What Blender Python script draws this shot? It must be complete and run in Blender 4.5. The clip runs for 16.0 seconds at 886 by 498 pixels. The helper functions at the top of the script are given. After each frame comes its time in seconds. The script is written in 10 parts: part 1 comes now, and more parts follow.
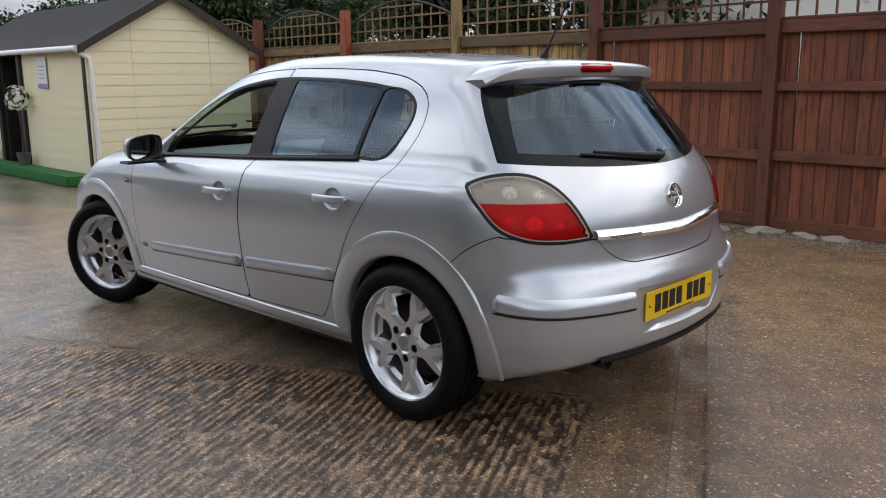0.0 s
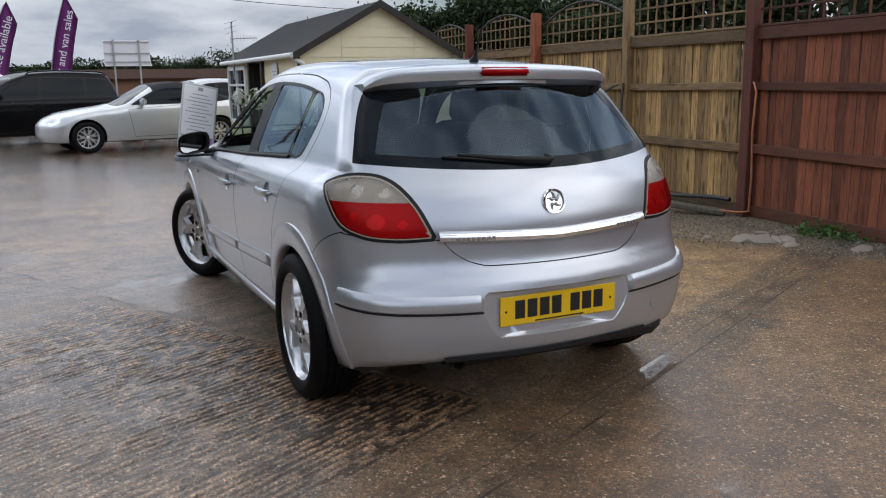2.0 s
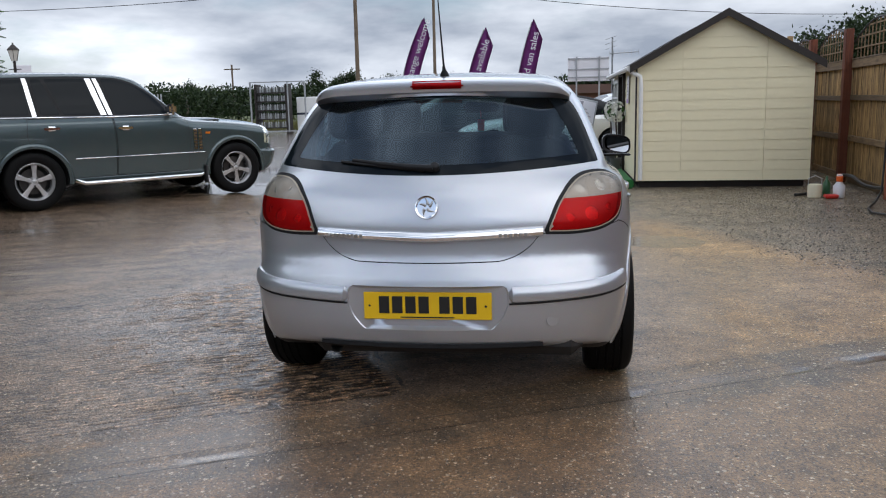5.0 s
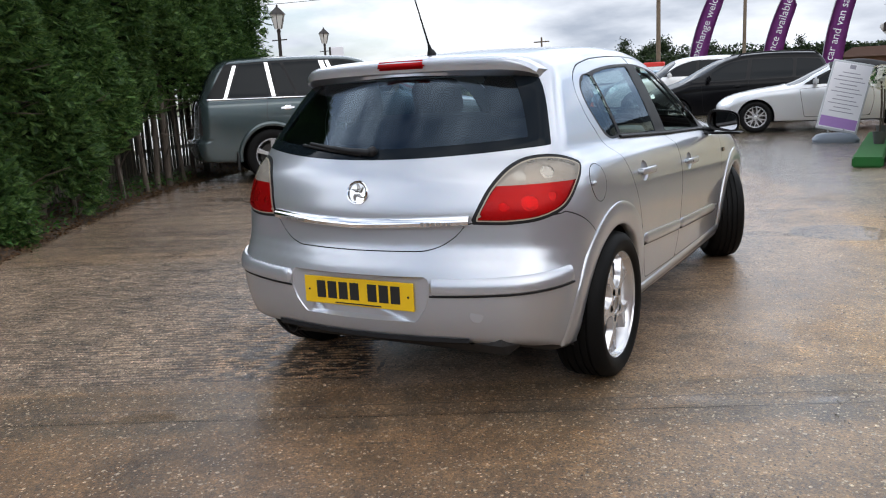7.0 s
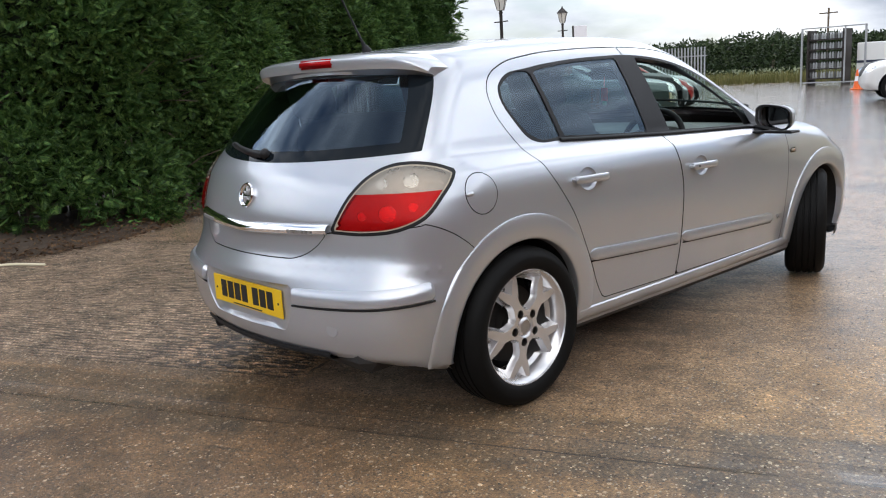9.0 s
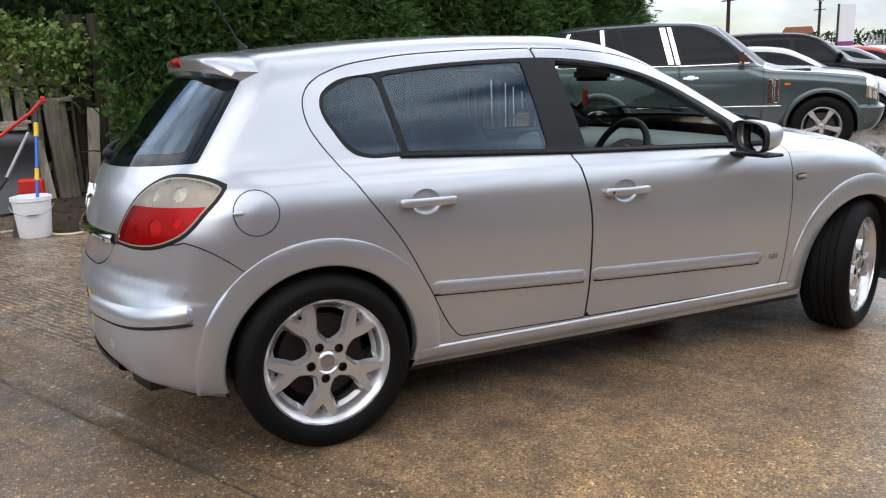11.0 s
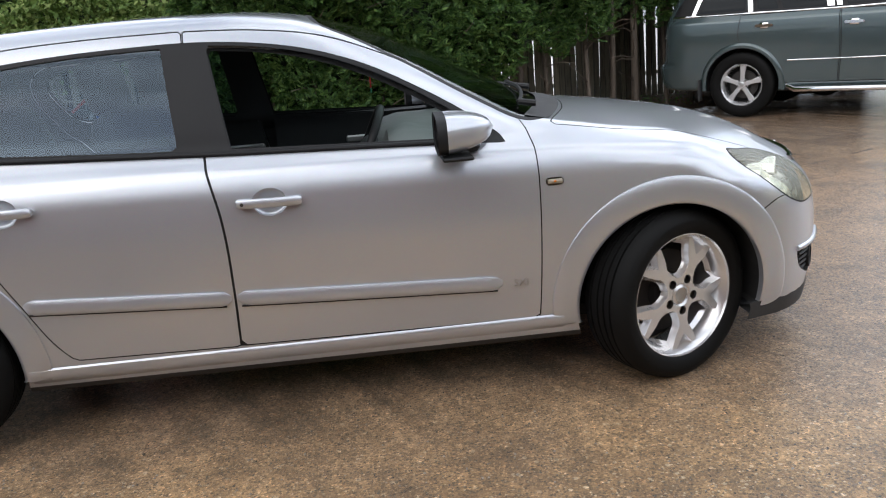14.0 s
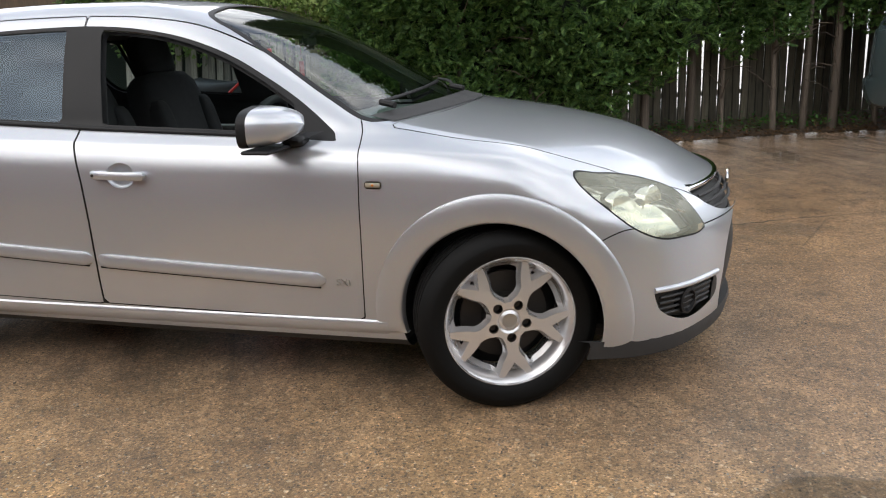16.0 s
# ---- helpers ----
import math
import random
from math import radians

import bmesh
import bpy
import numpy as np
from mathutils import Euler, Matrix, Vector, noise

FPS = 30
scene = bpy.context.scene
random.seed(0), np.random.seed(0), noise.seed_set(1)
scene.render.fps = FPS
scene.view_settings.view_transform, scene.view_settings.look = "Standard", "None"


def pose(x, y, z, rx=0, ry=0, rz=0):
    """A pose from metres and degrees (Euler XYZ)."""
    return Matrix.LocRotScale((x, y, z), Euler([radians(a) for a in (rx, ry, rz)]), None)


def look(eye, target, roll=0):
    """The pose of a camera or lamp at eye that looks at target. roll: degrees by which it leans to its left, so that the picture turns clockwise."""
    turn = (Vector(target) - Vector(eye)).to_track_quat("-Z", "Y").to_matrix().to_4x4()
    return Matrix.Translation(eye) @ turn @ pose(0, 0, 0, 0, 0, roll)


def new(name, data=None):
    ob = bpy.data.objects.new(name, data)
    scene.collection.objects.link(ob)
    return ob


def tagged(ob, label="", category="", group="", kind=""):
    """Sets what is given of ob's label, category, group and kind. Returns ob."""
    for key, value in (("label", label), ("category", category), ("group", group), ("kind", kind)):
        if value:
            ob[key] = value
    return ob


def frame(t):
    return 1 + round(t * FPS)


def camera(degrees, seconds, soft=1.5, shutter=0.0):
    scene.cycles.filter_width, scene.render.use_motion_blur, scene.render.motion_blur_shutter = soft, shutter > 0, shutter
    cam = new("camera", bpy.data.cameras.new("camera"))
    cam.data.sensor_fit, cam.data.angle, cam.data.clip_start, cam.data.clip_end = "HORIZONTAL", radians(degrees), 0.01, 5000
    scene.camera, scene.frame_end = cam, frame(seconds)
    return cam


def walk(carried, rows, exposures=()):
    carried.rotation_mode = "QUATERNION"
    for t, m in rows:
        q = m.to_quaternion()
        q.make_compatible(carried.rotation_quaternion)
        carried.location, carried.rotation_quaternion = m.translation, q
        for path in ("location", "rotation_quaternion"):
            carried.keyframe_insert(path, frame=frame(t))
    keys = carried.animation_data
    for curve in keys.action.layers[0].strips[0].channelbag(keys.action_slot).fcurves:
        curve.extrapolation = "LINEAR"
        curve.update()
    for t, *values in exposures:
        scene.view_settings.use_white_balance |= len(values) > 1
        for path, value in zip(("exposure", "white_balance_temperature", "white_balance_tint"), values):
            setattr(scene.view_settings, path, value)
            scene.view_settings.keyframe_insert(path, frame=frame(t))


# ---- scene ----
cam = camera(56.0, 16.0, soft=1.1)
PATH = [
    (0, (-2.936, -2.258, 1.320), (-1.531, -0.900, 0.916), -0.5),
    (0.5, (-2.626, -2.562, 1.330), (-1.333, -1.093, 0.928), -0.8),
    (1, (-2.336, -2.873, 1.32), (-1.188, -1.286, 0.919), -1.2),
    (1.5, (-2.039, -3.118, 1.311), (-1.037, -1.434, 0.91), -1.1),
    (2, (-1.726, -3.318, 1.315), (-0.884, -1.547, 0.92), -0.9),
    (2.5, (-1.391, -3.594, 1.318), (-0.729, -1.748, 0.924), -0.9),
    (3, (-1.042, -3.724, 1.288), (-0.528, -1.831, 0.898), -0.8),
    (3.5, (-0.694, -3.829, 1.291), (-0.357, -1.894, 0.911), -0.9),
    (4, (-0.299, -3.939, 1.299), (-0.17, -1.978, 0.931), -1.3),
    (4.5, (0.104, -3.936, 1.279), (0.053, -1.968, 0.927), -1.5),
    (5, (0.513, -3.94, 1.268), (0.244, -1.988, 0.925), -1.3),
    (5.2, (0.685, -3.953, 1.271), (0.325, -2.016, 0.924), -1.5),
    (6.25, (1.435, -3.707, 1.264), (0.714, -1.878, 0.896), -2.3),
    (7.3, (2.035, -3.203, 1.258), (0.979, -1.549, 0.869), -3.1),
    (7.5, (2.128, -3.116, 1.264), (1.019, -1.498, 0.874), -3.3),
    (8, (2.415, -2.877, 1.253), (1.183, -1.349, 0.868), -3.4),
    (8.2, (2.509, -2.778, 1.257), (1.23, -1.289, 0.875), -3.6),
    (9.25, (3.032, -2.098, 1.267), (1.526, -0.849, 0.852), -3.0),
    (10.3, (3.369, -1.282, 1.277), (1.68, -0.307, 0.83), -2.3),
    (10.5, (3.403, -1.134, 1.28), (1.69, -0.201, 0.841), -2.2),
    (11, (3.501, -0.763, 1.3), (1.722, 0.047, 0.873), -2.0),
    (11.5, (3.503, -0.383, 1.27), (1.705, 0.365, 0.812), -2.7),
    (12, (3.511, 0.007, 1.272), (1.706, 0.724, 0.793), -3.1),
    (12.5, (3.555, 0.407, 1.295), (1.705, 0.989, 0.807), -3.2),
    (13, (3.499, 0.805, 1.3), (1.625, 1.274, 0.785), -4.2),
    (13.5, (3.538, 1.209, 1.273), (1.63, 1.543, 0.778), -5.1),
    (14, (3.572, 1.588, 1.294), (1.643, 1.738, 0.789), -4.7),
    (14.5, (3.526, 1.98, 1.279), (1.593, 1.993, 0.769), -4.4),
    (15, (3.509, 2.33, 1.261), (1.582, 2.188, 0.745), -3.5),
    (15.5, (3.497, 2.722, 1.285), (1.59, 2.4, 0.777), -2.6),
    (16, (3.436, 3.09, 1.254), (1.559, 2.612, 0.755), -1.8),
]
EXPOSURES = [(0, 0.46, 6600, 10), (2.5, 0.27, 6300, 10), (3.4, 0.28, 6250, 10), (4.4, 0.16, 6200, 10), (5, 0.30, 6200, 10), (8, 0.72, 6500, 10), (11, 0.80, 6500, 10), (12, 0.68, 6200, 10), (13.5, 0.84, 6400, 10), (16, 0.88, 6900, 10)]
walk(cam, [(t, look(eye, target, roll)) for t, eye, target, roll in PATH], EXPOSURES)

# ---------------------------------------------------------------- sky and sun
SUN_UP, SUN_ROUND = 44, 135
world = bpy.data.worlds.new("sky")
scene.world = world
world.use_nodes = True
wn, wl = world.node_tree.nodes, world.node_tree.links
wn.clear()
w_out, w_bg = wn.new("ShaderNodeOutputWorld"), wn.new("ShaderNodeBackground")
sky = wn.new("ShaderNodeTexSky")
sky.sky_type, sky.sun_disc = "NISHITA", False
sky.sun_elevation, sky.sun_rotation = radians(SUN_UP), radians(SUN_ROUND)
sky_dim = wn.new("ShaderNodeVectorMath")
sky_dim.operation = "SCALE"
sky_dim.inputs["Scale"].default_value = 0.10
coord = wn.new("ShaderNodeTexCoord")
flat = wn.new("ShaderNodeMapping")
flat.inputs["Scale"].default_value = (1.0, 1.0, 3.2)
flat.inputs["Location"].default_value = (0.9, 0.35, 0.1)
cloud = wn.new("ShaderNodeTexNoise")
cloud.inputs["Scale"].default_value, cloud.inputs["Detail"].default_value, cloud.inputs["Roughness"].default_value = 2.1, 9, 0.58
cover = wn.new("ShaderNodeValToRGB")
cover.color_ramp.elements[0].position, cover.color_ramp.elements[1].position = 0.36, 0.52
shade = wn.new("ShaderNodeTexNoise")
shade.inputs["Scale"].default_value, shade.inputs["Detail"].default_value = 3.3, 7
tone = wn.new("ShaderNodeValToRGB")
tone.color_ramp.elements[0].position, tone.color_ramp.elements[0].color = 0.40, (0.42, 0.47, 0.56, 1)
tone.color_ramp.elements[1].position, tone.color_ramp.elements[1].color = 0.64, (1.22, 1.25, 1.30, 1)
mix = wn.new("ShaderNodeMix")
mix.data_type = "RGBA"
wl.new(coord.outputs["Generated"], flat.inputs["Vector"])
wl.new(flat.outputs["Vector"], cloud.inputs["Vector"])
wl.new(flat.outputs["Vector"], shade.inputs["Vector"])
wl.new(cloud.outputs["Fac"], cover.inputs["Fac"])
wl.new(shade.outputs["Fac"], tone.inputs["Fac"])
wl.new(sky.outputs["Color"], sky_dim.inputs[0])
wl.new(cover.outputs["Color"], mix.inputs["Factor"])
wl.new(sky_dim.outputs["Vector"], mix.inputs["A"])
wl.new(tone.outputs["Color"], mix.inputs["B"])
# the cloud sheet is brightest half way up, and brighter towards the north-west
up = wn.new("ShaderNodeSeparateXYZ")
wl.new(coord.outputs["Generated"], up.inputs[0])
lift = wn.new("ShaderNodeValToRGB")
for el, (pos, val) in zip([*lift.color_ramp.elements, lift.color_ramp.elements.new(0.3), lift.color_ramp.elements.new(0.6)], ((0.16, 0.62), (1.0, 1.0), (0.36, 1.55), (0.62, 1.40))):
    el.position, el.color = pos, (val, val, val, 1)
wl.new(up.outputs["Z"], lift.inputs["Fac"])
bright_side = wn.new("ShaderNodeVectorMath")
bright_side.operation = "DOT_PRODUCT"
bright_side.inputs[1].default_value = (-0.64, 0.77, 0.0)
wl.new(coord.outputs["Generated"], bright_side.inputs[0])
west = wn.new("ShaderNodeMapRange")
west.inputs["From Min"].default_value, west.inputs["From Max"].default_value = -0.3, 0.95
west.inputs["To Min"].default_value, west.inputs["To Max"].default_value = 1.0, 1.4
wl.new(bright_side.outputs["Value"], west.inputs["Value"])
gain = wn.new("ShaderNodeMath")
gain.operation = "MULTIPLY"
wl.new(lift.outputs["Color"], gain.inputs[0])
wl.new(west.outputs["Result"], gain.inputs[1])
brighten = wn.new("ShaderNodeVectorMath")
brighten.operation = "SCALE"
wl.new(mix.outputs["Result"], brighten.inputs[0])
wl.new(gain.outputs[0], brighten.inputs["Scale"])
wl.new(brighten.outputs["Vector"], w_bg.inputs["Color"])
w_bg.inputs["Strength"].default_value = 0.85
wl.new(w_bg.outputs["Background"], w_out.inputs["Surface"])

sun = new("sun", bpy.data.lights.new("sun", "SUN"))
sun.data.energy, sun.data.angle, sun.data.color = 0.45, radians(60), (1.0, 0.94, 0.85)
sun.matrix_world = look((0, 0, 0), (-math.sin(radians(SUN_ROUND)) * math.cos(radians(SUN_UP)), -math.cos(radians(SUN_ROUND)) * math.cos(radians(SUN_UP)), -math.sin(radians(SUN_UP))))
tagged(sun, "hazy sun behind thin broken cloud", "sun", kind="structure")

# ---------------------------------------------------------------- materials
class Nodes:
    """Short hand for building one node material."""

    def __init__(self, name):
        self.m = bpy.data.materials.new(name)
        self.m.use_nodes = True
        self.n, self.l = self.m.node_tree.nodes, self.m.node_tree.links
        self.n.clear()
        self.out = self.n.new("ShaderNodeOutputMaterial")
        self.p = self.n.new("ShaderNodeBsdfPrincipled")
        self.l.new(self.p.outputs[0], self.out.inputs[0])
        self.tc = self.n.new("ShaderNodeTexCoord")

    def put(self, socket, value):
        if hasattr(value, "is_output"):
            self.l.new(value, socket)
        elif hasattr(value, "__len__") and len(value) == 3 and socket.type == "RGBA":
            socket.default_value = (*value, 1)
        else:
            socket.default_value = value

    def set(self, **kw):
        for k, v in kw.items():
            self.put(self.p.inputs[k.replace("_", " ")], v)
        return self

    def coords(self, scale=(1, 1, 1), rot=(0, 0, 0), source="Object"):
        mp = self.n.new("ShaderNodeMapping")
        mp.inputs["Scale"].default_value = scale
        mp.inputs["Rotation"].default_value = [radians(a) for a in rot]
        self.l.new(self.tc.outputs[source], mp.inputs["Vector"])
        return mp.outputs["Vector"]

    def noise(self, scale, detail=4, rough=0.55, vec=None, distort=0.0):
        t = self.n.new("ShaderNodeTexNoise")
        t.inputs["Scale"].default_value, t.inputs["Detail"].default_value = scale, detail
        t.inputs["Roughness"].default_value, t.inputs["Distortion"].default_value = rough, distort
        self.l.new(vec or self.tc.outputs["Object"], t.inputs["Vector"])
        return t.outputs["Fac"]

    def voronoi(self, scale, feature="F1", vec=None, out="Distance"):
        t = self.n.new("ShaderNodeTexVoronoi")
        t.feature = feature
        t.inputs["Scale"].default_value = scale
        self.l.new(vec or self.tc.outputs["Object"], t.inputs["Vector"])
        return t.outputs[out]

    def wave(self, scale, distort=0.0, vec=None, detail=2.0, dscale=1.0):
        t = self.n.new("ShaderNodeTexWave")
        t.inputs["Scale"].default_value, t.inputs["Distortion"].default_value = scale, distort
        t.inputs["Detail"].default_value, t.inputs["Detail Scale"].default_value = detail, dscale
        self.l.new(vec or self.tc.outputs["Object"], t.inputs["Vector"])
        return t.outputs["Fac"]

    def ramp(self, fac, *stops):
        t = self.n.new("ShaderNodeValToRGB")
        e = t.color_ramp.elements
        while len(e) < len(stops):
            e.new(0.5)
        for el, (pos, col) in zip(e, stops):
            el.position = pos
            el.color = (col, col, col, 1) if isinstance(col, (int, float)) else (*col, 1)
        self.l.new(fac, t.inputs["Fac"])
        return t.outputs["Color"]

    def mix(self, fac, a, b, blend="MIX"):
        t = self.n.new("ShaderNodeMix")
        t.data_type, t.blend_type = "RGBA", blend
        self.put(t.inputs["Factor"], fac)
        self.put(t.inputs["A"], a)
        self.put(t.inputs["B"], b)
        return t.outputs["Result"]

    def math(self, op, a, b=0.0, c=0.0):
        t = self.n.new("ShaderNodeMath")
        t.operation = op
        for s, v in zip(t.inputs, (a, b, c)):
            self.put(s, v)
        return t.outputs[0]

    def bump(self, height, strength=0.3, distance=0.01, normal=None):
        t = self.n.new("ShaderNodeBump")
        t.inputs["Strength"].default_value, t.inputs["Distance"].default_value = strength, distance
        self.put(t.inputs["Height"], height)
        if normal:
            self.l.new(normal, t.inputs["Normal"])
        self.l.new(t.outputs[0], self.p.inputs["Normal"])
        return t.outputs[0]

    def random(self):
        return self.n.new("ShaderNodeObjectInfo").outputs["Random"]

    def island(self):
        return self.n.new("ShaderNodeNewGeometry").outputs["Random Per Island"]


def plain(name, color, rough=0.5, metal=0.0, grain=0.12, scale=40, bump=0.0, **kw):
    """A plain surface with faint colour and roughness variation."""
    k = Nodes(name)
    n = k.noise(scale, 5)
    big = k.noise(scale / 12, 3)
    dark = tuple(c * (1 - grain) for c in color)
    light = tuple(min(1, c * (1 + grain)) for c in color)
    k.set(Base_Color=k.mix(k.math("MULTIPLY_ADD", n, 0.6, k.math("MULTIPLY", big, 0.4)), dark, light), Metallic=metal)
    k.set(Roughness=k.math("MULTIPLY_ADD", big, rough * 0.3, rough * 0.85), **kw)
    if bump:
        k.bump(n, bump, 0.004)
    return k.m


def paint(name, color, metal=0.0, rough=0.35, flake=True, coat=0.9, dust=0.25, spec=0.5):
    """Car paint: a metallic or solid base under clear lacquer, with road film low down in patches."""
    k = Nodes(name)
    fl = k.voronoi(1400, out="Color") if flake else None
    film = k.ramp(k.noise(3.0, 6), (0.45, 0.0), (0.8, 0.35))
    base = k.mix(0.16, color, fl, "OVERLAY") if flake else color
    k.set(Base_Color=k.mix(k.math("MULTIPLY", film, dust), base, (0.22, 0.19, 0.15)), Metallic=metal, Roughness=k.math("MULTIPLY_ADD", film, 0.12, rough))
    k.set(Specular_IOR_Level=spec, Coat_Weight=coat, Coat_Roughness=0.04, Coat_IOR=1.5)
    return k.m


def glass(name, color=(0.9, 0.95, 0.93), rough=0.0, sheen=(1, 1, 1)):
    """Thin sheet glass: a clear sheet that tints what is behind it and mirrors at its face."""
    k = Nodes(name)
    tr = k.n.new("ShaderNodeBsdfTransparent")
    tr.inputs["Color"].default_value = (*color, 1)
    gl = k.n.new("ShaderNodeBsdfGlossy")
    gl.inputs["Roughness"].default_value = 0.02 + rough
    gl.inputs["Color"].default_value = (*sheen, 1)
    fr = k.n.new("ShaderNodeLayerWeight")
    fr.inputs["Blend"].default_value = 0.5
    mx = k.n.new("ShaderNodeMixShader")
    k.l.new(k.math("MULTIPLY_ADD", k.math("POWER", fr.outputs["Facing"], 5.0), 0.88, 0.065), mx.inputs[0])
    k.l.new(tr.outputs[0], mx.inputs[1])
    k.l.new(gl.outputs[0], mx.inputs[2])
    k.l.new(mx.outputs[0], k.out.inputs[0])
    k.n.remove(k.p)
    return k.m


SILVER = paint("silver_paint", (0.50, 0.520, 0.560), 0.66, 0.28)
RR_GREEN = paint("grey_green_paint", (0.062, 0.090, 0.096), 0.45, 0.24)
BLACK_PAINT = paint("black_paint", (0.004, 0.004, 0.005), 0.0, 0.3, False, 0.20, 0.0, 0.06)
WHITE_PAINT = paint("white_paint", (0.80, 0.80, 0.79), 0.0, 0.35, False)
BLUE_PAINT = paint("ice_blue_paint", (0.26, 0.36, 0.45), 0.5, 0.35)
NAVY_PAINT = paint("navy_paint", (0.012, 0.02, 0.05), 0.2, 0.3)
MERC_SILVER = paint("pale_silver_paint", (0.62, 0.63, 0.64), 0.6, 0.35)
RED_PAINT = paint("red_paint", (0.42, 0.015, 0.012), 0.0, 0.35, False)
GREY_PAINT = paint("grey_paint", (0.20, 0.21, 0.22), 0.6, 0.35)
TRIM = plain("black_trim", (0.010, 0.010, 0.011), 0.5, scale=90, Specular_IOR_Level=0.25)
PLASTIC = plain("rough_black_plastic", (0.022, 0.022, 0.023), 0.6, scale=160, bump=0.08)
GREY_PLASTIC = plain("grey_plastic", (0.10, 0.10, 0.10), 0.55, scale=120, bump=0.06)
RUBBER = plain("tyre_rubber", (0.006, 0.006, 0.006), 0.6, scale=60, bump=0.10, Specular_IOR_Level=0.12)
ALLOY = plain("silver_alloy", (0.66, 0.66, 0.67), 0.24, 0.72, grain=0.05, scale=30)
DARK_METAL = plain("brake_metal", (0.055, 0.051, 0.048), 0.55, 0.7)
CHROME = plain("chrome", (0.85, 0.85, 0.86), 0.06, 1.0, grain=0.03)
STEEL = plain("dull_steel", (0.42, 0.42, 0.42), 0.4, 0.9)
SEAM = plain("panel_gap", (0.006, 0.006, 0.006), 0.8)
CLOTH = plain("charcoal_seat_cloth", (0.020, 0.020, 0.022), 0.9, scale=300, bump=0.25)
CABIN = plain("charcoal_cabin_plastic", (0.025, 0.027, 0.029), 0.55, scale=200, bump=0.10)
CABIN_GREY = plain("grey_dashboard", (0.14, 0.15, 0.15), 0.5, scale=200, bump=0.10)
HEADLINER = plain("pale_headliner", (0.42, 0.41, 0.38), 0.9)
GLASS = glass("clear_glass", (0.62, 0.72, 0.68))
# sheen: the blue of a reflected sky is put into the gloss colour
GLASS_REAR = glass("tinted_glass", (0.34, 0.43, 0.47), sheen=(0.66, 0.82, 1.0))
SCREEN = glass("screen_glass", (0.55, 0.68, 0.62))
FAR_GLASS = plain("dark_car_glass", (0.006, 0.009, 0.012), 0.03, grain=0.3, scale=3, Specular_IOR_Level=0.13)
MIRROR = plain("mirror_glass", (0.9, 0.9, 0.9), 0.01, 1.0, grain=0.0)


def lens(name, color, rough=0.12, alpha=0.0):
    k = Nodes(name)
    ribs = k.wave(38, 0.0, k.coords((1, 0, 0)))
    cell = k.voronoi(240, out="Color")
    tone = k.n.new("ShaderNodeSeparateColor")
    k.l.new(cell, tone.inputs[0])
    k.set(Base_Color=k.mix(tone.outputs[0], tuple(c * (0.70 if color[0] > 3 * color[1] else 0.93) for c in color), color), Roughness=rough + 0.2, Specular_IOR_Level=0.04, Coat_Weight=0.18 if color[0] > 3 * color[1] else 0.6, Coat_Roughness=0.02, Transmission_Weight=alpha, IOR=1.45, Subsurface_Weight=0.0)
    k.bump(k.math("ADD", k.voronoi(110), ribs), 0.06, 0.002)
    return k.m


def hazed_lens():
    """Weathered clear plastic: partly see-through, milky yellow haze, glossy skin."""
    k = Nodes("hazed_headlamp_lens")
    haze = k.noise(9, 4)
    k.set(Base_Color=(0.55, 0.56, 0.45), Roughness=0.35, Coat_Weight=0.6, Coat_Roughness=0.05)
    tr = k.n.new("ShaderNodeBsdfTransparent")
    tr.inputs["Color"].default_value = (0.93, 0.95, 0.86, 1)
    mx = k.n.new("ShaderNodeMixShader")
    k.l.new(k.math("MULTIPLY_ADD", haze, 0.25, 0.22), mx.inputs[0])
    k.l.new(tr.outputs[0], mx.inputs[1])
    k.l.new(k.p.outputs[0], mx.inputs[2])
    k.l.new(mx.outputs[0], k.out.inputs[0])
    return k.m


LENS_RED = lens("red_lamp_lens", (0.62, 0.006, 0.008))
LENS_RED_DARK = lens("dark_red_lamp_lens", (0.42, 0.006, 0.008))
LENS_CLEAR = lens("smoky_clear_lens", (0.36, 0.315, 0.245))
LENS_SMOKE = lens("smoked_lamp_lens", (0.05, 0.045, 0.045))
LENS_AMBER = lens("amber_lens", (0.75, 0.22, 0.02))
HEAD_LENS = hazed_lens()


def sheer_lens(name, through_color, haze_color, haze):
    """A moulded lamp lens: coloured see-through plastic, a little cloudy, with a glossy skin."""
    k = Nodes(name)
    cloud = k.noise(14, 4)
    k.set(Base_Color=haze_color, Roughness=0.30, Specular_IOR_Level=0.3, Coat_Weight=0.5, Coat_Roughness=0.03)
    k.bump(k.voronoi(160), 0.05, 0.001)
    tr = k.n.new("ShaderNodeBsdfTransparent")
    tr.inputs["Color"].default_value = (*through_color, 1)
    mx = k.n.new("ShaderNodeMixShader")
    k.l.new(k.math("MULTIPLY_ADD", cloud, 0.25, haze), mx.inputs[0])
    k.l.new(tr.outputs[0], mx.inputs[1])
    k.l.new(k.p.outputs[0], mx.inputs[2])
    k.l.new(mx.outputs[0], k.out.inputs[0])
    return k.m


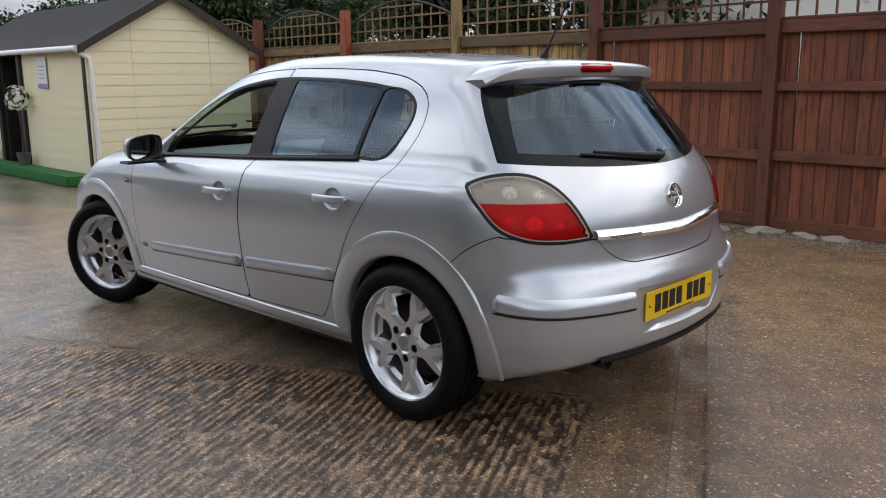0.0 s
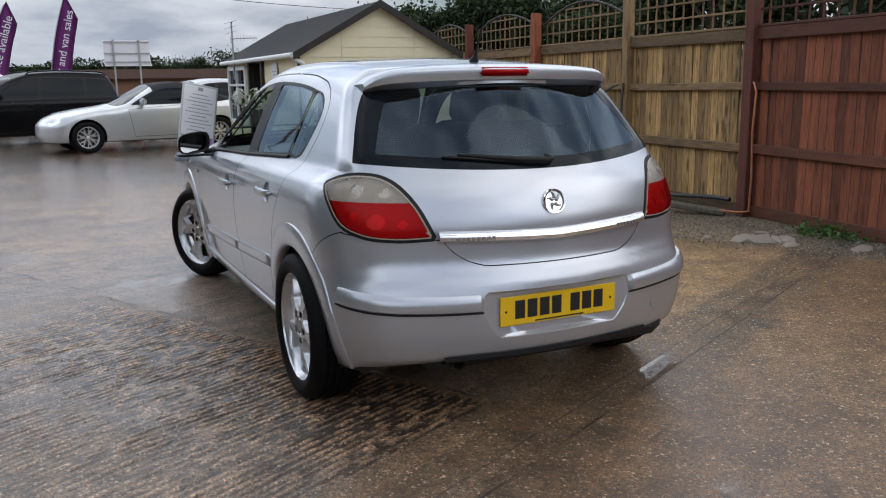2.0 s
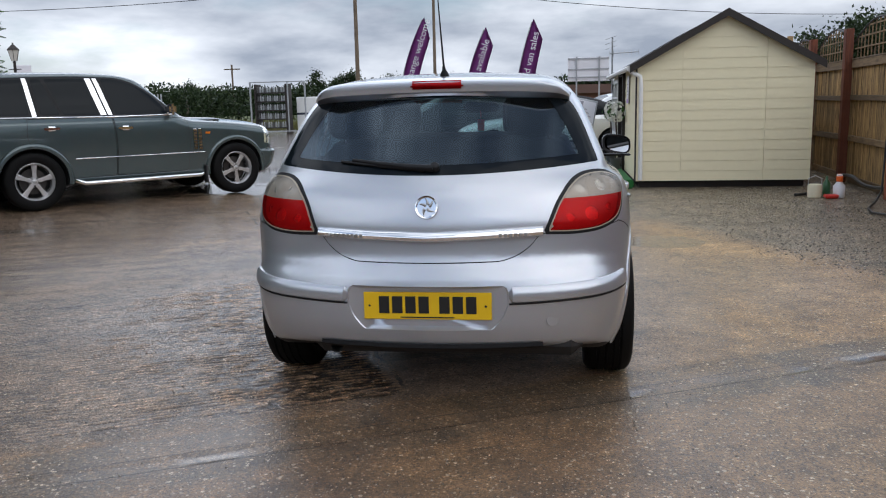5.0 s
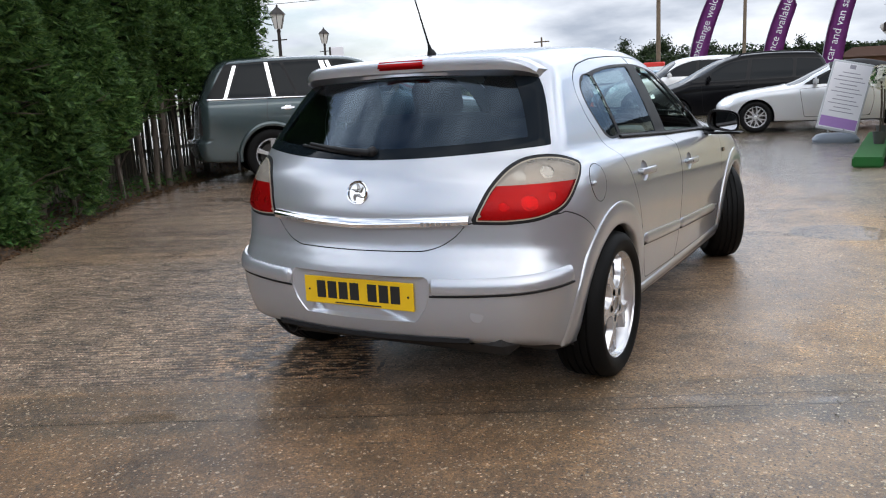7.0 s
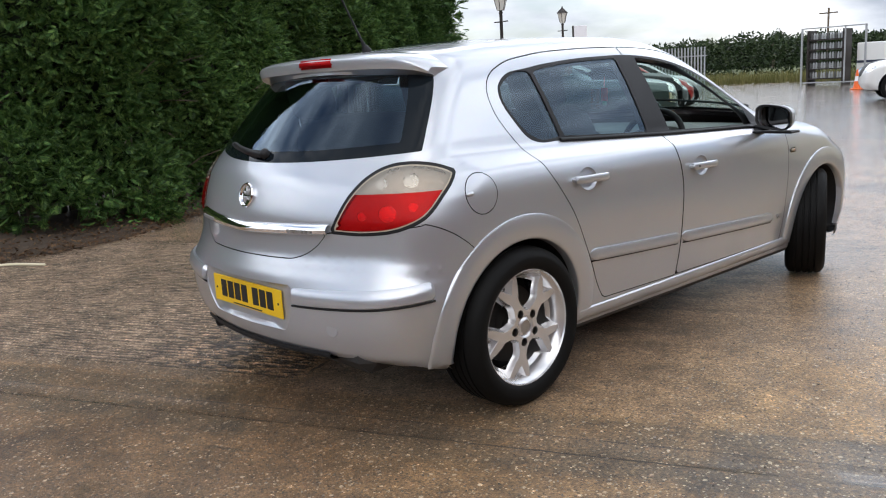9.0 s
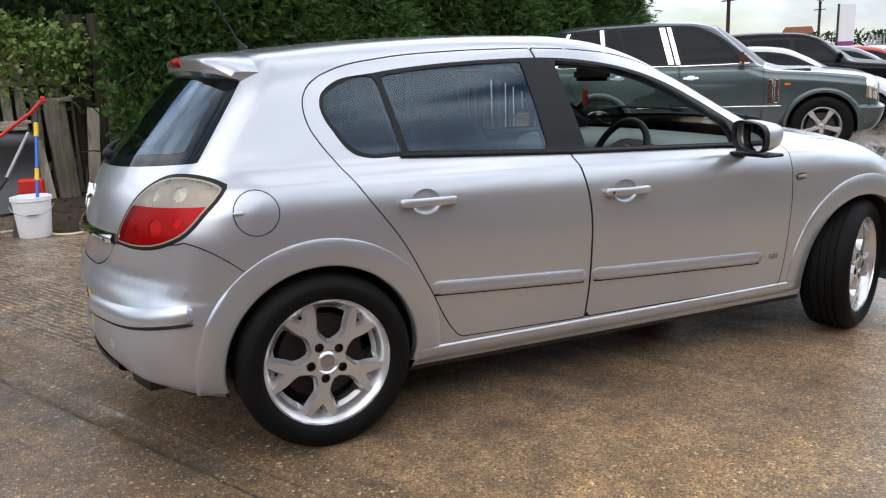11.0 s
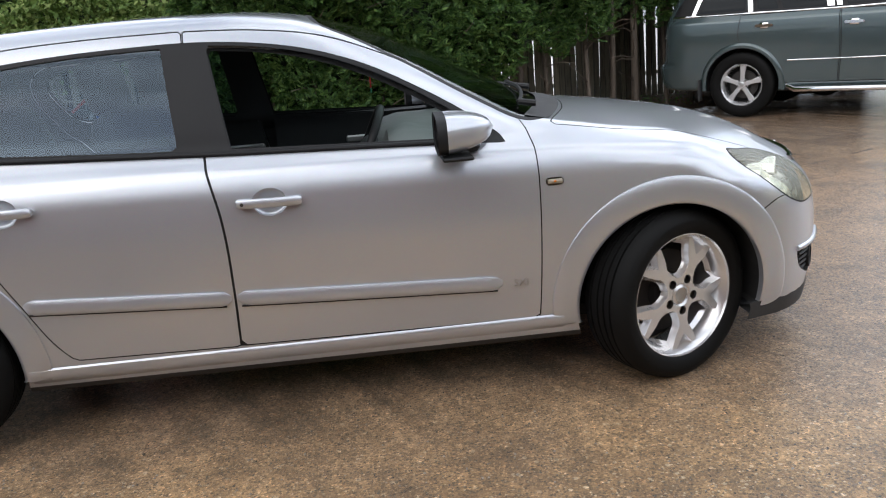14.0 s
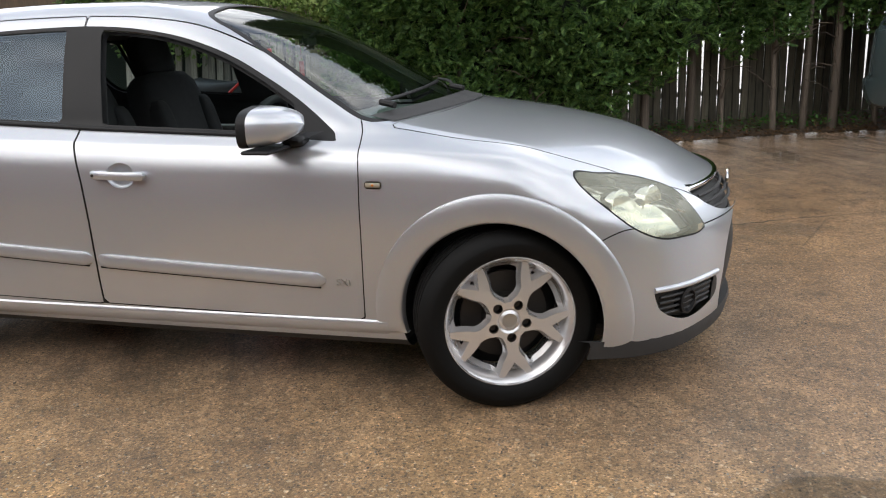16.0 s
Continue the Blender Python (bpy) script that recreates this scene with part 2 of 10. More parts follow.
TAIL_RED = sheer_lens("tail_lamp_red_lens", (0.95, 0.03, 0.03), (0.50, 0.006, 0.008), 0.10)
TAIL_CLEAR = sheer_lens("tail_lamp_clear_lens", (0.95, 0.91, 0.84), (0.42, 0.385, 0.33), 0.32)
BOWL = plain("lamp_bowl", (0.88, 0.86, 0.82), 0.22, 0.80, grain=0.35, bump=0.8, scale=110)
HOUSING = plain("lamp_housing", (0.40, 0.36, 0.33), 0.34, 0.70, grain=0.30, bump=0.3, scale=35)
REFLECTOR = plain("lamp_reflector", (0.85, 0.85, 0.80), 0.12, 0.9)
YELLOW = plain("yellow_plate", (0.80, 0.50, 0.01), 0.35, grain=0.05)
INK = plain("black_ink", (0.012, 0.012, 0.012), 0.5)
WHITE = plain("white_paintwork", (0.78, 0.78, 0.76), 0.4, grain=0.05, scale=12)


def ground_material():
    """Old wet yard concrete: a ridged brown slab, a poured strip, an aggregate slab, mud and puddles."""
    k = Nodes("wet_yard")
    sep = k.n.new("ShaderNodeSeparateXYZ")
    k.l.new(k.tc.outputs["Object"], sep.inputs[0])
    X, Y, Z = sep.outputs[0], sep.outputs[1], sep.outputs[2]
    wob = k.math("MULTIPLY", k.math("SUBTRACT", k.noise(1.6, 5), 0.5), 0.16)
    fine = k.math("MULTIPLY", k.math("SUBTRACT", k.noise(9.0, 5), 0.5), 0.10)
    # d: distance from the slab joint behind the car; u: distance along it
    d = k.math("ADD", k.math("MULTIPLY", X, -0.446), k.math("MULTIPLY", k.math("ADD", Y, 0.535), 0.895))
    u = k.math("ADD", k.math("MULTIPLY", X, 0.894), k.math("MULTIPLY", Y, 0.447))
    dw = k.math("ADD", k.math("ADD", d, wob), fine)
    uw = k.math("ADD", k.math("ADD", u, wob), fine)
    step = lambda v, at, w: k.ramp(k.math("MULTIPLY_ADD", k.math("SUBTRACT", v, at), 0.5 / w, 0.5), (0.0, 0.0), (1.0, 1.0))  # noqa: E731
    car_side = step(dw, 0.05, 0.05)
    front_slab = k.math("MULTIPLY", car_side, step(uw, -0.30, 0.04))
    far_slab = k.math("MULTIPLY", car_side, step(dw, 3.2, 0.30))
    smooth_slab = k.math("MAXIMUM", front_slab, far_slab)
    right = step(k.math("ADD", X, k.math("MULTIPLY", wob, 4.0)), 1.0, 0.6)
    ridged = k.math("MULTIPLY", car_side, k.math("SUBTRACT", 1.0, smooth_slab))
    strip = k.math("MULTIPLY", step(k.math("ADD", d, k.math("MULTIPLY_ADD", wob, 1.5, k.math("MULTIPLY", fine, 2.0))), -0.44, 0.03), k.math("SUBTRACT", 1.0, step(k.math("ADD", d, k.math("MULTIPLY", fine, 0.6)), 0.02, 0.015)))
    gutter = k.math("LESS_THAN", k.math("ABSOLUTE", k.math("ADD", d, 0.23)), 0.06)
    # colour
    grain = k.noise(170, 4, 0.7)
    speck = k.noise(60, 5, 0.65)
    st = k.n.new("ShaderNodeSeparateColor")
    k.l.new(k.voronoi(48, out="Color", vec=k.coords((1, 1, 1), (0, 0, 20))), st.inputs[0])
    sd = k.voronoi(48, vec=k.coords((1, 1, 1), (0, 0, 20)))
    s2 = k.n.new("ShaderNodeSeparateColor")
    k.l.new(k.voronoi(95, out="Color"), s2.inputs[0])
    sd2 = k.voronoi(95)
    size = k.math("MULTIPLY_ADD", st.outputs[2], 0.30, 0.10)
    pale = k.math("MULTIPLY", k.math("GREATER_THAN", st.outputs[0], 0.76), k.math("LESS_THAN", sd, size))
    pale = k.math("MAXIMUM", pale, k.math("MULTIPLY", k.math("GREATER_THAN", s2.outputs[0], 0.82), k.math("LESS_THAN", sd2, 0.38)))
    warm = k.math("MULTIPLY", k.math("GREATER_THAN", st.outputs[1], 0.78), k.math("LESS_THAN", sd, 0.42))
    dark = k.math("MULTIPLY", k.math("GREATER_THAN", s2.outputs[1], 0.68), k.math("LESS_THAN", sd2, 0.45))
    patch = k.noise(0.55, 7, 0.62)
    patch2 = k.noise(0.9, 7, 0.62)
    tan = k.mix(k.ramp(patch2, (0.32, 0.0), (0.68, 1.0)), (0.330, 0.207, 0.105), (0.62, 0.408, 0.216))
    # tops pale, grooves dark by height: the ridges' shade is put into the colour
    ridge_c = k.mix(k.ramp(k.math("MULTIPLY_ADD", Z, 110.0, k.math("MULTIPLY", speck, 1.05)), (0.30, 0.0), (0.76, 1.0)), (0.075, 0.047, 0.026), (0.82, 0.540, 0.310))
    # paler low-u end: the slab's wet sheen is put into the colour
    pale_end = step(k.math("MULTIPLY", uw, -1.0), 0.95, 0.50)
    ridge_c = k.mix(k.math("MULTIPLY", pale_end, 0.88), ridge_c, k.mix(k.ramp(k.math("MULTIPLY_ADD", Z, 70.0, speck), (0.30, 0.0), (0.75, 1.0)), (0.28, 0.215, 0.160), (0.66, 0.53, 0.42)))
    slab_c = k.mix(k.ramp(patch, (0.3, 0.0), (0.7, 1.0)), (0.28, 0.215, 0.160), (0.50, 0.385, 0.290))
    ahead = k.math("MULTIPLY", step(k.math("ADD", Y, k.math("MULTIPLY", wob, 4.0)), 3.2, 0.7), step(X, -3.8, 1.0))
    slab_c = k.mix(k.math("MAXIMUM", right, k.math("MULTIPLY", ahead, 0.75)), slab_c, tan)
    strip_c = k.mix(k.ramp(speck, (0.35, 0.0), (0.65, 1.0)), (0.110, 0.082, 0.054), (0.30, 0.222, 0.142))
    along = k.n.new("ShaderNodeCombineXYZ")
    k.put(along.inputs[0], k.math("MULTIPLY", u, 0.55))
    k.put(along.inputs[1], k.math("MULTIPLY", d, 8.0))
    streak = k.ramp(k.noise(1.0, 7, 0.66, along.outputs[0], 0.5), (0.34, 0.45), (0.47, 0.95), (0.64, 1.35))
    apron = step(k.math("ADD", X, k.math("MULTIPLY_ADD", Y, 0.5, k.math("MULTIPLY", wob, 2.5))), 4.0, 0.22)
    back = k.mix(1.0, tan, (0.66, 0.66, 0.68), "MULTIPLY")
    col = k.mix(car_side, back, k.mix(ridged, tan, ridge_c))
    col = k.mix(smooth_slab, col, slab_c)
    mud = k.math("MULTIPLY", step(k.math("ADD", Y, k.math("MULTIPLY", wob, 9.0)), 8.2, 1.2), k.ramp(k.noise(0.7, 6), (0.35, 0.0), (0.6, 1.0)))
    col = k.mix(k.math("MULTIPLY", mud, 0.7), col, (0.125, 0.098, 0.074))
    col = k.mix(k.math("MULTIPLY", strip, k.ramp(k.noise(2.1, 5), (0.35, 0.35), (0.6, 0.95))), col, strip_c)
    col = k.mix(k.math("MULTIPLY", car_side, k.math("MULTIPLY", k.math("MULTIPLY_ADD", k.math("MAXIMUM", right, k.math("MULTIPLY", ahead, 0.95)), -0.80, 0.85), k.math("MULTIPLY_ADD", ridged, -0.6, 1.0))), col, k.mix(1.0, col, streak, "MULTIPLY"))
    col = k.mix(k.math("MULTIPLY", apron, 0.85), col, k.mix(k.ramp(speck, (0.35, 0.0), (0.65, 1.0)), (0.13, 0.115, 0.096), (0.30, 0.265, 0.225)))
    lip = k.math("MULTIPLY", ridged, k.math("SUBTRACT", 1.0, step(dw, 0.16, 0.03)))
    col = k.mix(k.math("MULTIPLY", lip, 0.7), col, (0.30, 0.215, 0.135))
    col = k.mix(k.ramp(grain, (0.35, 0.0), (0.70, 0.85)), col, k.mix(1.0, col, (0.42, 0.38, 0.34), "MULTIPLY"))
    col = k.mix(k.ramp(speck, (0.55, 0.0), (0.72, 0.35)), col, k.mix(1.0, col, (1.45, 1.42, 1.36), "MULTIPLY"))
    blotch = k.ramp(k.noise(1.4, 9, 0.72), (0.30, 0.50), (0.50, 1.0), (0.72, 1.22))
    col = k.mix(1.0, col, blotch, "MULTIPLY")
    film = k.ramp(k.noise(5.5, 8, 0.7), (0.36, 0.74), (0.50, 1.0), (0.64, 1.16))
    col = k.mix(1.0, col, film, "MULTIPLY")
    stony = k.math("SUBTRACT", 1.0, k.math("MULTIPLY", smooth_slab, k.math("SUBTRACT", 0.85, k.math("MULTIPLY", right, 0.7))))
    col = k.mix(k.math("MULTIPLY", k.math("MULTIPLY", pale, stony), k.math("MULTIPLY_ADD", k.noise(2.0, 5), 1.6, 0.1)), col, k.mix(0.15, (0.62, 0.55, 0.44), k.mix(1.0, col, (2.0, 1.9, 1.8), "MULTIPLY")))
    col = k.mix(k.math("MULTIPLY", warm, 0.35), col, (0.36, 0.20, 0.10))
    col = k.mix(k.math("MULTIPLY", dark, 0.65), col, (0.06, 0.05, 0.042))
    crack = k.ramp(k.voronoi(0.42, "DISTANCE_TO_EDGE", k.mix(0.10, k.tc.outputs["Object"], k.n.new("ShaderNodeTexNoise").outputs["Color"])), (0.0, 1.0), (0.003, 0.0))
    crack = k.math("MULTIPLY", crack, k.ramp(k.noise(0.6, 3), (0.56, 0.0), (0.62, 1.0)))
    line = k.math("LESS_THAN", k.math("ABSOLUTE", k.math("ADD", k.math("ADD", d, 0.285), k.math("MULTIPLY", fine, 0.3))), 0.007)
    line2 = k.math("MULTIPLY", k.math("LESS_THAN", k.math("ABSOLUTE", k.math("ADD", d, 0.165)), 0.004), 0.6)
    edge = k.math("MULTIPLY", car_side, k.math("LESS_THAN", k.math("ABSOLUTE", k.math("ADD", uw, 0.30)), 0.012))
    line = k.math("MULTIPLY", line, k.ramp(k.noise(2.4, 4), (0.42, 0.0), (0.55, 0.9)))
    lines = k.math("MAXIMUM", k.math("MAXIMUM", line, line2), k.math("MULTIPLY", edge, k.ramp(k.noise(3.0, 3), (0.45, 0.0), (0.55, 0.8))))
    col = k.mix(k.math("MAXIMUM", lines, k.math("MULTIPLY", crack, 0.6)), col, (0.030, 0.024, 0.019))
    # water lies in hollows, on the smooth slab and in the grooves
    wet_n = k.math("ADD", k.math("MULTIPLY", k.noise(0.42, 5, 0.55), 0.75), k.math("MULTIPLY", k.noise(2.6, 4), 0.25))
    wet_n = k.math("ADD", wet_n, k.math("MULTIPLY", k.math("MULTIPLY", smooth_slab, k.math("SUBTRACT", 1.0, right)), 0.12))
    wet = k.math("MULTIPLY", k.ramp(k.math("ADD", wet_n, k.math("MULTIPLY", fine, 0.9)), (0.42, 0.12), (0.52, 1.0)), k.math("MULTIPLY_ADD", right, -0.35, 1.0))
    pool_n = k.math("ADD", k.math("MULTIPLY", k.noise(0.33, 4, 0.5), 0.8), k.math("MULTIPLY", k.noise(4.0, 4), 0.2))
    hollow = lambda x, y, rx, ry, amt: k.math("MULTIPLY", k.ramp(k.math("ADD", k.math("POWER", k.math("DIVIDE", k.math("SUBTRACT", X, x), rx), 2.0), k.math("POWER", k.math("DIVIDE", k.math("SUBTRACT", Y, y), ry), 2.0)), (0.0, 1.0), (1.0, 0.0)), amt)  # noqa: E731
    for h_ in (hollow(-1.05, 2.5, 0.55, 0.45, 0.23), hollow(1.45, 3.7, 0.5, 0.45, 0.30), hollow(-2.1, 3.9, 0.9, 0.5, 0.17), hollow(-4.0, 9.0, 2.5, 1.2, 0.23), hollow(-5.0, 4.3, 0.9, 0.5, 0.18), hollow(-6.0, 13.0, 3.0, 1.6, 0.21)):
        pool_n = k.math("ADD", pool_n, h_)
    pool = k.math("MULTIPLY", k.ramp(pool_n, (0.640, 0.0), (0.675, 1.0)), k.math("SUBTRACT", 1.0, k.math("MULTIPLY", ridged, 0.75)))
    low = k.math("MULTIPLY", gutter, k.ramp(k.noise(1.7, 4), (0.47, 0.0), (0.54, 1.0)))
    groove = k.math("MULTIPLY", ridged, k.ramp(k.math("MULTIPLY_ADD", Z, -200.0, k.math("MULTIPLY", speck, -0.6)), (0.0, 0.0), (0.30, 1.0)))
    pool = k.math("MAXIMUM", pool, low)
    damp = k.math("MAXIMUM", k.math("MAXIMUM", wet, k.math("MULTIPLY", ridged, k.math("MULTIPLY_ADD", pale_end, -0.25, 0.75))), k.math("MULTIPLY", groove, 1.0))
    # besides the wet, groove shade is darkened into the colour here
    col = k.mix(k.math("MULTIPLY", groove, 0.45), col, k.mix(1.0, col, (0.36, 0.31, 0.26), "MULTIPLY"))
    col = k.mix(k.math("MULTIPLY", wet, 0.50), col, k.mix(1.0, col, (0.64, 0.61, 0.60), "MULTIPLY"))
    col = k.mix(k.math("MULTIPLY", pool, 0.5), col, (0.090, 0.072, 0.055))
    agg = k.n.new("ShaderNodeSeparateColor")
    k.l.new(k.voronoi(125, out="Color", vec=k.coords((1, 1, 1), (0, 0, 50))), agg.inputs[0])
    col = k.mix(1.0, col, k.ramp(agg.outputs[0], (0.0, 0.60), (0.5, 0.98), (0.88, 1.20), (1.0, 1.8)), "MULTIPLY")
    col = k.mix(1.0, col, k.ramp(k.noise(26, 5, 0.7), (0.34, 0.76), (0.50, 1.0), (0.66, 1.26)), "MULTIPLY")
    col = k.mix(1.0, col, k.mix(right, (1.20, 1.10, 0.98), (1.19, 1.13, 0.93)), "MULTIPLY")
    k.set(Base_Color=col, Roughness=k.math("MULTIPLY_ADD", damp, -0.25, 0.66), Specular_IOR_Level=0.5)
    k.set(Coat_Weight=k.math("MAXIMUM", k.math("MULTIPLY_ADD", damp, 0.55, 0.45), pool), Coat_IOR=1.45, Coat_Roughness=k.math("MULTIPLY_ADD", k.math("MAXIMUM", pool, k.math("MULTIPLY", damp, 0.6)), -0.16, 0.18))
    h = k.math("ADD", k.math("MULTIPLY", grain, 0.60), k.math("ADD", k.math("MULTIPLY", sd, -0.22), k.math("MULTIPLY", speck, k.math("MULTIPLY_ADD", ridged, 2.2, 0.18))))
    h = k.math("SUBTRACT", h, k.math("MULTIPLY", lines, 1.2))
    k.bump(h, 1.0, 0.013)
    cb = k.n.new("ShaderNodeBump")
    cb.inputs["Strength"].default_value, cb.inputs["Distance"].default_value = 0.35, 0.008
    k.put(cb.inputs["Height"], k.math("MULTIPLY", h, k.math("SUBTRACT", 1.0, pool)))
    k.l.new(cb.outputs[0], k.p.inputs["Coat Normal"])
    return k.m


def timber(name, light, dark, along="Z", scale=1.0, rough=0.75, knots=0.5, wet=0.0):
    """Sawn boards: grain along one axis, a different tone for each board."""
    k = Nodes(name)
    s = {"X": (1.2, 14, 14), "Y": (14, 1.2, 14), "Z": (14, 14, 1.2)}[along]
    vec = k.coords(tuple(c * scale for c in s))
    r = k.random()
    shift = k.n.new("ShaderNodeVectorMath")
    shift.operation = "ADD"
    comb = k.n.new("ShaderNodeCombineXYZ")
    for i in range(3):
        k.l.new(k.math("MULTIPLY", r, 37.0 + 11 * i), comb.inputs[i])
    k.l.new(vec, shift.inputs[0])
    k.l.new(comb.outputs[0], shift.inputs[1])
    grain = k.noise(3.0, 8, 0.65, shift.outputs[0], 0.6)
    stain = k.noise(1.1, 5, 0.6)
    col = k.mix(k.ramp(grain, (0.28, 0.0), (0.72, 1.0)), dark, light)
    col = k.mix(1.0, col, k.ramp(r, (0.0, 0.55), (0.5, 0.92), (1.0, 1.30)), "MULTIPLY")
    col = k.mix(k.ramp(stain, (0.50, 0.0), (0.75, 0.55)), col, tuple(c * 0.42 for c in dark))
    kvec = {"X": (2.2, 9, 9), "Y": (9, 2.2, 9), "Z": (9, 9, 2.2)}[along]
    kshift = k.n.new("ShaderNodeVectorMath")
    kshift.operation = "ADD"
    k.l.new(k.coords(kvec), kshift.inputs[0])
    k.l.new(comb.outputs[0], kshift.inputs[1])
    knot = k.ramp(k.voronoi(1.5, vec=kshift.outputs[0]), (0.10, knots), (0.34, 0.0))
    if along == "Z":
        # board edges darkened: the shade of the gaps is put into the colour
        sep = k.n.new("ShaderNodeSeparateXYZ")
        k.l.new(k.tc.outputs["Object"], sep.inputs[0])
        rim = k.math("ADD", k.math("ABSOLUTE", sep.outputs[1]), k.math("MULTIPLY", k.math("SUBTRACT", k.noise(6, 3), 0.5), 0.010))
        rim = k.math("MULTIPLY", k.math("LESS_THAN", rim, 0.07), k.ramp(k.math("MULTIPLY", rim, 10.0), (0.40, 0.0), (0.50, 0.85)))
        col = k.mix(rim, col, tuple(c * 0.22 for c in dark))
    col = k.mix(knot, col, tuple(c * 0.30 for c in dark))
    k.set(Base_Color=col, Roughness=k.math("MULTIPLY_ADD", grain, 0.2, rough - 0.1))
    k.bump(grain, 0.35, 0.004)
    return k.m


def leafy(name, a, b, c):
    """Leaves whose colour differs from spray to spray, with a little light through them."""
    k = Nodes(name)
    r = k.island()
    col = k.ramp(r, (0.0, a), (0.55, b), (1.0, c))
    col = k.mix(k.math("MULTIPLY", k.noise(0.8, 3), 0.5), col, tuple(v * 0.5 for v in a))
    k.set(Base_Color=col, Roughness=0.62, Specular_IOR_Level=0.3)
    tr = k.n.new("ShaderNodeBsdfTranslucent")
    k.l.new(col, tr.inputs[0])
    mx = k.n.new("ShaderNodeMixShader")
    mx.inputs[0].default_value = 0.22
    k.l.new(k.p.outputs[0], mx.inputs[1])
    k.l.new(tr.outputs[0], mx.inputs[2])
    k.l.new(mx.outputs[0], k.out.inputs[0])
    return k.m


GROUND = ground_material()
TAN_BOARD = timber("weathered_tan_board", (0.60, 0.38, 0.15), (0.15, 0.080, 0.028), knots=0.8)
TAN_RAIL = timber("weathered_rail", (0.27, 0.175, 0.085), (0.10, 0.060, 0.028), "Y")
TAN_POST = timber("pale_post", (0.42, 0.28, 0.13), (0.22, 0.135, 0.06))
RED_BOARD = timber("red_stained_board", (0.30, 0.098, 0.042), (0.115, 0.031, 0.014))
RED_RAIL = timber("red_stained_rail", (0.17, 0.058, 0.030), (0.085, 0.026, 0.014), "Y")
RED_POST = timber("orange_red_post", (0.30, 0.085, 0.035), (0.16, 0.040, 0.018))
DARK_RED_POST = timber("dark_red_post", (0.145, 0.045, 0.026), (0.070, 0.022, 0.013))
GREY_BOARD = timber("grey_old_pale", (0.50, 0.44, 0.36), (0.22, 0.19, 0.15))
BACK_BOARD = timber("mossy_dark_pale", (0.20, 0.175, 0.125), (0.075, 0.068, 0.048))
BARK = timber("conifer_bark", (0.16, 0.125, 0.095), (0.06, 0.045, 0.034))
CREAM = plain("cream_painted_board", (0.80, 0.72, 0.49), 0.6, grain=0.06, scale=9, bump=0.05)
CREAM_SIDE = plain("cream_painted_side_board", (0.78, 0.70, 0.47), 0.6, grain=0.06, scale=9, bump=0.05)
FELT = plain("roofing_felt", (0.085, 0.082, 0.082), 0.85, scale=60, bump=0.2, grain=0.25)
BARGE = plain("black_bargeboard", (0.022, 0.016, 0.013), 0.6)
HEDGE_LEAF = leafy("conifer_spray", (0.022, 0.052, 0.014), (0.066, 0.150, 0.036), (0.19, 0.30, 0.075))
# near-black colour of the sheets that stand for shade inside hedges
HEDGE_SHADE = plain("hedge_shade", (0.010, 0.016, 0.008), 0.9, scale=6, grain=0.5)
IVY_LEAF = leafy("ivy_leaf", (0.09, 0.16, 0.035), (0.20, 0.30, 0.075), (0.38, 0.46, 0.16))
WEED_LEAF = leafy("weed_leaf", (0.03, 0.10, 0.02), (0.06, 0.17, 0.03), (0.12, 0.24, 0.05))
TREE_LEAF = leafy("far_tree_leaf", (0.020, 0.036, 0.014), (0.036, 0.060, 0.022), (0.060, 0.082, 0.030))
LITTER = leafy("leaf_litter", (0.075, 0.038, 0.020), (0.14, 0.075, 0.035), (0.21, 0.13, 0.06))
SOIL = plain("damp_soil", (0.052, 0.036, 0.024), 0.85, scale=30, bump=0.5, grain=0.4)
GRAVEL_MAT = leafy("gravel_stone", (0.09, 0.078, 0.064), (0.21, 0.18, 0.15), (0.45, 0.40, 0.34))
GRASS_MAT = plain("rough_grass", (0.085, 0.105, 0.035), 0.9, scale=4, grain=0.5)
TURF = plain("green_turf_mat", (0.015, 0.12, 0.022), 0.9, scale=220, bump=0.5, grain=0.4)
PURPLE = plain("purple_flag_cloth", (0.22, 0.048, 0.23), 0.7, grain=0.15, scale=6)
LILAC = plain("lilac_print", (0.36, 0.20, 0.50), 0.5)
PAPER = plain("white_print", (0.74, 0.73, 0.76), 0.45, grain=0.04)
GREY_INK = plain("grey_ink", (0.30, 0.29, 0.33), 0.6)
WOOD_POLE = timber("telegraph_pole", (0.20, 0.145, 0.10), (0.09, 0.062, 0.042))
PETAL = plain("white_petal", (0.82, 0.81, 0.74), 0.6)
HOSE_BLACK = plain("black_hose", (0.014, 0.014, 0.015), 0.45)
COPPER = plain("copper_pipe", (0.42, 0.16, 0.08), 0.4, 0.5)
BUCKET_WHITE = plain("white_bucket_plastic", (0.80, 0.81, 0.82), 0.35, grain=0.05)
RED_PLASTIC = plain("red_plastic", (0.55, 0.03, 0.02), 0.35)
BLUE_PLASTIC = plain("blue_pole_plastic", (0.02, 0.13, 0.52), 0.35)
YELLOW_PLASTIC = plain("yellow_plastic", (0.75, 0.50, 0.02), 0.4)
GREEN_BOTTLE = plain("dark_green_bottle", (0.03, 0.10, 0.04), 0.3)
CREAM_PLASTIC = plain("cream_plastic", (0.72, 0.66, 0.48), 0.4)
ORANGE = plain("orange_plastic", (0.80, 0.14, 0.02), 0.45)
GALV = plain("galvanised_steel", (0.40, 0.41, 0.42), 0.45, 0.7)
TARP = plain("grey_tarpaulin", (0.060, 0.062, 0.066), 0.5, scale=14, bump=0.3)

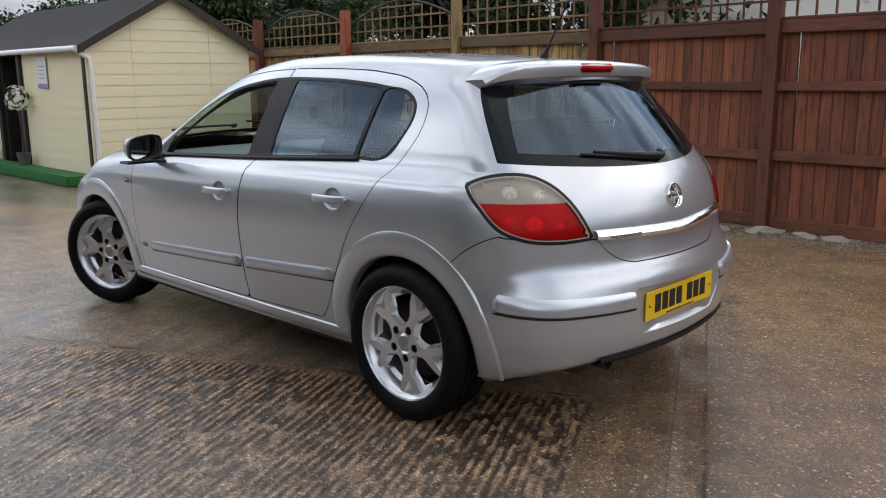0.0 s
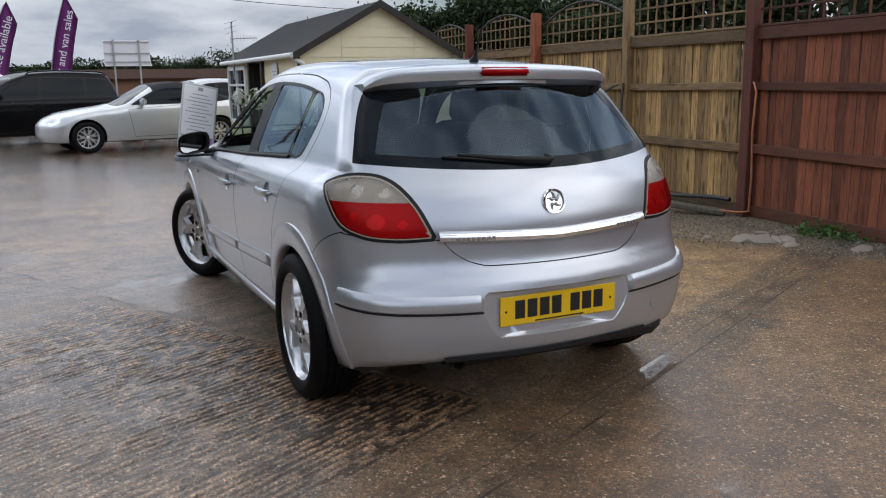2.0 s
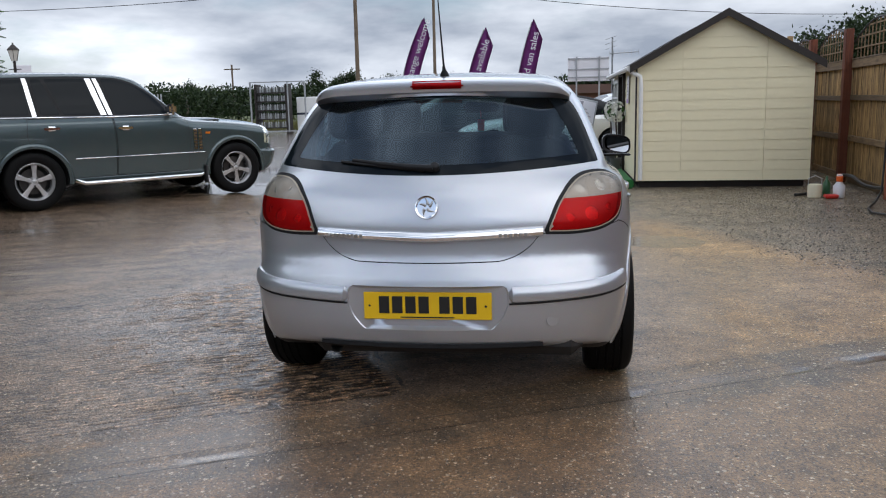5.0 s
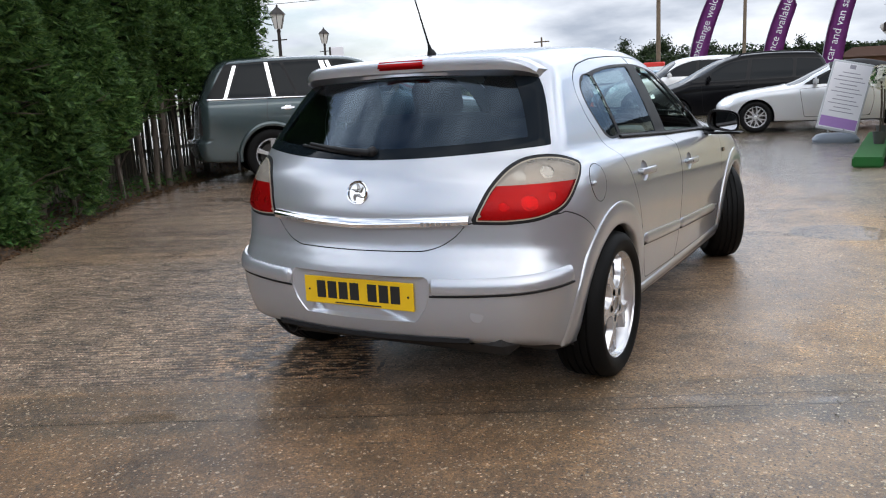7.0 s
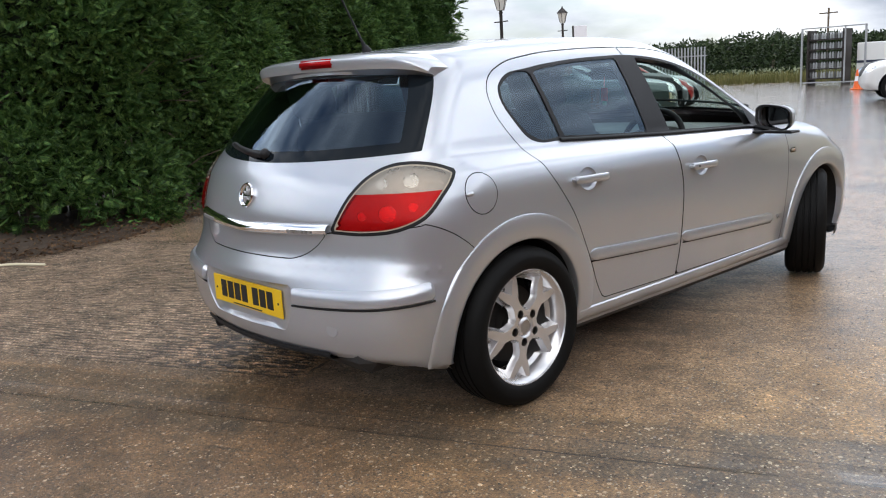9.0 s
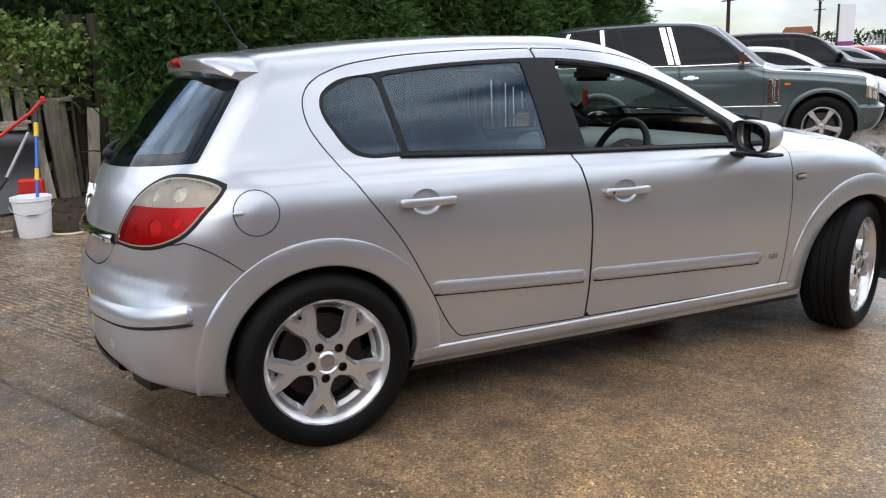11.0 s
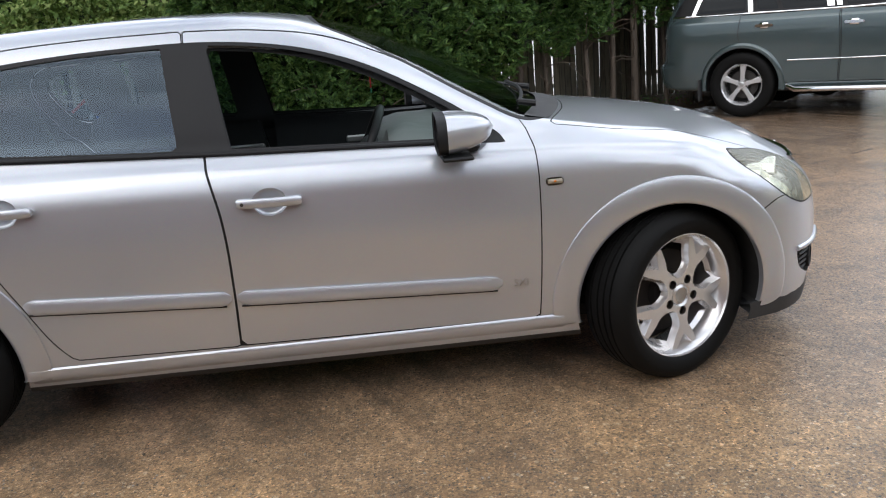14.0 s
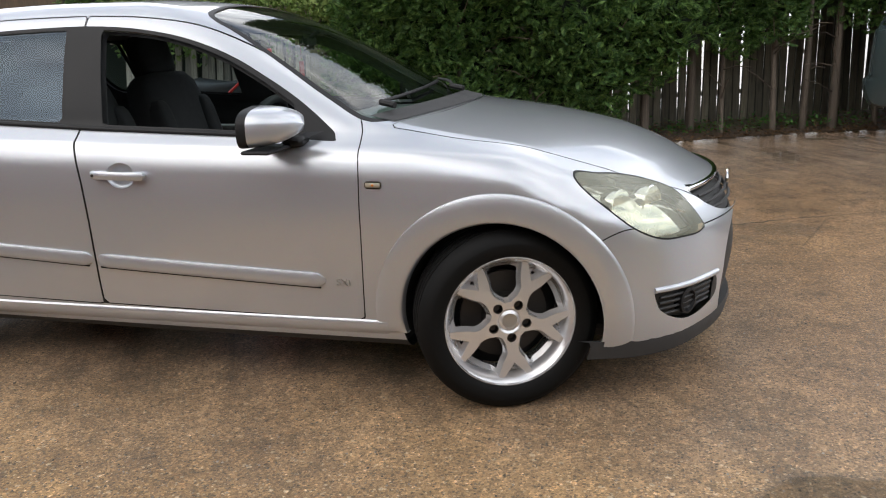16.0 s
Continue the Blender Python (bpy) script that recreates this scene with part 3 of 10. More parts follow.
# ---------------------------------------------------------------- mesh helpers
def mesh_object(name, verts, faces, material, parent=None, label="", smooth=False, normals=None):
    me = bpy.data.meshes.new(name)
    me.from_pydata([tuple(map(float, v)) for v in verts], [], [tuple(map(int, f)) for f in faces])
    me.materials.append(material)
    if smooth:
        me.polygons.foreach_set("use_smooth", [True] * len(me.polygons))
    if normals is not None:
        me.normals_split_custom_set_from_vertices([tuple(map(float, n)) for n in normals])
    me.update()
    ob = new(name, me)
    if parent:
        ob.parent = parent
    return tagged(ob, label)


def part(name, bm, material, parent, label="", smooth=False):
    """Links a bmesh as one mesh under a thing or a part."""
    me = bpy.data.meshes.new(name)
    bm.normal_update()
    bm.to_mesh(me)
    bm.free()
    me.materials.append(material)
    if smooth:
        me.polygons.foreach_set("use_smooth", [True] * len(me.polygons))
        if smooth is not True:
            me.set_sharp_from_angle(angle=radians(smooth))
    ob = new(name, me)
    if parent:
        ob.parent = parent
    return tagged(ob, label)


def thing(name, label, category, m=None, group="", kind=""):
    e = new(name)
    e.empty_display_size = 0.1
    if m is not None:
        e.matrix_world = m
    return tagged(e, label, category, group, kind)


class Geo:
    """Collects simple solids into one bmesh."""

    def __init__(self):
        self.bm = bmesh.new()

    def add(self, verts, faces):
        vs = [self.bm.verts.new(v) for v in verts]
        for f in faces:
            try:
                self.bm.faces.new([vs[i] for i in f])
            except ValueError:
                pass
        return vs

    def box(self, c, s, bevel=0.0, m=None, segments=1):
        b = bmesh.new()
        bmesh.ops.create_cube(b, size=1.0)
        for v in b.verts:
            v.co = Vector((v.co.x * s[0], v.co.y * s[1], v.co.z * s[2]))
        if bevel:
            bmesh.ops.bevel(b, geom=b.edges[:], offset=bevel, segments=segments, affect="EDGES", clamp_overlap=True)
        mm = Matrix.Translation(c) @ (m or Matrix())
        b.transform(mm)
        self.join(b)
        return self

    def join(self, b):
        base = {}
        for v in b.verts:
            base[v] = self.bm.verts.new(v.co)
        for f in b.faces:
            self.bm.faces.new([base[v] for v in f.verts])
        b.free()

    def lathe(self, profile, n=32, m=None, cap=True, closed=False):
        """profile: (radius, height) pairs turned round the z axis."""
        m = m or Matrix()
        rings = []
        for r, z in profile:
            if r < 1e-6:
                rings.append([self.bm.verts.new(m @ Vector((0, 0, z)))])
            else:
                rings.append([self.bm.verts.new(m @ Vector((r * math.cos(2 * math.pi * i / n), r * math.sin(2 * math.pi * i / n), z))) for i in range(n)])
        pairs = list(zip(rings, rings[1:])) + ([(rings[-1], rings[0])] if closed else [])
        for a, b in pairs:
            for i in range(n):
                j = (i + 1) % n
                loop = [a[i % len(a)], a[j % len(a)], b[j % len(b)], b[i % len(b)]]
                loop = list(dict.fromkeys(loop))
                if len(loop) > 2:
                    try:
                        self.bm.faces.new(loop)
                    except ValueError:
                        pass
        if cap and not closed:
            for ring, flip in ((rings[0], True), (rings[-1], False)):
                if len(ring) > 2:
                    self.bm.faces.new(ring[::-1] if flip else ring)
        return self

    def tube(self, path, radius, n=8, taper=None, cap=True):
        """A round bar along a path; taper: radius at each point."""
        pts = [Vector(p) for p in path]
        rings = []
        up = None
        for i, p in enumerate(pts):
            d = (pts[min(i + 1, len(pts) - 1)] - pts[max(i - 1, 0)]).normalized()
            if up is None:
                up = Vector((0, 0, 1)) if abs(d.z) < 0.9 else Vector((1, 0, 0))
            side = d.cross(up).normalized()
            up = side.cross(d).normalized()
            r = taper[i] if taper else radius
            rings.append([self.bm.verts.new(p + (side * math.cos(2 * math.pi * k / n) + up * math.sin(2 * math.pi * k / n)) * r) for k in range(n)])
        for a, b in zip(rings, rings[1:]):
            for k in range(n):
                self.bm.faces.new([a[k], a[(k + 1) % n], b[(k + 1) % n], b[k]])
        if cap:
            self.bm.faces.new(rings[0][::-1])
            self.bm.faces.new(rings[-1])
        return self

    def prism(self, loop, m, depth, bevel=0.0, shrink=0.0):
        """A flat outline (u, v) pushed along its own z by depth, then placed by m."""
        b = bmesh.new()
        low = [b.verts.new((u, v, 0)) for u, v in loop]
        c = np.mean(np.array(loop), 0)
        high = [b.verts.new((u + (c[0] - u) * shrink, v + (c[1] - v) * shrink, depth)) for u, v in loop]
        b.faces.new(low[::-1])
        top = b.faces.new(high)
        n = len(loop)
        for i in range(n):
            j = (i + 1) % n
            b.faces.new([low[i], low[j], high[j], high[i]])
        if bevel:
            bmesh.ops.bevel(b, geom=list(top.edges), offset=bevel, segments=2, affect="EDGES", clamp_overlap=True)
        b.transform(m)
        bmesh.ops.recalc_face_normals(b, faces=b.faces[:])
        self.join(b)
        return self

    def grid(self, rows, closed=False):
        """A sheet through rows of equally many points."""
        vs = [[self.bm.verts.new(p) for p in row] for row in rows]
        for a, b in zip(vs, vs[1:]):
            n = len(a)
            for k in range(n if closed else n - 1):
                self.bm.faces.new([a[k], a[(k + 1) % n], b[(k + 1) % n], b[k]])
        return self

    def done(self, name, material, parent=None, label="", smooth=False, weld=0.0):
        if weld:
            bmesh.ops.remove_doubles(self.bm, verts=self.bm.verts[:], dist=weld)
        bmesh.ops.recalc_face_normals(self.bm, faces=self.bm.faces[:])
        return part(name, self.bm, material, parent, label, smooth)


def axes(o, x, y, z=None):
    """A matrix whose columns are the given axes, at o."""
    x, y = Vector(x), Vector(y)
    z = Vector(z) if z is not None else x.cross(y)
    m = Matrix((x, y, z)).transposed().to_4x4()
    m.translation = o
    return m


def glyphs(body, size, material, name, parent, m, depth=0.001, label="", spacing=1.0, align="CENTER"):
    """Raised letters from the built-in font."""
    cu = bpy.data.curves.new(name, "FONT")
    cu.body, cu.size, cu.extrude, cu.align_x, cu.align_y, cu.space_character = body, size, depth, align, "CENTER", spacing
    tmp = new(name, cu)
    me = bpy.data.meshes.new_from_object(tmp.evaluated_get(bpy.context.evaluated_depsgraph_get()))
    bpy.data.objects.remove(tmp)
    me.materials.clear()
    me.materials.append(material)
    ob = new(name, me)
    ob.matrix_basis = m
    ob.parent = parent
    return tagged(ob, label)


def main_piece(tris):
    """The largest connected piece of some triangles."""
    used, back = np.unique(tris, return_inverse=True)
    F = back.reshape(-1, 3)
    mark = np.arange(len(used))
    while True:
        low = mark[F].min(1)
        new_mark = mark.copy()
        for i in range(3):
            np.minimum.at(new_mark, F[:, i], low)
        new_mark = new_mark[new_mark]
        if (new_mark == mark).all():
            break
        mark = new_mark
    ids, count = np.unique(mark[F[:, 0]], return_counts=True)
    return tris[mark[F[:, 0]] == ids[count.argmax()]]


def skin_part(skin, tris, name, material, parent, label="", push=0.0, keep=None, flip=False):
    """One piece of a cut skin as a mesh with the skin's own normals."""
    if keep is not None and len(tris):
        tris = tris[keep(skin.P[tris].mean(1))]
    if not len(tris):
        return None
    used, back = np.unique(tris, return_inverse=True)
    P, N = skin.P[used], skin.N[used]
    F = back.reshape(-1, 3)
    a = np.linalg.norm(np.cross(P[F[:, 1]] - P[F[:, 0]], P[F[:, 2]] - P[F[:, 0]]), axis=1)
    F = F[a > 1e-10]
    if flip:
        F, N = F[:, ::-1], -N
    return mesh_object(name, P + N * (-push if flip else push), F, material, parent, label, True, N)


RIGHT, LEFT = (lambda c: c[:, 0] > 0), (lambda c: c[:, 0] < 0)

# ---------------------------------------------------------------- car body fields
def pchip(points):
    """A smooth, overshoot-free curve through (x, y) points, as a function of arrays."""
    px, py = np.array(points, float).T
    h, d = np.diff(px), np.diff(py) / np.diff(px)
    m = np.zeros(len(px))
    for i in range(1, len(px) - 1):
        if d[i - 1] * d[i] > 0:
            w1, w2 = 2 * h[i] + h[i - 1], h[i] + 2 * h[i - 1]
            m[i] = (w1 + w2) / (w1 / d[i - 1] + w2 / d[i])
    m[0], m[-1] = d[0], d[-1]

    def f(x):
        x = np.asarray(x, float)
        i = np.clip(np.searchsorted(px, x) - 1, 0, len(px) - 2)
        hh = h[i]
        t = (x - px[i]) / hh
        tc = np.clip(t, 0, 1)
        y = ((1 + 2 * tc) * (1 - tc) ** 2 * py[i] + tc * (1 - tc) ** 2 * hh * m[i] + tc * tc * (3 - 2 * tc) * py[i + 1] + tc * tc * (tc - 1) * hh * m[i + 1])
        return y + np.where(t < 0, t * hh * m[0], 0) + np.where(t > 1, (t - 1) * hh * m[-1], 0)

    return f


def smax(a, b, k):
    h = np.maximum(k - np.abs(a - b), 0) / k
    return np.maximum(a, b) + h * h * k / 4


class Field:
    """A car body as a smooth intersection of side, top, tail and nose surfaces. x across, y ahead, z up."""

    def __init__(self, s):
        self.s = s
        self.width, self.plan, self.shift = pchip(s["width"]), pchip(s["plan"]), pchip(s["shift"])
        self.top, self.crown, self.bow = pchip(s["top"]), pchip(s["crown"]), pchip(s["bow"])
        self.tail, self.nose = pchip(s["tail"]), pchip(s["nose"])
        self.tail_bulge, self.nose_bulge = pchip(s["tail_bulge"]), pchip(s["nose_bulge"])
        self.k_top, self.k_nose, self.floor = pchip(s["k_top"]), s["k_nose"], pchip(s["floor"])
        self.k_tail = pchip(s["k_tail"] if isinstance(s["k_tail"], list) else [(0.0, s["k_tail"]), (2.0, s["k_tail"])])

    def side(self, y, z):
        return self.width(z + self.shift(y)) * self.plan(y)

    def roof(self, x, y):
        return self.top(y + self.bow(y) * x * x) - self.crown(y) * x * x

    def back(self, x, z):
        return self.tail(z) + self.tail_bulge(z) * x * x

    def front(self, x, z):
        return self.nose(z) - self.nose_bulge(z) * x * x

    def parts(self, x, y, z):
        e = 0.01
        a = np.abs(x) - self.side(y, z)
        t = self.roof(x, y)
        b = (z - t) / np.sqrt(1 + ((self.roof(x, y + e) - t) / e) ** 2)
        r = self.back(x, z)
        c = (r - y) / np.sqrt(1 + ((self.back(x, z + e) - r) / e) ** 2)
        n = self.front(x, z)
        d = (y - n) / np.sqrt(1 + ((self.front(x, z + e) - n) / e) ** 2)
        return a, b, c, d, self.floor(y) - z

    def __call__(self, x, y, z):
        a, b, c, d, g = self.parts(x, y, z)
        f = smax(a, b, self.k_top(y))
        f = smax(f, smax(c, d, 0.02), np.where(y < 1, self.k_tail(z), self.k_nose))
        return smax(f, g, 0.04)

    def grad(self, p, e=0.002):
        x, y, z = p.T
        return np.stack([self(x + e, y, z) - self(x - e, y, z), self(x, y + e, z) - self(x, y - e, z), self(x, y, z + e) - self(x, y, z - e)], 1) / (2 * e)

    def cast(self, origin, way, far=3.0, steps=60):
        """First points of the rays on the body, by marching along the field."""
        o, w = np.broadcast_arrays(np.asarray(origin, float), np.asarray(way, float))
        s = np.zeros(len(o))
        start = np.sign(self(*o.T))
        for _ in range(steps):
            step = self(*(o + w * s[:, None]).T) * start
            s = np.minimum(s + step * 0.8, far)
            if np.abs(step[s < far]).max(initial=0) < 2e-5:
                break
        return o + w * s[:, None]

    def side_x(self, y, z):
        """The half width of the finished body at (y, z)."""
        y, z = np.broadcast_arrays(np.asarray(y, float), np.asarray(z, float))
        o = np.stack([np.full(y.size, 1.3), y.ravel(), z.ravel()], 1)
        return self.cast(o, np.array([[-1.0, 0, 0]]), 1.3).reshape(y.shape + (3,))[..., 0]

    def tail_y(self, x, z):
        x, z = np.broadcast_arrays(np.asarray(x, float), np.asarray(z, float))
        o = np.stack([x.ravel(), np.full(x.size, -1.5), z.ravel()], 1)
        return self.cast(o, np.array([[0, 1.0, 0]]), 3.0).reshape(x.shape + (3,))[..., 1]

    def nose_y(self, x, z):
        x, z = np.broadcast_arrays(np.asarray(x, float), np.asarray(z, float))
        o = np.stack([x.ravel(), np.full(x.size, 4.6), z.ravel()], 1)
        return self.cast(o, np.array([[0, -1.0, 0]]), 3.0).reshape(x.shape + (3,))[..., 1]

    def top_z(self, x, y):
        x, y = np.broadcast_arrays(np.asarray(x, float), np.asarray(y, float))
        o = np.stack([x.ravel(), y.ravel(), np.full(x.size, 2.2)], 1)
        return self.cast(o, np.array([[0, 0, -1.0]]), 2.0).reshape(x.shape + (3,))[..., 2]

    def mesh(self, voxel):
        """Surface nets over a grid that is symmetric in x; vertices drawn onto the surface. Returns places, normals and triangles."""
        s = self.s
        nx = int(s["box"][0] / voxel) + 2
        xs = (np.arange(-nx, nx + 1)) * voxel
        ys = np.arange(s["box"][1] - 2 * voxel, s["box"][2] + 2 * voxel, voxel)
        zs = np.arange(s["box"][3] - 2 * voxel, s["box"][4] + 2 * voxel, voxel)
        e = 0.01
        Y, Z = np.meshgrid(ys, zs, indexing="ij")
        side = self.side(Y, Z)
        X2, Y2 = np.meshgrid(xs, ys, indexing="ij")
        roof = self.roof(X2, Y2)
        rn = np.sqrt(1 + ((self.roof(X2, Y2 + e) - roof) / e) ** 2)
        X3, Z3 = np.meshgrid(xs, zs, indexing="ij")
        back, front = self.back(X3, Z3), self.front(X3, Z3)
        bn = np.sqrt(1 + ((self.back(X3, Z3 + e) - back) / e) ** 2)
        fn = np.sqrt(1 + ((self.front(X3, Z3 + e) - front) / e) ** 2)
        a = np.abs(xs)[:, None, None] - side[None]
        b = (zs[None, None] - roof[:, :, None]) / rn[:, :, None]
        f = smax(a, b, self.k_top(ys)[None, :, None])
        c = (back[:, None] - ys[None, :, None]) / bn[:, None]
        d = (ys[None, :, None] - front[:, None]) / fn[:, None]
        f = smax(f, smax(c, d, 0.02), np.where(ys[:, None] < 1, self.k_tail(zs)[None], self.k_nose)[None])
        f = smax(f, self.floor(ys)[None, :, None] - zs[None, None], 0.04)
        f = f + 1e-7
        neg = f < 0
        cells = np.zeros(tuple(n - 1 for n in f.shape))
        total = np.zeros(cells.shape + (3,))
        sl = lambda o, n: slice(o, n - 1 + o)  # noqa: E731
        nxx, nyy, nzz = f.shape
        corner = {(i, j, k): f[sl(i, nxx), sl(j, nyy), sl(k, nzz)] for i in (0, 1) for j in (0, 1) for k in (0, 1)}
        for p, fp in corner.items():
            for axis in range(3):
                if p[axis]:
                    continue
                q = tuple(v + (n == axis) for n, v in enumerate(p))
                fq = corner[q]
                cross = (fp < 0) != (fq < 0)
                t = np.where(cross, fp / np.where(fp == fq, 1, fp - fq), 0)
                cells += cross
                for n in range(3):
                    total[..., n] += np.where(cross, p[n] + (t if n == axis else 0), 0)
        active = cells > 0
        index = np.full(cells.shape, -1)
        index[active] = np.arange(active.sum())
        base = np.stack(np.nonzero(active), 1)
        P = (base + total[active] / cells[active][:, None]) * voxel + [xs[0], ys[0], zs[0]]
        quads = []
        for axis in range(3):
            lo = [slice(None)] * 3
            hi = [slice(None)] * 3
            lo[axis], hi[axis] = slice(None, -1), slice(1, None)
            n0, n1 = neg[tuple(lo)], neg[tuple(hi)]
            at = np.stack(np.nonzero(n0 != n1), 1)
            u, v = [n for n in range(3) if n != axis]
            at = at[(at[:, u] > 0) & (at[:, v] > 0) & (at[:, u] < f.shape[u] - 1) & (at[:, v] < f.shape[v] - 1)]
            out = n0[tuple(at.T)]
            if axis == 1:
                out = ~out
            ring = []
            for du, dv in ((-1, -1), (0, -1), (0, 0), (-1, 0)):
                w = at.copy()
                w[:, u] += du
                w[:, v] += dv
                ring.append(index[tuple(w.T)])
            q = np.stack(ring, 1)
            q[~out] = q[~out][:, ::-1]
            quads.append(q)
        Q = np.concatenate(quads)
        for _ in range(4):
            g = self.grad(P)
            P = P - np.clip(self(*P.T), -voxel, voxel)[:, None] * g / np.maximum((g * g).sum(1), 0.05)[:, None]
        g = self.grad(P)
        N = g / np.linalg.norm(g, axis=1, keepdims=True)
        d1 = np.linalg.norm(P[Q[:, 0]] - P[Q[:, 2]], axis=1)
        d2 = np.linalg.norm(P[Q[:, 1]] - P[Q[:, 3]], axis=1)
        first = (d1 <= d2)[:, None]
        T = np.concatenate([np.where(first, Q[:, [0, 1, 2]], Q[:, [0, 1, 3]]), np.where(first, Q[:, [0, 2, 3]], Q[:, [1, 2, 3]])])
        return P, N, T


class Skin:
    """Triangles of one surface that can be cut along the zero line of a function of place, again and again."""

    def __init__(self, P, N):
        self.P, self.N = P, N

    def cut(self, tris, value, at=0.0):
        """Splits tris where value(places) crosses at. Returns the triangles below and above."""
        if not len(tris):
            return tris, tris
        used = np.unique(tris)
        s = np.zeros(len(self.P))
        s[used] = value(self.P[used]) - at
        s[np.abs(s) < 1e-9] = 1e-9
        below = s[tris] < 0
        count = below.sum(1)
        inside, outside = [tris[count == 3]], [tris[count == 0]]
        mixed = tris[(count == 1) | (count == 2)]
        if len(mixed):
            mb = s[mixed] < 0
            lone_low = mb.sum(1) == 1
            lone = np.where(lone_low, mb.argmax(1), (~mb).argmax(1))
            rows = np.arange(len(mixed))
            v0, v1, v2 = mixed[rows, lone], mixed[rows, (lone + 1) % 3], mixed[rows, (lone + 2) % 3]
            edges = np.sort(np.concatenate([np.stack([v0, v1], 1), np.stack([v0, v2], 1)]), 1)
            unique, back = np.unique(edges, axis=0, return_inverse=True)
            back = back.ravel()
            t = (s[unique[:, 0]] / (s[unique[:, 0]] - s[unique[:, 1]]))[:, None]
            new_p = self.P[unique[:, 0]] * (1 - t) + self.P[unique[:, 1]] * t
            new_n = self.N[unique[:, 0]] * (1 - t) + self.N[unique[:, 1]] * t
            e = back + len(self.P)
            self.P = np.concatenate([self.P, new_p])
            self.N = np.concatenate([self.N, new_n / np.linalg.norm(new_n, axis=1, keepdims=True)])
            e01, e02 = e[: len(mixed)], e[len(mixed) :]
            tip = np.stack([v0, e01, e02], 1)
            rest = np.concatenate([np.stack([e01, v1, v2], 1), np.stack([e01, v2, e02], 1)])
            two = np.concatenate([lone_low, lone_low])
            inside += [tip[lone_low], rest[~two]]
            outside += [tip[~lone_low], rest[two]]
        return np.concatenate(inside), np.concatenate(outside)


def smooth_loop(points, step=0.02, closed=True):
    """A rounded curve through control points (u, v, sharp?), as an array."""
    pts = [np.array(p[:2], float) for p in points]
    sharp = [len(p) > 2 for p in points]
    n, out = len(pts), []
    for i in range(n if closed else n - 1):
        j = (i + 1) % n
        a, b = pts[i], pts[j]
        d = np.linalg.norm(b - a)

        def tangent(k):
            if sharp[k] or (not closed and k in (0, n - 1)):
                return None
            p, q, r = pts[k - 1], pts[k], pts[(k + 1) % n]
            l0, l1 = np.linalg.norm(q - p), np.linalg.norm(r - q)
            t = (q - p) / l0 * l1 + (r - q) / l1 * l0
            return t / (np.linalg.norm(t) + 1e-9)

        ta, tb = tangent(i), tangent(j)
        ta = (b - a) / d if ta is None else ta
        tb = (b - a) / d if tb is None else tb
        m = max(2, int(d / step))
        for t in np.arange(m) / m:
            out.append((1 + 2 * t) * (1 - t) ** 2 * a + t * (1 - t) ** 2 * d * ta + t * t * (3 - 2 * t) * b + t * t * (t - 1) * d * tb)
    if not closed:
        out.append(pts[-1])
    return np.array(out)


def loop_distance(loop, q):
    """Signed distance of points q to a closed loop, below zero inside."""
    a, b = loop, np.roll(loop, -1, 0)
    best = np.full(len(q), 1e9)
    inside = np.zeros(len(q), bool)
    for p0, p1 in zip(a, b):
        e = p1 - p0
        w = q - p0
        t = np.clip((w @ e) / max(e @ e, 1e-12), 0, 1)
        best = np.minimum(best, ((w - t[:, None] * e) ** 2).sum(1))
        c = (p0[1] <= q[:, 1]) != (p1[1] <= q[:, 1])
        with np.errstate(divide="ignore", invalid="ignore"):
            xx = p0[0] + (q[:, 1] - p0[1]) * e[0] / (e[1] if e[1] else 1e-12)
        inside ^= c & (q[:, 0] < xx)
    return np.where(inside, -1, 1) * np.sqrt(best)


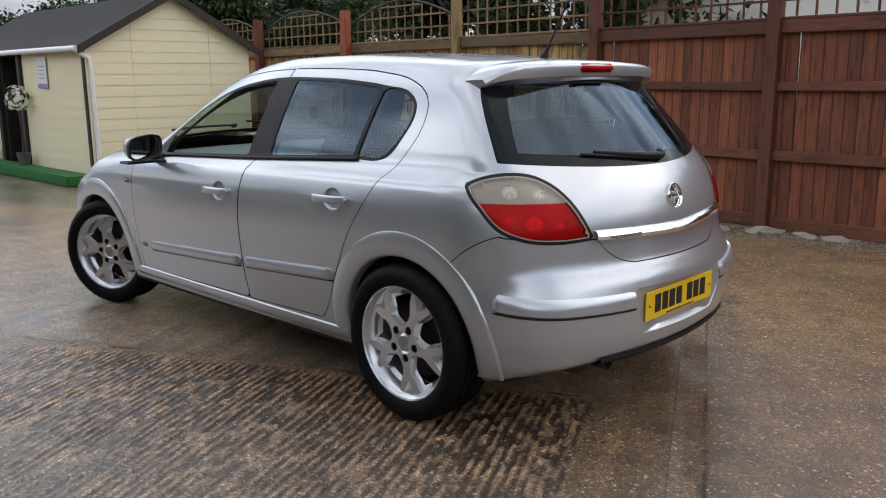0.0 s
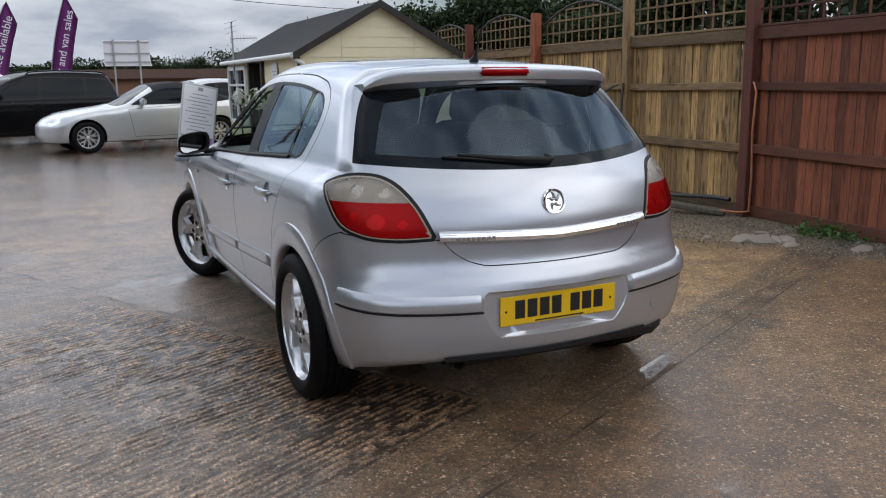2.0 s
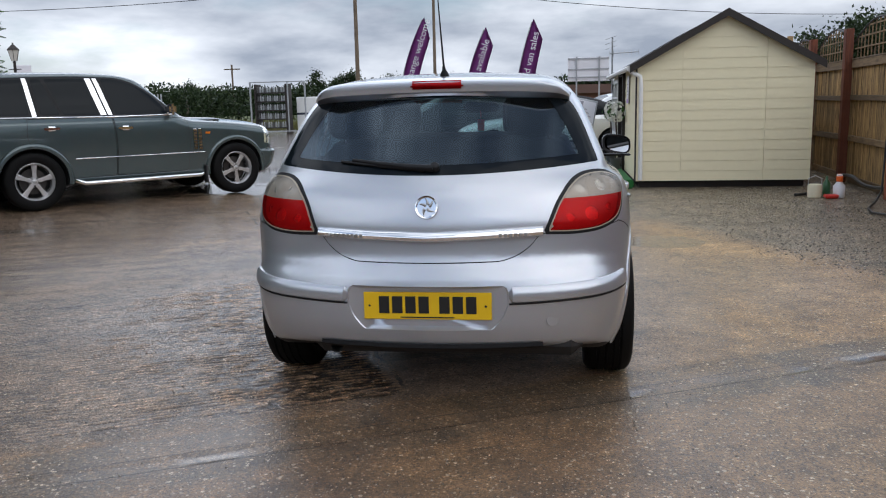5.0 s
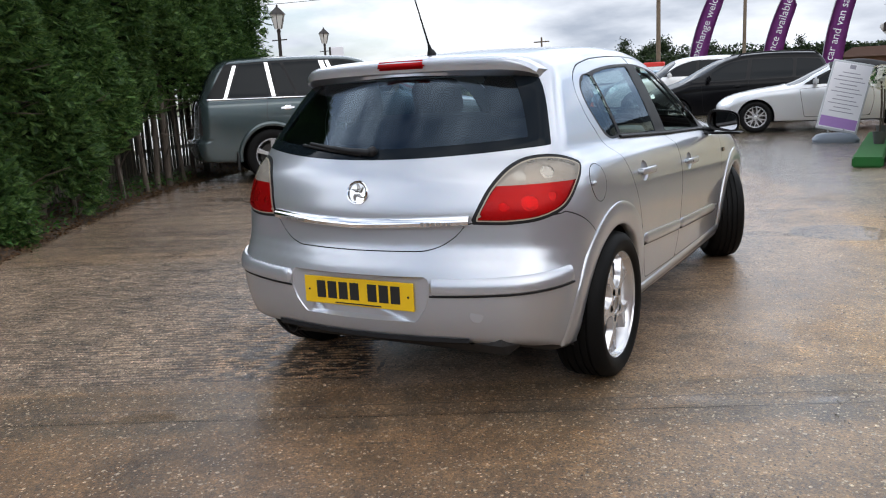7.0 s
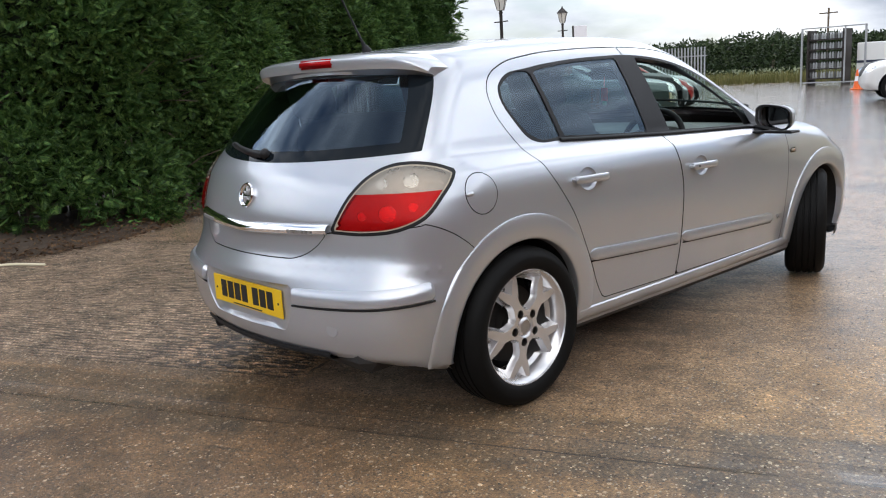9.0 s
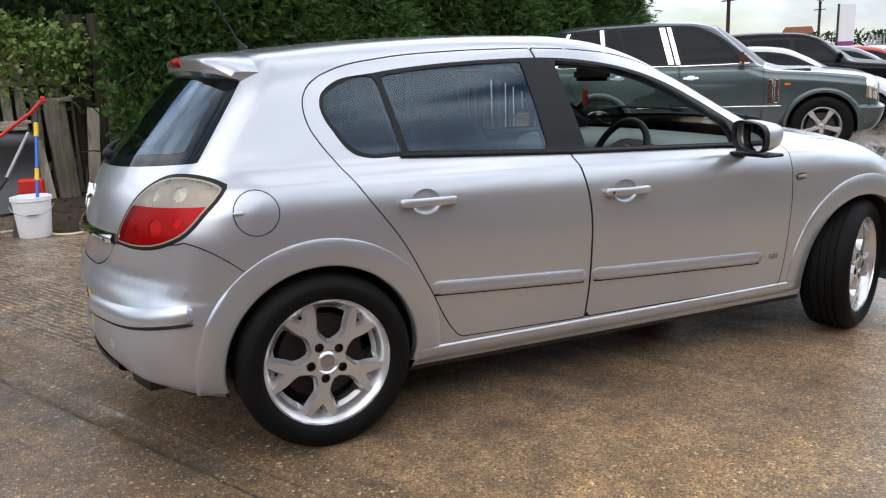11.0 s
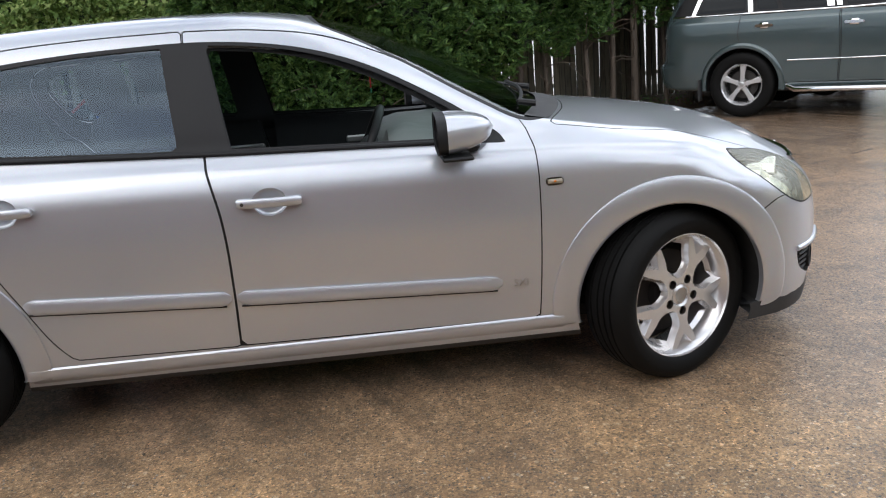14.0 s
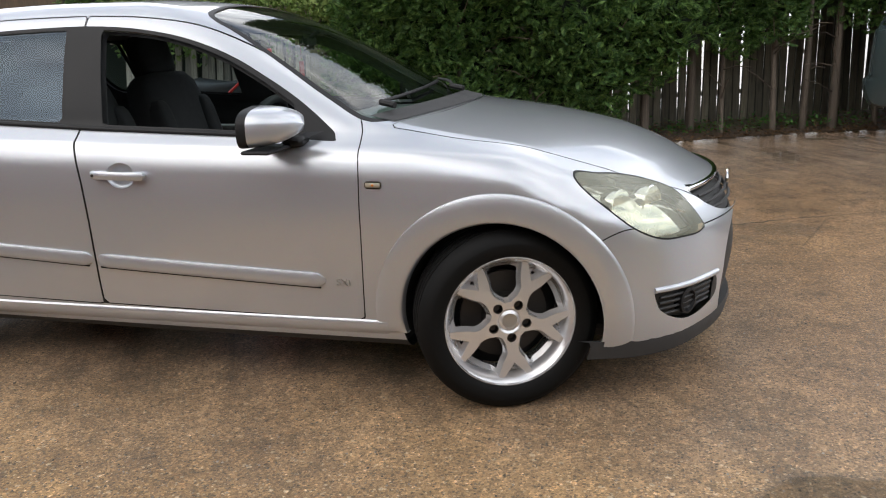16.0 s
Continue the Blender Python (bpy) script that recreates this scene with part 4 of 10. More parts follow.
ASTRA = dict(
    box=(0.92, -0.82, 3.56, 0.10, 1.50),
    width=[(0.10, 0.68), (0.20, 0.752), (0.27, 0.790), (0.35, 0.808), (0.45, 0.824), (0.60, 0.838), (0.74, 0.845), (0.84, 0.840), (0.905, 0.826), (0.935, 0.812), (0.948, 0.796), (0.962, 0.776), (0.990, 0.746), (1.05, 0.722), (1.2, 0.660), (1.33, 0.595), (1.45, 0.53)],
    plan=[(-0.8, 0.955), (-0.3, 0.985), (0.3, 1.0), (1.4, 1.005), (2.2, 1.0), (2.8, 0.985), (3.5, 0.93)],
    shift=[(-1, 0.0), (-0.3, 0.0), (0.6, 0.012), (1.3, 0.030), (1.9, 0.044), (2.3, 0.055), (2.9, 0.10), (3.5, 0.16)],
    top=[(-0.8, 1.29), (-0.3, 1.363), (0.0, 1.398), (0.4, 1.424), (0.8, 1.434), (1.1, 1.430), (1.35, 1.406), (1.55, 1.356), (1.8, 1.250), (2.1, 1.098), (2.28, 1.012), (2.40, 0.985), (2.6, 0.958), (2.9, 0.905), (3.15, 0.834), (3.35, 0.742), (3.48, 0.655), (3.6, 0.54)],
    crown=[(-0.8, 0.09), (0.6, 0.095), (1.5, 0.09), (2.2, 0.05), (2.6, 0.10), (3.0, 0.20), (3.5, 0.22)],
    bow=[(-0.8, 0.0), (0.9, 0.0), (1.4, 0.20), (2.0, 0.36), (2.4, 0.34), (2.7, 0.05), (3.5, 0.05)],
    tail=[(0.10, -0.58), (0.20, -0.650), (0.30, -0.712), (0.40, -0.742), (0.50, -0.752), (0.57, -0.742), (0.62, -0.722), (0.66, -0.705), (0.72, -0.697), (0.78, -0.692), (0.86, -0.670), (0.93, -0.640), (0.985, -0.602), (1.10, -0.495), (1.25, -0.345), (1.34, -0.25), (1.40, -0.20), (1.50, -0.12)],
    tail_bulge=[(0.1, 0.28), (0.5, 0.30), (0.62, 0.36), (0.75, 0.36), (0.9, 0.38), (1.0, 0.44), (1.3, 0.42), (1.4, 0.38)],
    nose=[(0.10, 3.33), (0.20, 3.39), (0.30, 3.425), (0.45, 3.445), (0.58, 3.445), (0.66, 3.43), (0.72, 3.40), (0.80, 3.31), (1.0, 3.1), (1.5, 2.6)],
    nose_bulge=[(0.1, 0.50), (0.6, 0.56), (0.8, 0.56), (1.5, 0.5)],
    k_top=[(-0.8, 0.11), (1.8, 0.12), (2.3, 0.08), (2.9, 0.10), (3.6, 0.12)],
    k_tail=[(0.1, 0.20), (0.88, 0.20), (1.03, 0.07), (1.5, 0.07)], k_nose=0.20,
    floor=[(-0.8, 0.295), (-0.55, 0.27), (-0.4, 0.215), (0, 0.18), (3.0, 0.18), (3.5, 0.19)],
)

# ---------------------------------------------------------------- wheels
def alloy_face(parent, rim, face, material):
    """A cast alloy face: five forked spokes round five deep rounded openings, with a pocket in each fork."""
    if "alloy_face" not in bpy.data.meshes:
        R = rim - 0.004
        rr, tt = np.linspace(0.026, R, 58), np.linspace(0, 2 * math.pi, 321)[:-1]
        P = np.array([(r * math.cos(t), r * math.sin(t), 0.0) for r in rr for t in tt])
        n = len(tt)
        T = []
        for i in range(len(rr) - 1):
            for j in range(n):
                a, b = i * n + j, i * n + (j + 1) % n
                T += [(a, a + n, b + n), (a, b + n, b)]
        sk = Skin(P, np.tile((0.0, 0.0, 1.0), (len(P), 1)))
        half_arm = [(0.0, 0.20, 1), (0.30, 0.128), (0.43, 0.092), (0.54, 0.100), (0.640, 0.160), (0.985, 0.300, 1), (0.995, 0.240, 1)]
        arm = smooth_loop(half_arm + [(0.690, 0.0, 1)] + [(u, -v, *k) for u, v, *k in half_arm[::-1]], 0.03) * R

        def fold(Q, half):
            a = np.arctan2(Q[:, 1], Q[:, 0]) - half
            a = (a + math.pi / 5) % (2 * math.pi / 5) - math.pi / 5
            r = np.hypot(Q[:, 0], Q[:, 1])
            return np.stack([r * np.cos(a), r * np.sin(a)], 1)

        spoke = lambda Q: np.minimum(loop_distance(arm, fold(Q, 0.0)), np.hypot(Q[:, 0], Q[:, 1]) - 0.30 * R)  # noqa: E731
        gap = lambda Q: np.maximum(0.050 * R - spoke(Q), np.hypot(Q[:, 0], Q[:, 1]) - 0.82 * R)  # noqa: E731
        nut = lambda Q: np.hypot(fold(Q, 0.0)[:, 0] - 0.0605, fold(Q, 0.0)[:, 1]) - 0.0165  # noqa: E731
        T = np.array(T)
        _, T = sk.cut(T, gap)
        _, T = sk.cut(T, nut)
        for at in (0.0, 0.035 * R):
            a, b = sk.cut(T, spoke, at)
            T = np.concatenate([a, b])
        used, back = np.unique(T, return_inverse=True)
        Q = sk.P[used]
        r = np.hypot(Q[:, 0], Q[:, 1])
        away = np.maximum(spoke(Q), 0)
        flank = 0.010 * np.clip(away / (0.02 * R), 0, 1) + np.clip(away - 0.01 * R, 0, 1) * 1.7
        barrel = 0.052 * np.clip((0.985 - r / R) / 0.17, 0, 1) ** 0.8 + 0.001
        z = face + 0.007 - 0.010 * (r / R) ** 2 - np.where(r < 0.985 * R, np.minimum(flank, barrel), 0.0)
        z -= 0.006 * np.exp(-((r - 0.036) / 0.005) ** 2)
        ob = mesh_object("rim", np.stack([Q[:, 0], Q[:, 1], z], 1), back.reshape(-1, 3), material, parent, "silver alloy with five forked spokes", 40)
        ob.data.set_sharp_from_angle(angle=radians(32))
        ob.data.name = "alloy_face"
        return ob
    ob = new("rim", bpy.data.meshes["alloy_face"])
    ob.parent = parent
    return tagged(ob, "silver alloy with five forked spokes")


def wheel(parent, m, radius, width, rim, style, name="wheel", tread=True):
    """A wheel whose outer face looks along +z of m, with its middle at the origin."""
    w = new(name)
    w.parent = parent
    w.matrix_basis = m
    h = width / 2
    side = radius - rim
    prof = [(rim - 0.004, -h * 0.80), (rim + side * 0.25, -h * 0.98), (rim + side * 0.6, -h), (radius - 0.022, -h * 0.93), (radius - 0.006, -h * 0.80)]
    for g in (-0.45, -0.12, 0.18, 0.48) if tread else ():
        prof += [(radius, h * (g - 0.05)), (radius - 0.007, h * (g - 0.04)), (radius - 0.007, h * (g + 0.04)), (radius, h * (g + 0.05))]
    prof += [(radius - 0.006, h * 0.80), (radius - 0.022, h * 0.93), (rim + side * 0.6, h), (rim + side * 0.52, h + 0.0015), (rim + side * 0.25, h * 0.99), (rim + 0.004, h * 0.90), (rim - 0.004, h * 0.80)]
    Geo().lathe(prof, 72 if tread else 40, cap=False).done("tyre", RUBBER, w, smooth=50)
    g = Geo().lathe([(rim - 0.012, -h * 0.8), (rim - 0.03, -h * 0.4), (rim - 0.03, h * 0.45), (rim - 0.014, h * 0.72), (rim - 0.004, h * 0.80), (rim + 0.003, h * 0.86), (rim - 0.001, h * 0.87), (rim - 0.005, h * 0.78), (rim - 0.017, h * 0.55)], 64, cap=False)
    face = h * style.get("face", 0.62)
    if style["kind"] == "pentagon":
        rim_ob = alloy_face(w, rim, face, style.get("metal", ALLOY))
        g.done("rim_barrel", style.get("metal", ALLOY), rim_ob, smooth=35)
        Geo().lathe([(0.031, face - 0.006), (0.031, face + 0.004), (0.028, face + 0.006), (0.024, face + 0.0045), (0.0, face + 0.006)], 28, cap=False).done("centre_cap", STEEL, rim_ob, smooth=40)
        for i in range(5):
            a = 2 * math.pi * i / 5
            Geo().lathe([(0.0165, face - 0.004), (0.0155, face - 0.024), (0.011, face - 0.024), (0.010, face - 0.012), (0.0, face - 0.012)], 16, Matrix.Translation((0.0605 * math.cos(a), 0.0605 * math.sin(a), 0)), cap=False).done("wheel_nut", DARK_METAL, rim_ob)
        Geo().lathe([(0.05, -0.03), (rim * 0.68, -0.03), (rim * 0.68, -0.008), (0.08, -0.008), (0.075, 0.02), (0.0, 0.02)], 40).done("brake_disc", DARK_METAL, w, smooth=40)
        Geo().lathe([(rim - 0.02, -h * 0.7), (0.0, -h * 0.7)], 30, cap=False).done("wheel_back", SEAM, w)
        return w
    if style["kind"] == "fork":
        n = style["n"]
        for i in range(n):
            a = 2 * math.pi * (i + style.get("turn", 0.0)) / n
            rot = Matrix.Rotation(a, 4, "Z")
            r1 = rim - 0.008
            s, q = style["stem"], style["arm"]
            half = style["spread"]
            tip = lambda ang, w_: (r1 * math.cos(ang), r1 * math.sin(ang) + w_)  # noqa: E731
            a0 = half
            loop = [(0.030, -s * 1.1), (0.075, -s * 0.92), (rim * 0.50, -s), (r1 * math.cos(a0 + q), -r1 * math.sin(a0 + q)), (r1 * math.cos(a0 - q * 0.4), -r1 * math.sin(a0 - q * 0.4)), (rim * 0.60, -0.004), (rim * 0.60, 0.004), (r1 * math.cos(a0 - q * 0.4), r1 * math.sin(a0 - q * 0.4)), (r1 * math.cos(a0 + q), r1 * math.sin(a0 + q)), (rim * 0.50, s), (0.075, s * 0.92), (0.030, s * 1.1)]
            g.prism(loop, rot @ Matrix.Translation((0, 0, face - 0.04)), 0.04, 0.006)
            web = [(rim * 0.60, -0.006), (r1 * math.cos(a0), -r1 * math.sin(a0) + 0.004), (r1 * math.cos(a0), r1 * math.sin(a0) - 0.004), (rim * 0.60, 0.006)]
            if style.get("web"):
                g.prism(web, rot @ Matrix.Translation((0, 0, face - 0.045)), 0.014)
    else:
        n = style["n"]
        for i in range(n):
            rot = Matrix.Rotation(2 * math.pi * (i + style.get("turn", 0.0)) / n, 4, "Z")
            s = style["stem"]
            g.prism([(0.03, -s * 0.9), (rim * 0.5, -s * 0.8), (rim - 0.008, -s * 1.25), (rim - 0.008, s * 1.25), (rim * 0.5, s * 0.8), (0.03, s * 0.9)], rot @ Matrix.Translation((0, 0, face - 0.035)), 0.035, 0.006)
    g.lathe([(0.070, face - 0.05), (0.072, face - 0.012), (0.066, face - 0.002), (0.040, face + 0.002)], 30)
    rim_ob = g.done("rim", style.get("metal", ALLOY), w, smooth=35)
    cap = Geo().lathe([(0.032, face), (0.032, face + 0.006), (0.026, face + 0.009), (0.0, face + 0.010)], 24, cap=False).done("centre_cap", STEEL, rim_ob, smooth=40)
    nuts = style.get("nuts", 5)
    for i in range(nuts):
        a = 2 * math.pi * (i + style.get("turn", 0.0) + 0.5) / nuts
        at = Matrix.Translation((0.055 * math.cos(a), 0.055 * math.sin(a), face - 0.001))
        Geo().lathe([(0.0125, 0.0), (0.0125, 0.0035), (0.009, 0.0035), (0.009, 0.001), (0.0, 0.001)], 14, at, cap=False).done("wheel_nut", DARK_METAL, rim_ob)
    disc = Geo().lathe([(0.05, -0.03), (rim * 0.68, -0.03), (rim * 0.68, -0.008), (0.08, -0.008), (0.075, 0.02), (0.0, 0.02)], 40).done("brake_disc", DARK_METAL, w, smooth=40)
    Geo().lathe([(rim - 0.02, -h * 0.7), (0.0, -h * 0.7)], 30, cap=False).done("wheel_back", SEAM, w)
    return w


def side_matrix(x, y, z, right, steer=0.0, spin=0.0):
    """The pose of a wheel on a car's right or left flank."""
    out = Vector((1, 0, 0)) if right else Vector((-1, 0, 0))
    out = Matrix.Rotation(radians(steer), 3, "Z") @ out
    up = Vector((0, 0, 1))
    return axes((x if right else -x, y, z), up.cross(out), up, out) @ Matrix.Rotation(radians(spin), 4, "Z")

# ---------------------------------------------------------------- the silver hatchback
def diag_tail(P):
    return np.stack([(np.abs(P[:, 0]) + P[:, 1]) / math.sqrt(2), P[:, 2]], 1)


def diag_nose(P):
    return np.stack([(np.abs(P[:, 0]) - P[:, 1]) / math.sqrt(2), P[:, 2]], 1)


def in_side(loop, low=0.40):
    return lambda P: np.where(np.abs(P[:, 0]) > low, loop_distance(loop, P[:, 1:]), 1.0)


def in_rear(loop, ymax=0.3):
    return lambda P: np.where(P[:, 1] < ymax, loop_distance(loop, P[:, [0, 2]]), 1.0)


def in_top(loop, zmin=0.6):
    return lambda P: np.where(P[:, 2] > zmin, loop_distance(loop, P[:, :2]), 1.0)


def strip(field, name, material, parent, rows, label="", flip=False):
    """A ribbed sheet from rows of points (each row one line along the strip)."""
    return Geo().grid(rows).done(name, material, parent, label, smooth=40)


def side_ribbon(field, ys, zc, half, proud, right, taper=0.03):
    """Rows of points of a moulding that lies on the flank along z = zc(y)."""
    ys = np.asarray(ys, float)
    L = ys[-1] - ys[0]
    rows = []
    end = np.clip(np.minimum(ys - ys[0], ys[-1] - ys) / taper, 0, 1) ** 0.5
    for f, out in ((-1.0, -0.004), (-1.0, 0.55), (-0.75, 0.95), (-0.3, 1.0), (0.5, 0.85), (0.95, 0.5), (1.0, -0.004)):
        z = zc(ys) + half * f * (0.35 + 0.65 * end)
        x = field.side_x(ys, z) + (proud * out * np.maximum(end, 0.05) if out > 0 else out)
        rows.append([(xx if right else -xx, yy, zz) for xx, yy, zz in zip(x, ys, z)])
    return rows


def build_astra():
    A = Field(ASTRA)
    P, N, T = A.mesh(0.021)
    sk = Skin(P, N)
    car = thing("hatchback", "silver five-door hatchback with alloy wheels parked on wet concrete", "car")
    # wheel openings
    body = T
    for y0 in (0.0, 2.614):
        hole = lambda Q, y0=y0: np.where(np.abs(Q[:, 0]) > 0.40, np.hypot(Q[:, 1] - y0, Q[:, 2] - 0.312) - 0.352, 1.0)  # noqa: E731
        _, body = sk.cut(body, hole)
    # underside
    under, body = sk.cut(body, lambda Q: Q[:, 2] - 0.215 - 0.050 * np.clip((-0.34 - Q[:, 1]) / 0.14, 0, 1) - 0.032 * np.clip((-0.40 - Q[:, 1]) / 0.2, 0, 1) * np.clip((0.52 - np.abs(Q[:, 0])) / 0.1, 0, 1))
    skin_part(sk, under, "underbody", PLASTIC, car)
    # side glass
    dlo = smooth_loop([(0.335, 0.994), (0.205, 1.000), (0.168, 1.014), (0.112, 1.088), (0.076, 1.180), (0.088, 1.222), (0.13, 1.255), (0.30, 1.288), (0.52, 1.310), (0.78, 1.322), (1.06, 1.322), (1.22, 1.308), (1.42, 1.270), (1.61, 1.203), (1.75, 1.130), (1.92, 1.026), (2.035, 0.940, 1), (2.05, 0.912, 1), (1.80, 0.928), (1.1, 0.955), (0.65, 0.978)], 0.03)
    dark, body = sk.cut(body, in_side(dlo))
    quarter = smooth_loop([(0.210, 1.013), (0.183, 1.026), (0.126, 1.092), (0.091, 1.180), (0.100, 1.217), (0.143, 1.245), (0.292, 1.273), (0.30, 1.27, 1), (0.350, 1.010, 1)], 0.02)
    rear_pane = smooth_loop([(0.375, 1.010, 1), (0.322, 1.276, 1), (0.52, 1.297), (0.78, 1.309), (0.918, 1.311, 1), (0.955, 0.978, 1), (0.65, 0.994)], 0.03)
    front_pane = smooth_loop([(1.128, 0.970, 1), (1.068, 1.310, 1), (1.22, 1.296), (1.41, 1.258), (1.60, 1.190), (1.74, 1.117), (1.872, 1.035, 1), (1.90, 0.940, 1)], 0.03)
    q_t, dark = sk.cut(dark, in_side(quarter))
    r_t, dark = sk.cut(dark, in_side(rear_pane))
    f_t, dark = sk.cut(dark, in_side(front_pane))
    for side in (RIGHT, LEFT):
        skin_part(sk, dark, "window_surround", TRIM, car, "black window surround and pillar", keep=side)
        for t, nm in ((q_t, "quarter_window"), (r_t, "rear_window_pane")):
            g = skin_part(sk, t, nm, GLASS_REAR, car, "tinted side window", push=-0.004, keep=side)
            g.visible_shadow = False
    # windscreen and heated rear window
    screen = smooth_loop([(-0.690, 2.155), (-0.40, 2.275), (0, 2.315), (0.40, 2.275), (0.690, 2.155), (0.660, 2.02), (0.60, 1.82), (0.535, 1.60), (0.485, 1.46), (0.30, 1.405), (0, 1.39), (-0.30, 1.405), (-0.485, 1.46), (-0.535, 1.60), (-0.60, 1.82), (-0.660, 2.02)], 0.04)
    w_t, body = sk.cut(body, in_top(screen, 0.9))
    glass_t, rim_t = sk.cut(w_t, in_top(screen, 0.9), -0.022)
    skin_part(sk, rim_t, "windscreen_surround", TRIM, car)
    g = skin_part(sk, glass_t, "windscreen", SCREEN, car, "green-tinted windscreen", push=-0.003)
    g.visible_shadow = False
    pane_edge = lambda Q: np.where(Q[:, 1] < 0.3, np.maximum(np.maximum((Q[:, 1] - np.interp(Q[:, 2], [0.98, 1.02, 1.28, 1.40], [-0.383, -0.354, -0.167, -0.081])) * 0.81, Q[:, 2] - 1.335), 0.983 + 0.075 * Q[:, 0] ** 2 - Q[:, 2]), 1.0)  # noqa: E731
    b_t, body = sk.cut(body, pane_edge)
    glass_t, rim_t = sk.cut(b_t, pane_edge, -0.040)
    skin_part(sk, rim_t, "rear_window_border", FAR_GLASS, car, "black edge print of the rear window")
    g = skin_part(sk, glass_t, "rear_window", GLASS_REAR, car, "tinted rear window with a wiper", push=-0.001)
    g.visible_shadow = False
    # tail lamps
    lamp = smooth_loop([(-0.113, 0.745, 1), (-0.075, 0.815), (-0.025, 0.885), (0.045, 0.945), (0.11, 0.975), (0.19, 0.986), (0.29, 0.972), (0.352, 0.948, 1), (0.345, 0.922), (0.305, 0.862), (0.245, 0.795), (0.165, 0.760), (0.03, 0.741)], 0.02)
    at_lamp = lambda Q: np.where((Q[:, 1] < 0) & (np.abs(Q[:, 0]) > 0.3), loop_distance(lamp, diag_tail(Q)), 1.0)  # noqa: E731
    l_t, body = sk.cut(body, at_lamp, 0.001)
    lens_t, edge_t = sk.cut(l_t, at_lamp, -0.011)
    inner_t, rim_l = sk.cut(lens_t, at_lamp, -0.016)
    clear_t, red_t = sk.cut(inner_t, lambda Q: 0.882 + 0.02 * (diag_tail(Q)[:, 0] - 0.1) - Q[:, 2])
    bowls_t, housing_t = [], inner_t
    for cu, cz, cr in ((0.010, 0.808, 0.020), (0.105, 0.818, 0.034), (0.200, 0.838, 0.020), (0.195, 0.930, 0.030), (0.085, 0.922, 0.024)):
        bowl_t, housing_t = sk.cut(housing_t, lambda Q, cu=cu, cz=cz, cr=cr: np.hypot(diag_tail(Q)[:, 0] - cu, (Q[:, 2] - cz) * 1.15) - cr)
        bowls_t.append(bowl_t)
    for side in (RIGHT, LEFT):
        tl = new("tail_lamp")
        tl.parent = car
        tagged(tl, "red and smoky clear tail lamp with a black edge")
        skin_part(sk, edge_t, "lamp_edge", TRIM, tl, keep=side, push=0.001)
        skin_part(sk, rim_l, "lamp_rim", LENS_CLEAR, tl, keep=side, push=0.004)
        for piece, tris, plastic in (("clear_lens", clear_t, TAIL_CLEAR), ("red_lens", red_t, TAIL_RED)):
            pane = skin_part(sk, tris, piece, plastic, tl, keep=side, push=0.005)
            pane.visible_shadow = False
        skin_part(sk, housing_t, "lamp_housing", HOUSING, tl, keep=side, push=-0.012)
        for bowl_t in bowls_t:
            skin_part(sk, bowl_t, "lamp_bowl", BOWL, tl, keep=side, push=-0.016)
    # headlamps
    head = smooth_loop([(-1.485, 0.792), (-1.60, 0.796), (-1.70, 0.782), (-1.79, 0.758), (-1.867, 0.722), (-1.912, 0.652), (-1.952, 0.590, 1), (-1.90, 0.578), (-1.823, 0.578), (-1.693, 0.590), (-1.605, 0.632), (-1.54, 0.692), (-1.497, 0.750)], 0.02)
    at_head = lambda Q: np.where((Q[:, 1] > 2.5) & (np.abs(Q[:, 0]) > 0.3), loop_distance(head, diag_nose(Q)), 1.0)  # noqa: E731
    h_t, body = sk.cut(body, at_head)
    hl_t, he_t = sk.cut(h_t, at_head, -0.006)
    for side, sx in ((RIGHT, 1), (LEFT, -1)):
        hl = new("headlamp")
        hl.parent = car
        tagged(hl, "hazed yellowed headlamp")
        skin_part(sk, he_t, "lamp_edge", TRIM, hl, keep=side)
        clear = skin_part(sk, hl_t, "headlamp_lens", HEAD_LENS, hl, keep=side, push=0.002)
        clear.visible_shadow = False
        skin_part(sk, hl_t, "reflector", REFLECTOR, hl, keep=side, push=-0.05)
        for yy, xx in ((2.98, 0.67), (3.08, 0.575)):
            Geo().lathe([(0.064, -0.03), (0.068, 0.018), (0.064, 0.022), (0.052, 0.0), (0.030, -0.018), (0.012, -0.024), (0.012, 0.004), (0.0, 0.008)], 28, axes((sx * xx, yy, 0.675), Vector((0, 0, 1)).cross(Vector((sx * 0.45, 0.89, 0))), (0, 0, 1), (sx * 0.45, 0.89, 0)), cap=False).done("projector", CHROME, hl, smooth=40)
    # plate recess
    trap = smooth_loop([(-0.315, 0.553, 1), (0.315, 0.553, 1), (0.325, 0.53), (0.275, 0.385), (0.26, 0.372, 1), (-0.26, 0.372, 1), (-0.275, 0.385), (-0.325, 0.53)], 0.05)
    rec, body = sk.cut(body, in_rear(trap, -0.4))
    ring_o = [(u, float(A.tail_y(u, v)), v) for u, v in trap]
    c = np.array([0, 0.466])
    ring_m = [((u - c[0]) * 0.985, y + 0.004, (v - c[1]) * 0.975 + c[1]) for (u, y, v) in ring_o]
    ring_i = [((u - c[0]) * 0.90, -0.712, (v - c[1]) * 0.86 + c[1]) for (u, y, v) in ring_o]
    g = Geo().grid([ring_o, ring_m, ring_i], closed=True)
    g.bm.faces.new([v for v in g.bm.verts][-len(trap):])
    plate_house = g.done("plate_recess", SILVER, car, smooth=30)
    # shut lines: closed loops whose rim becomes a thin dark gap
    gaps = []

    def shut(tris, value, half=0.0022):
        inner, rest = sk.cut(tris, value, -half)
        gap, outer = sk.cut(rest, value, half)
        gaps.append(gap)
        return inner, outer

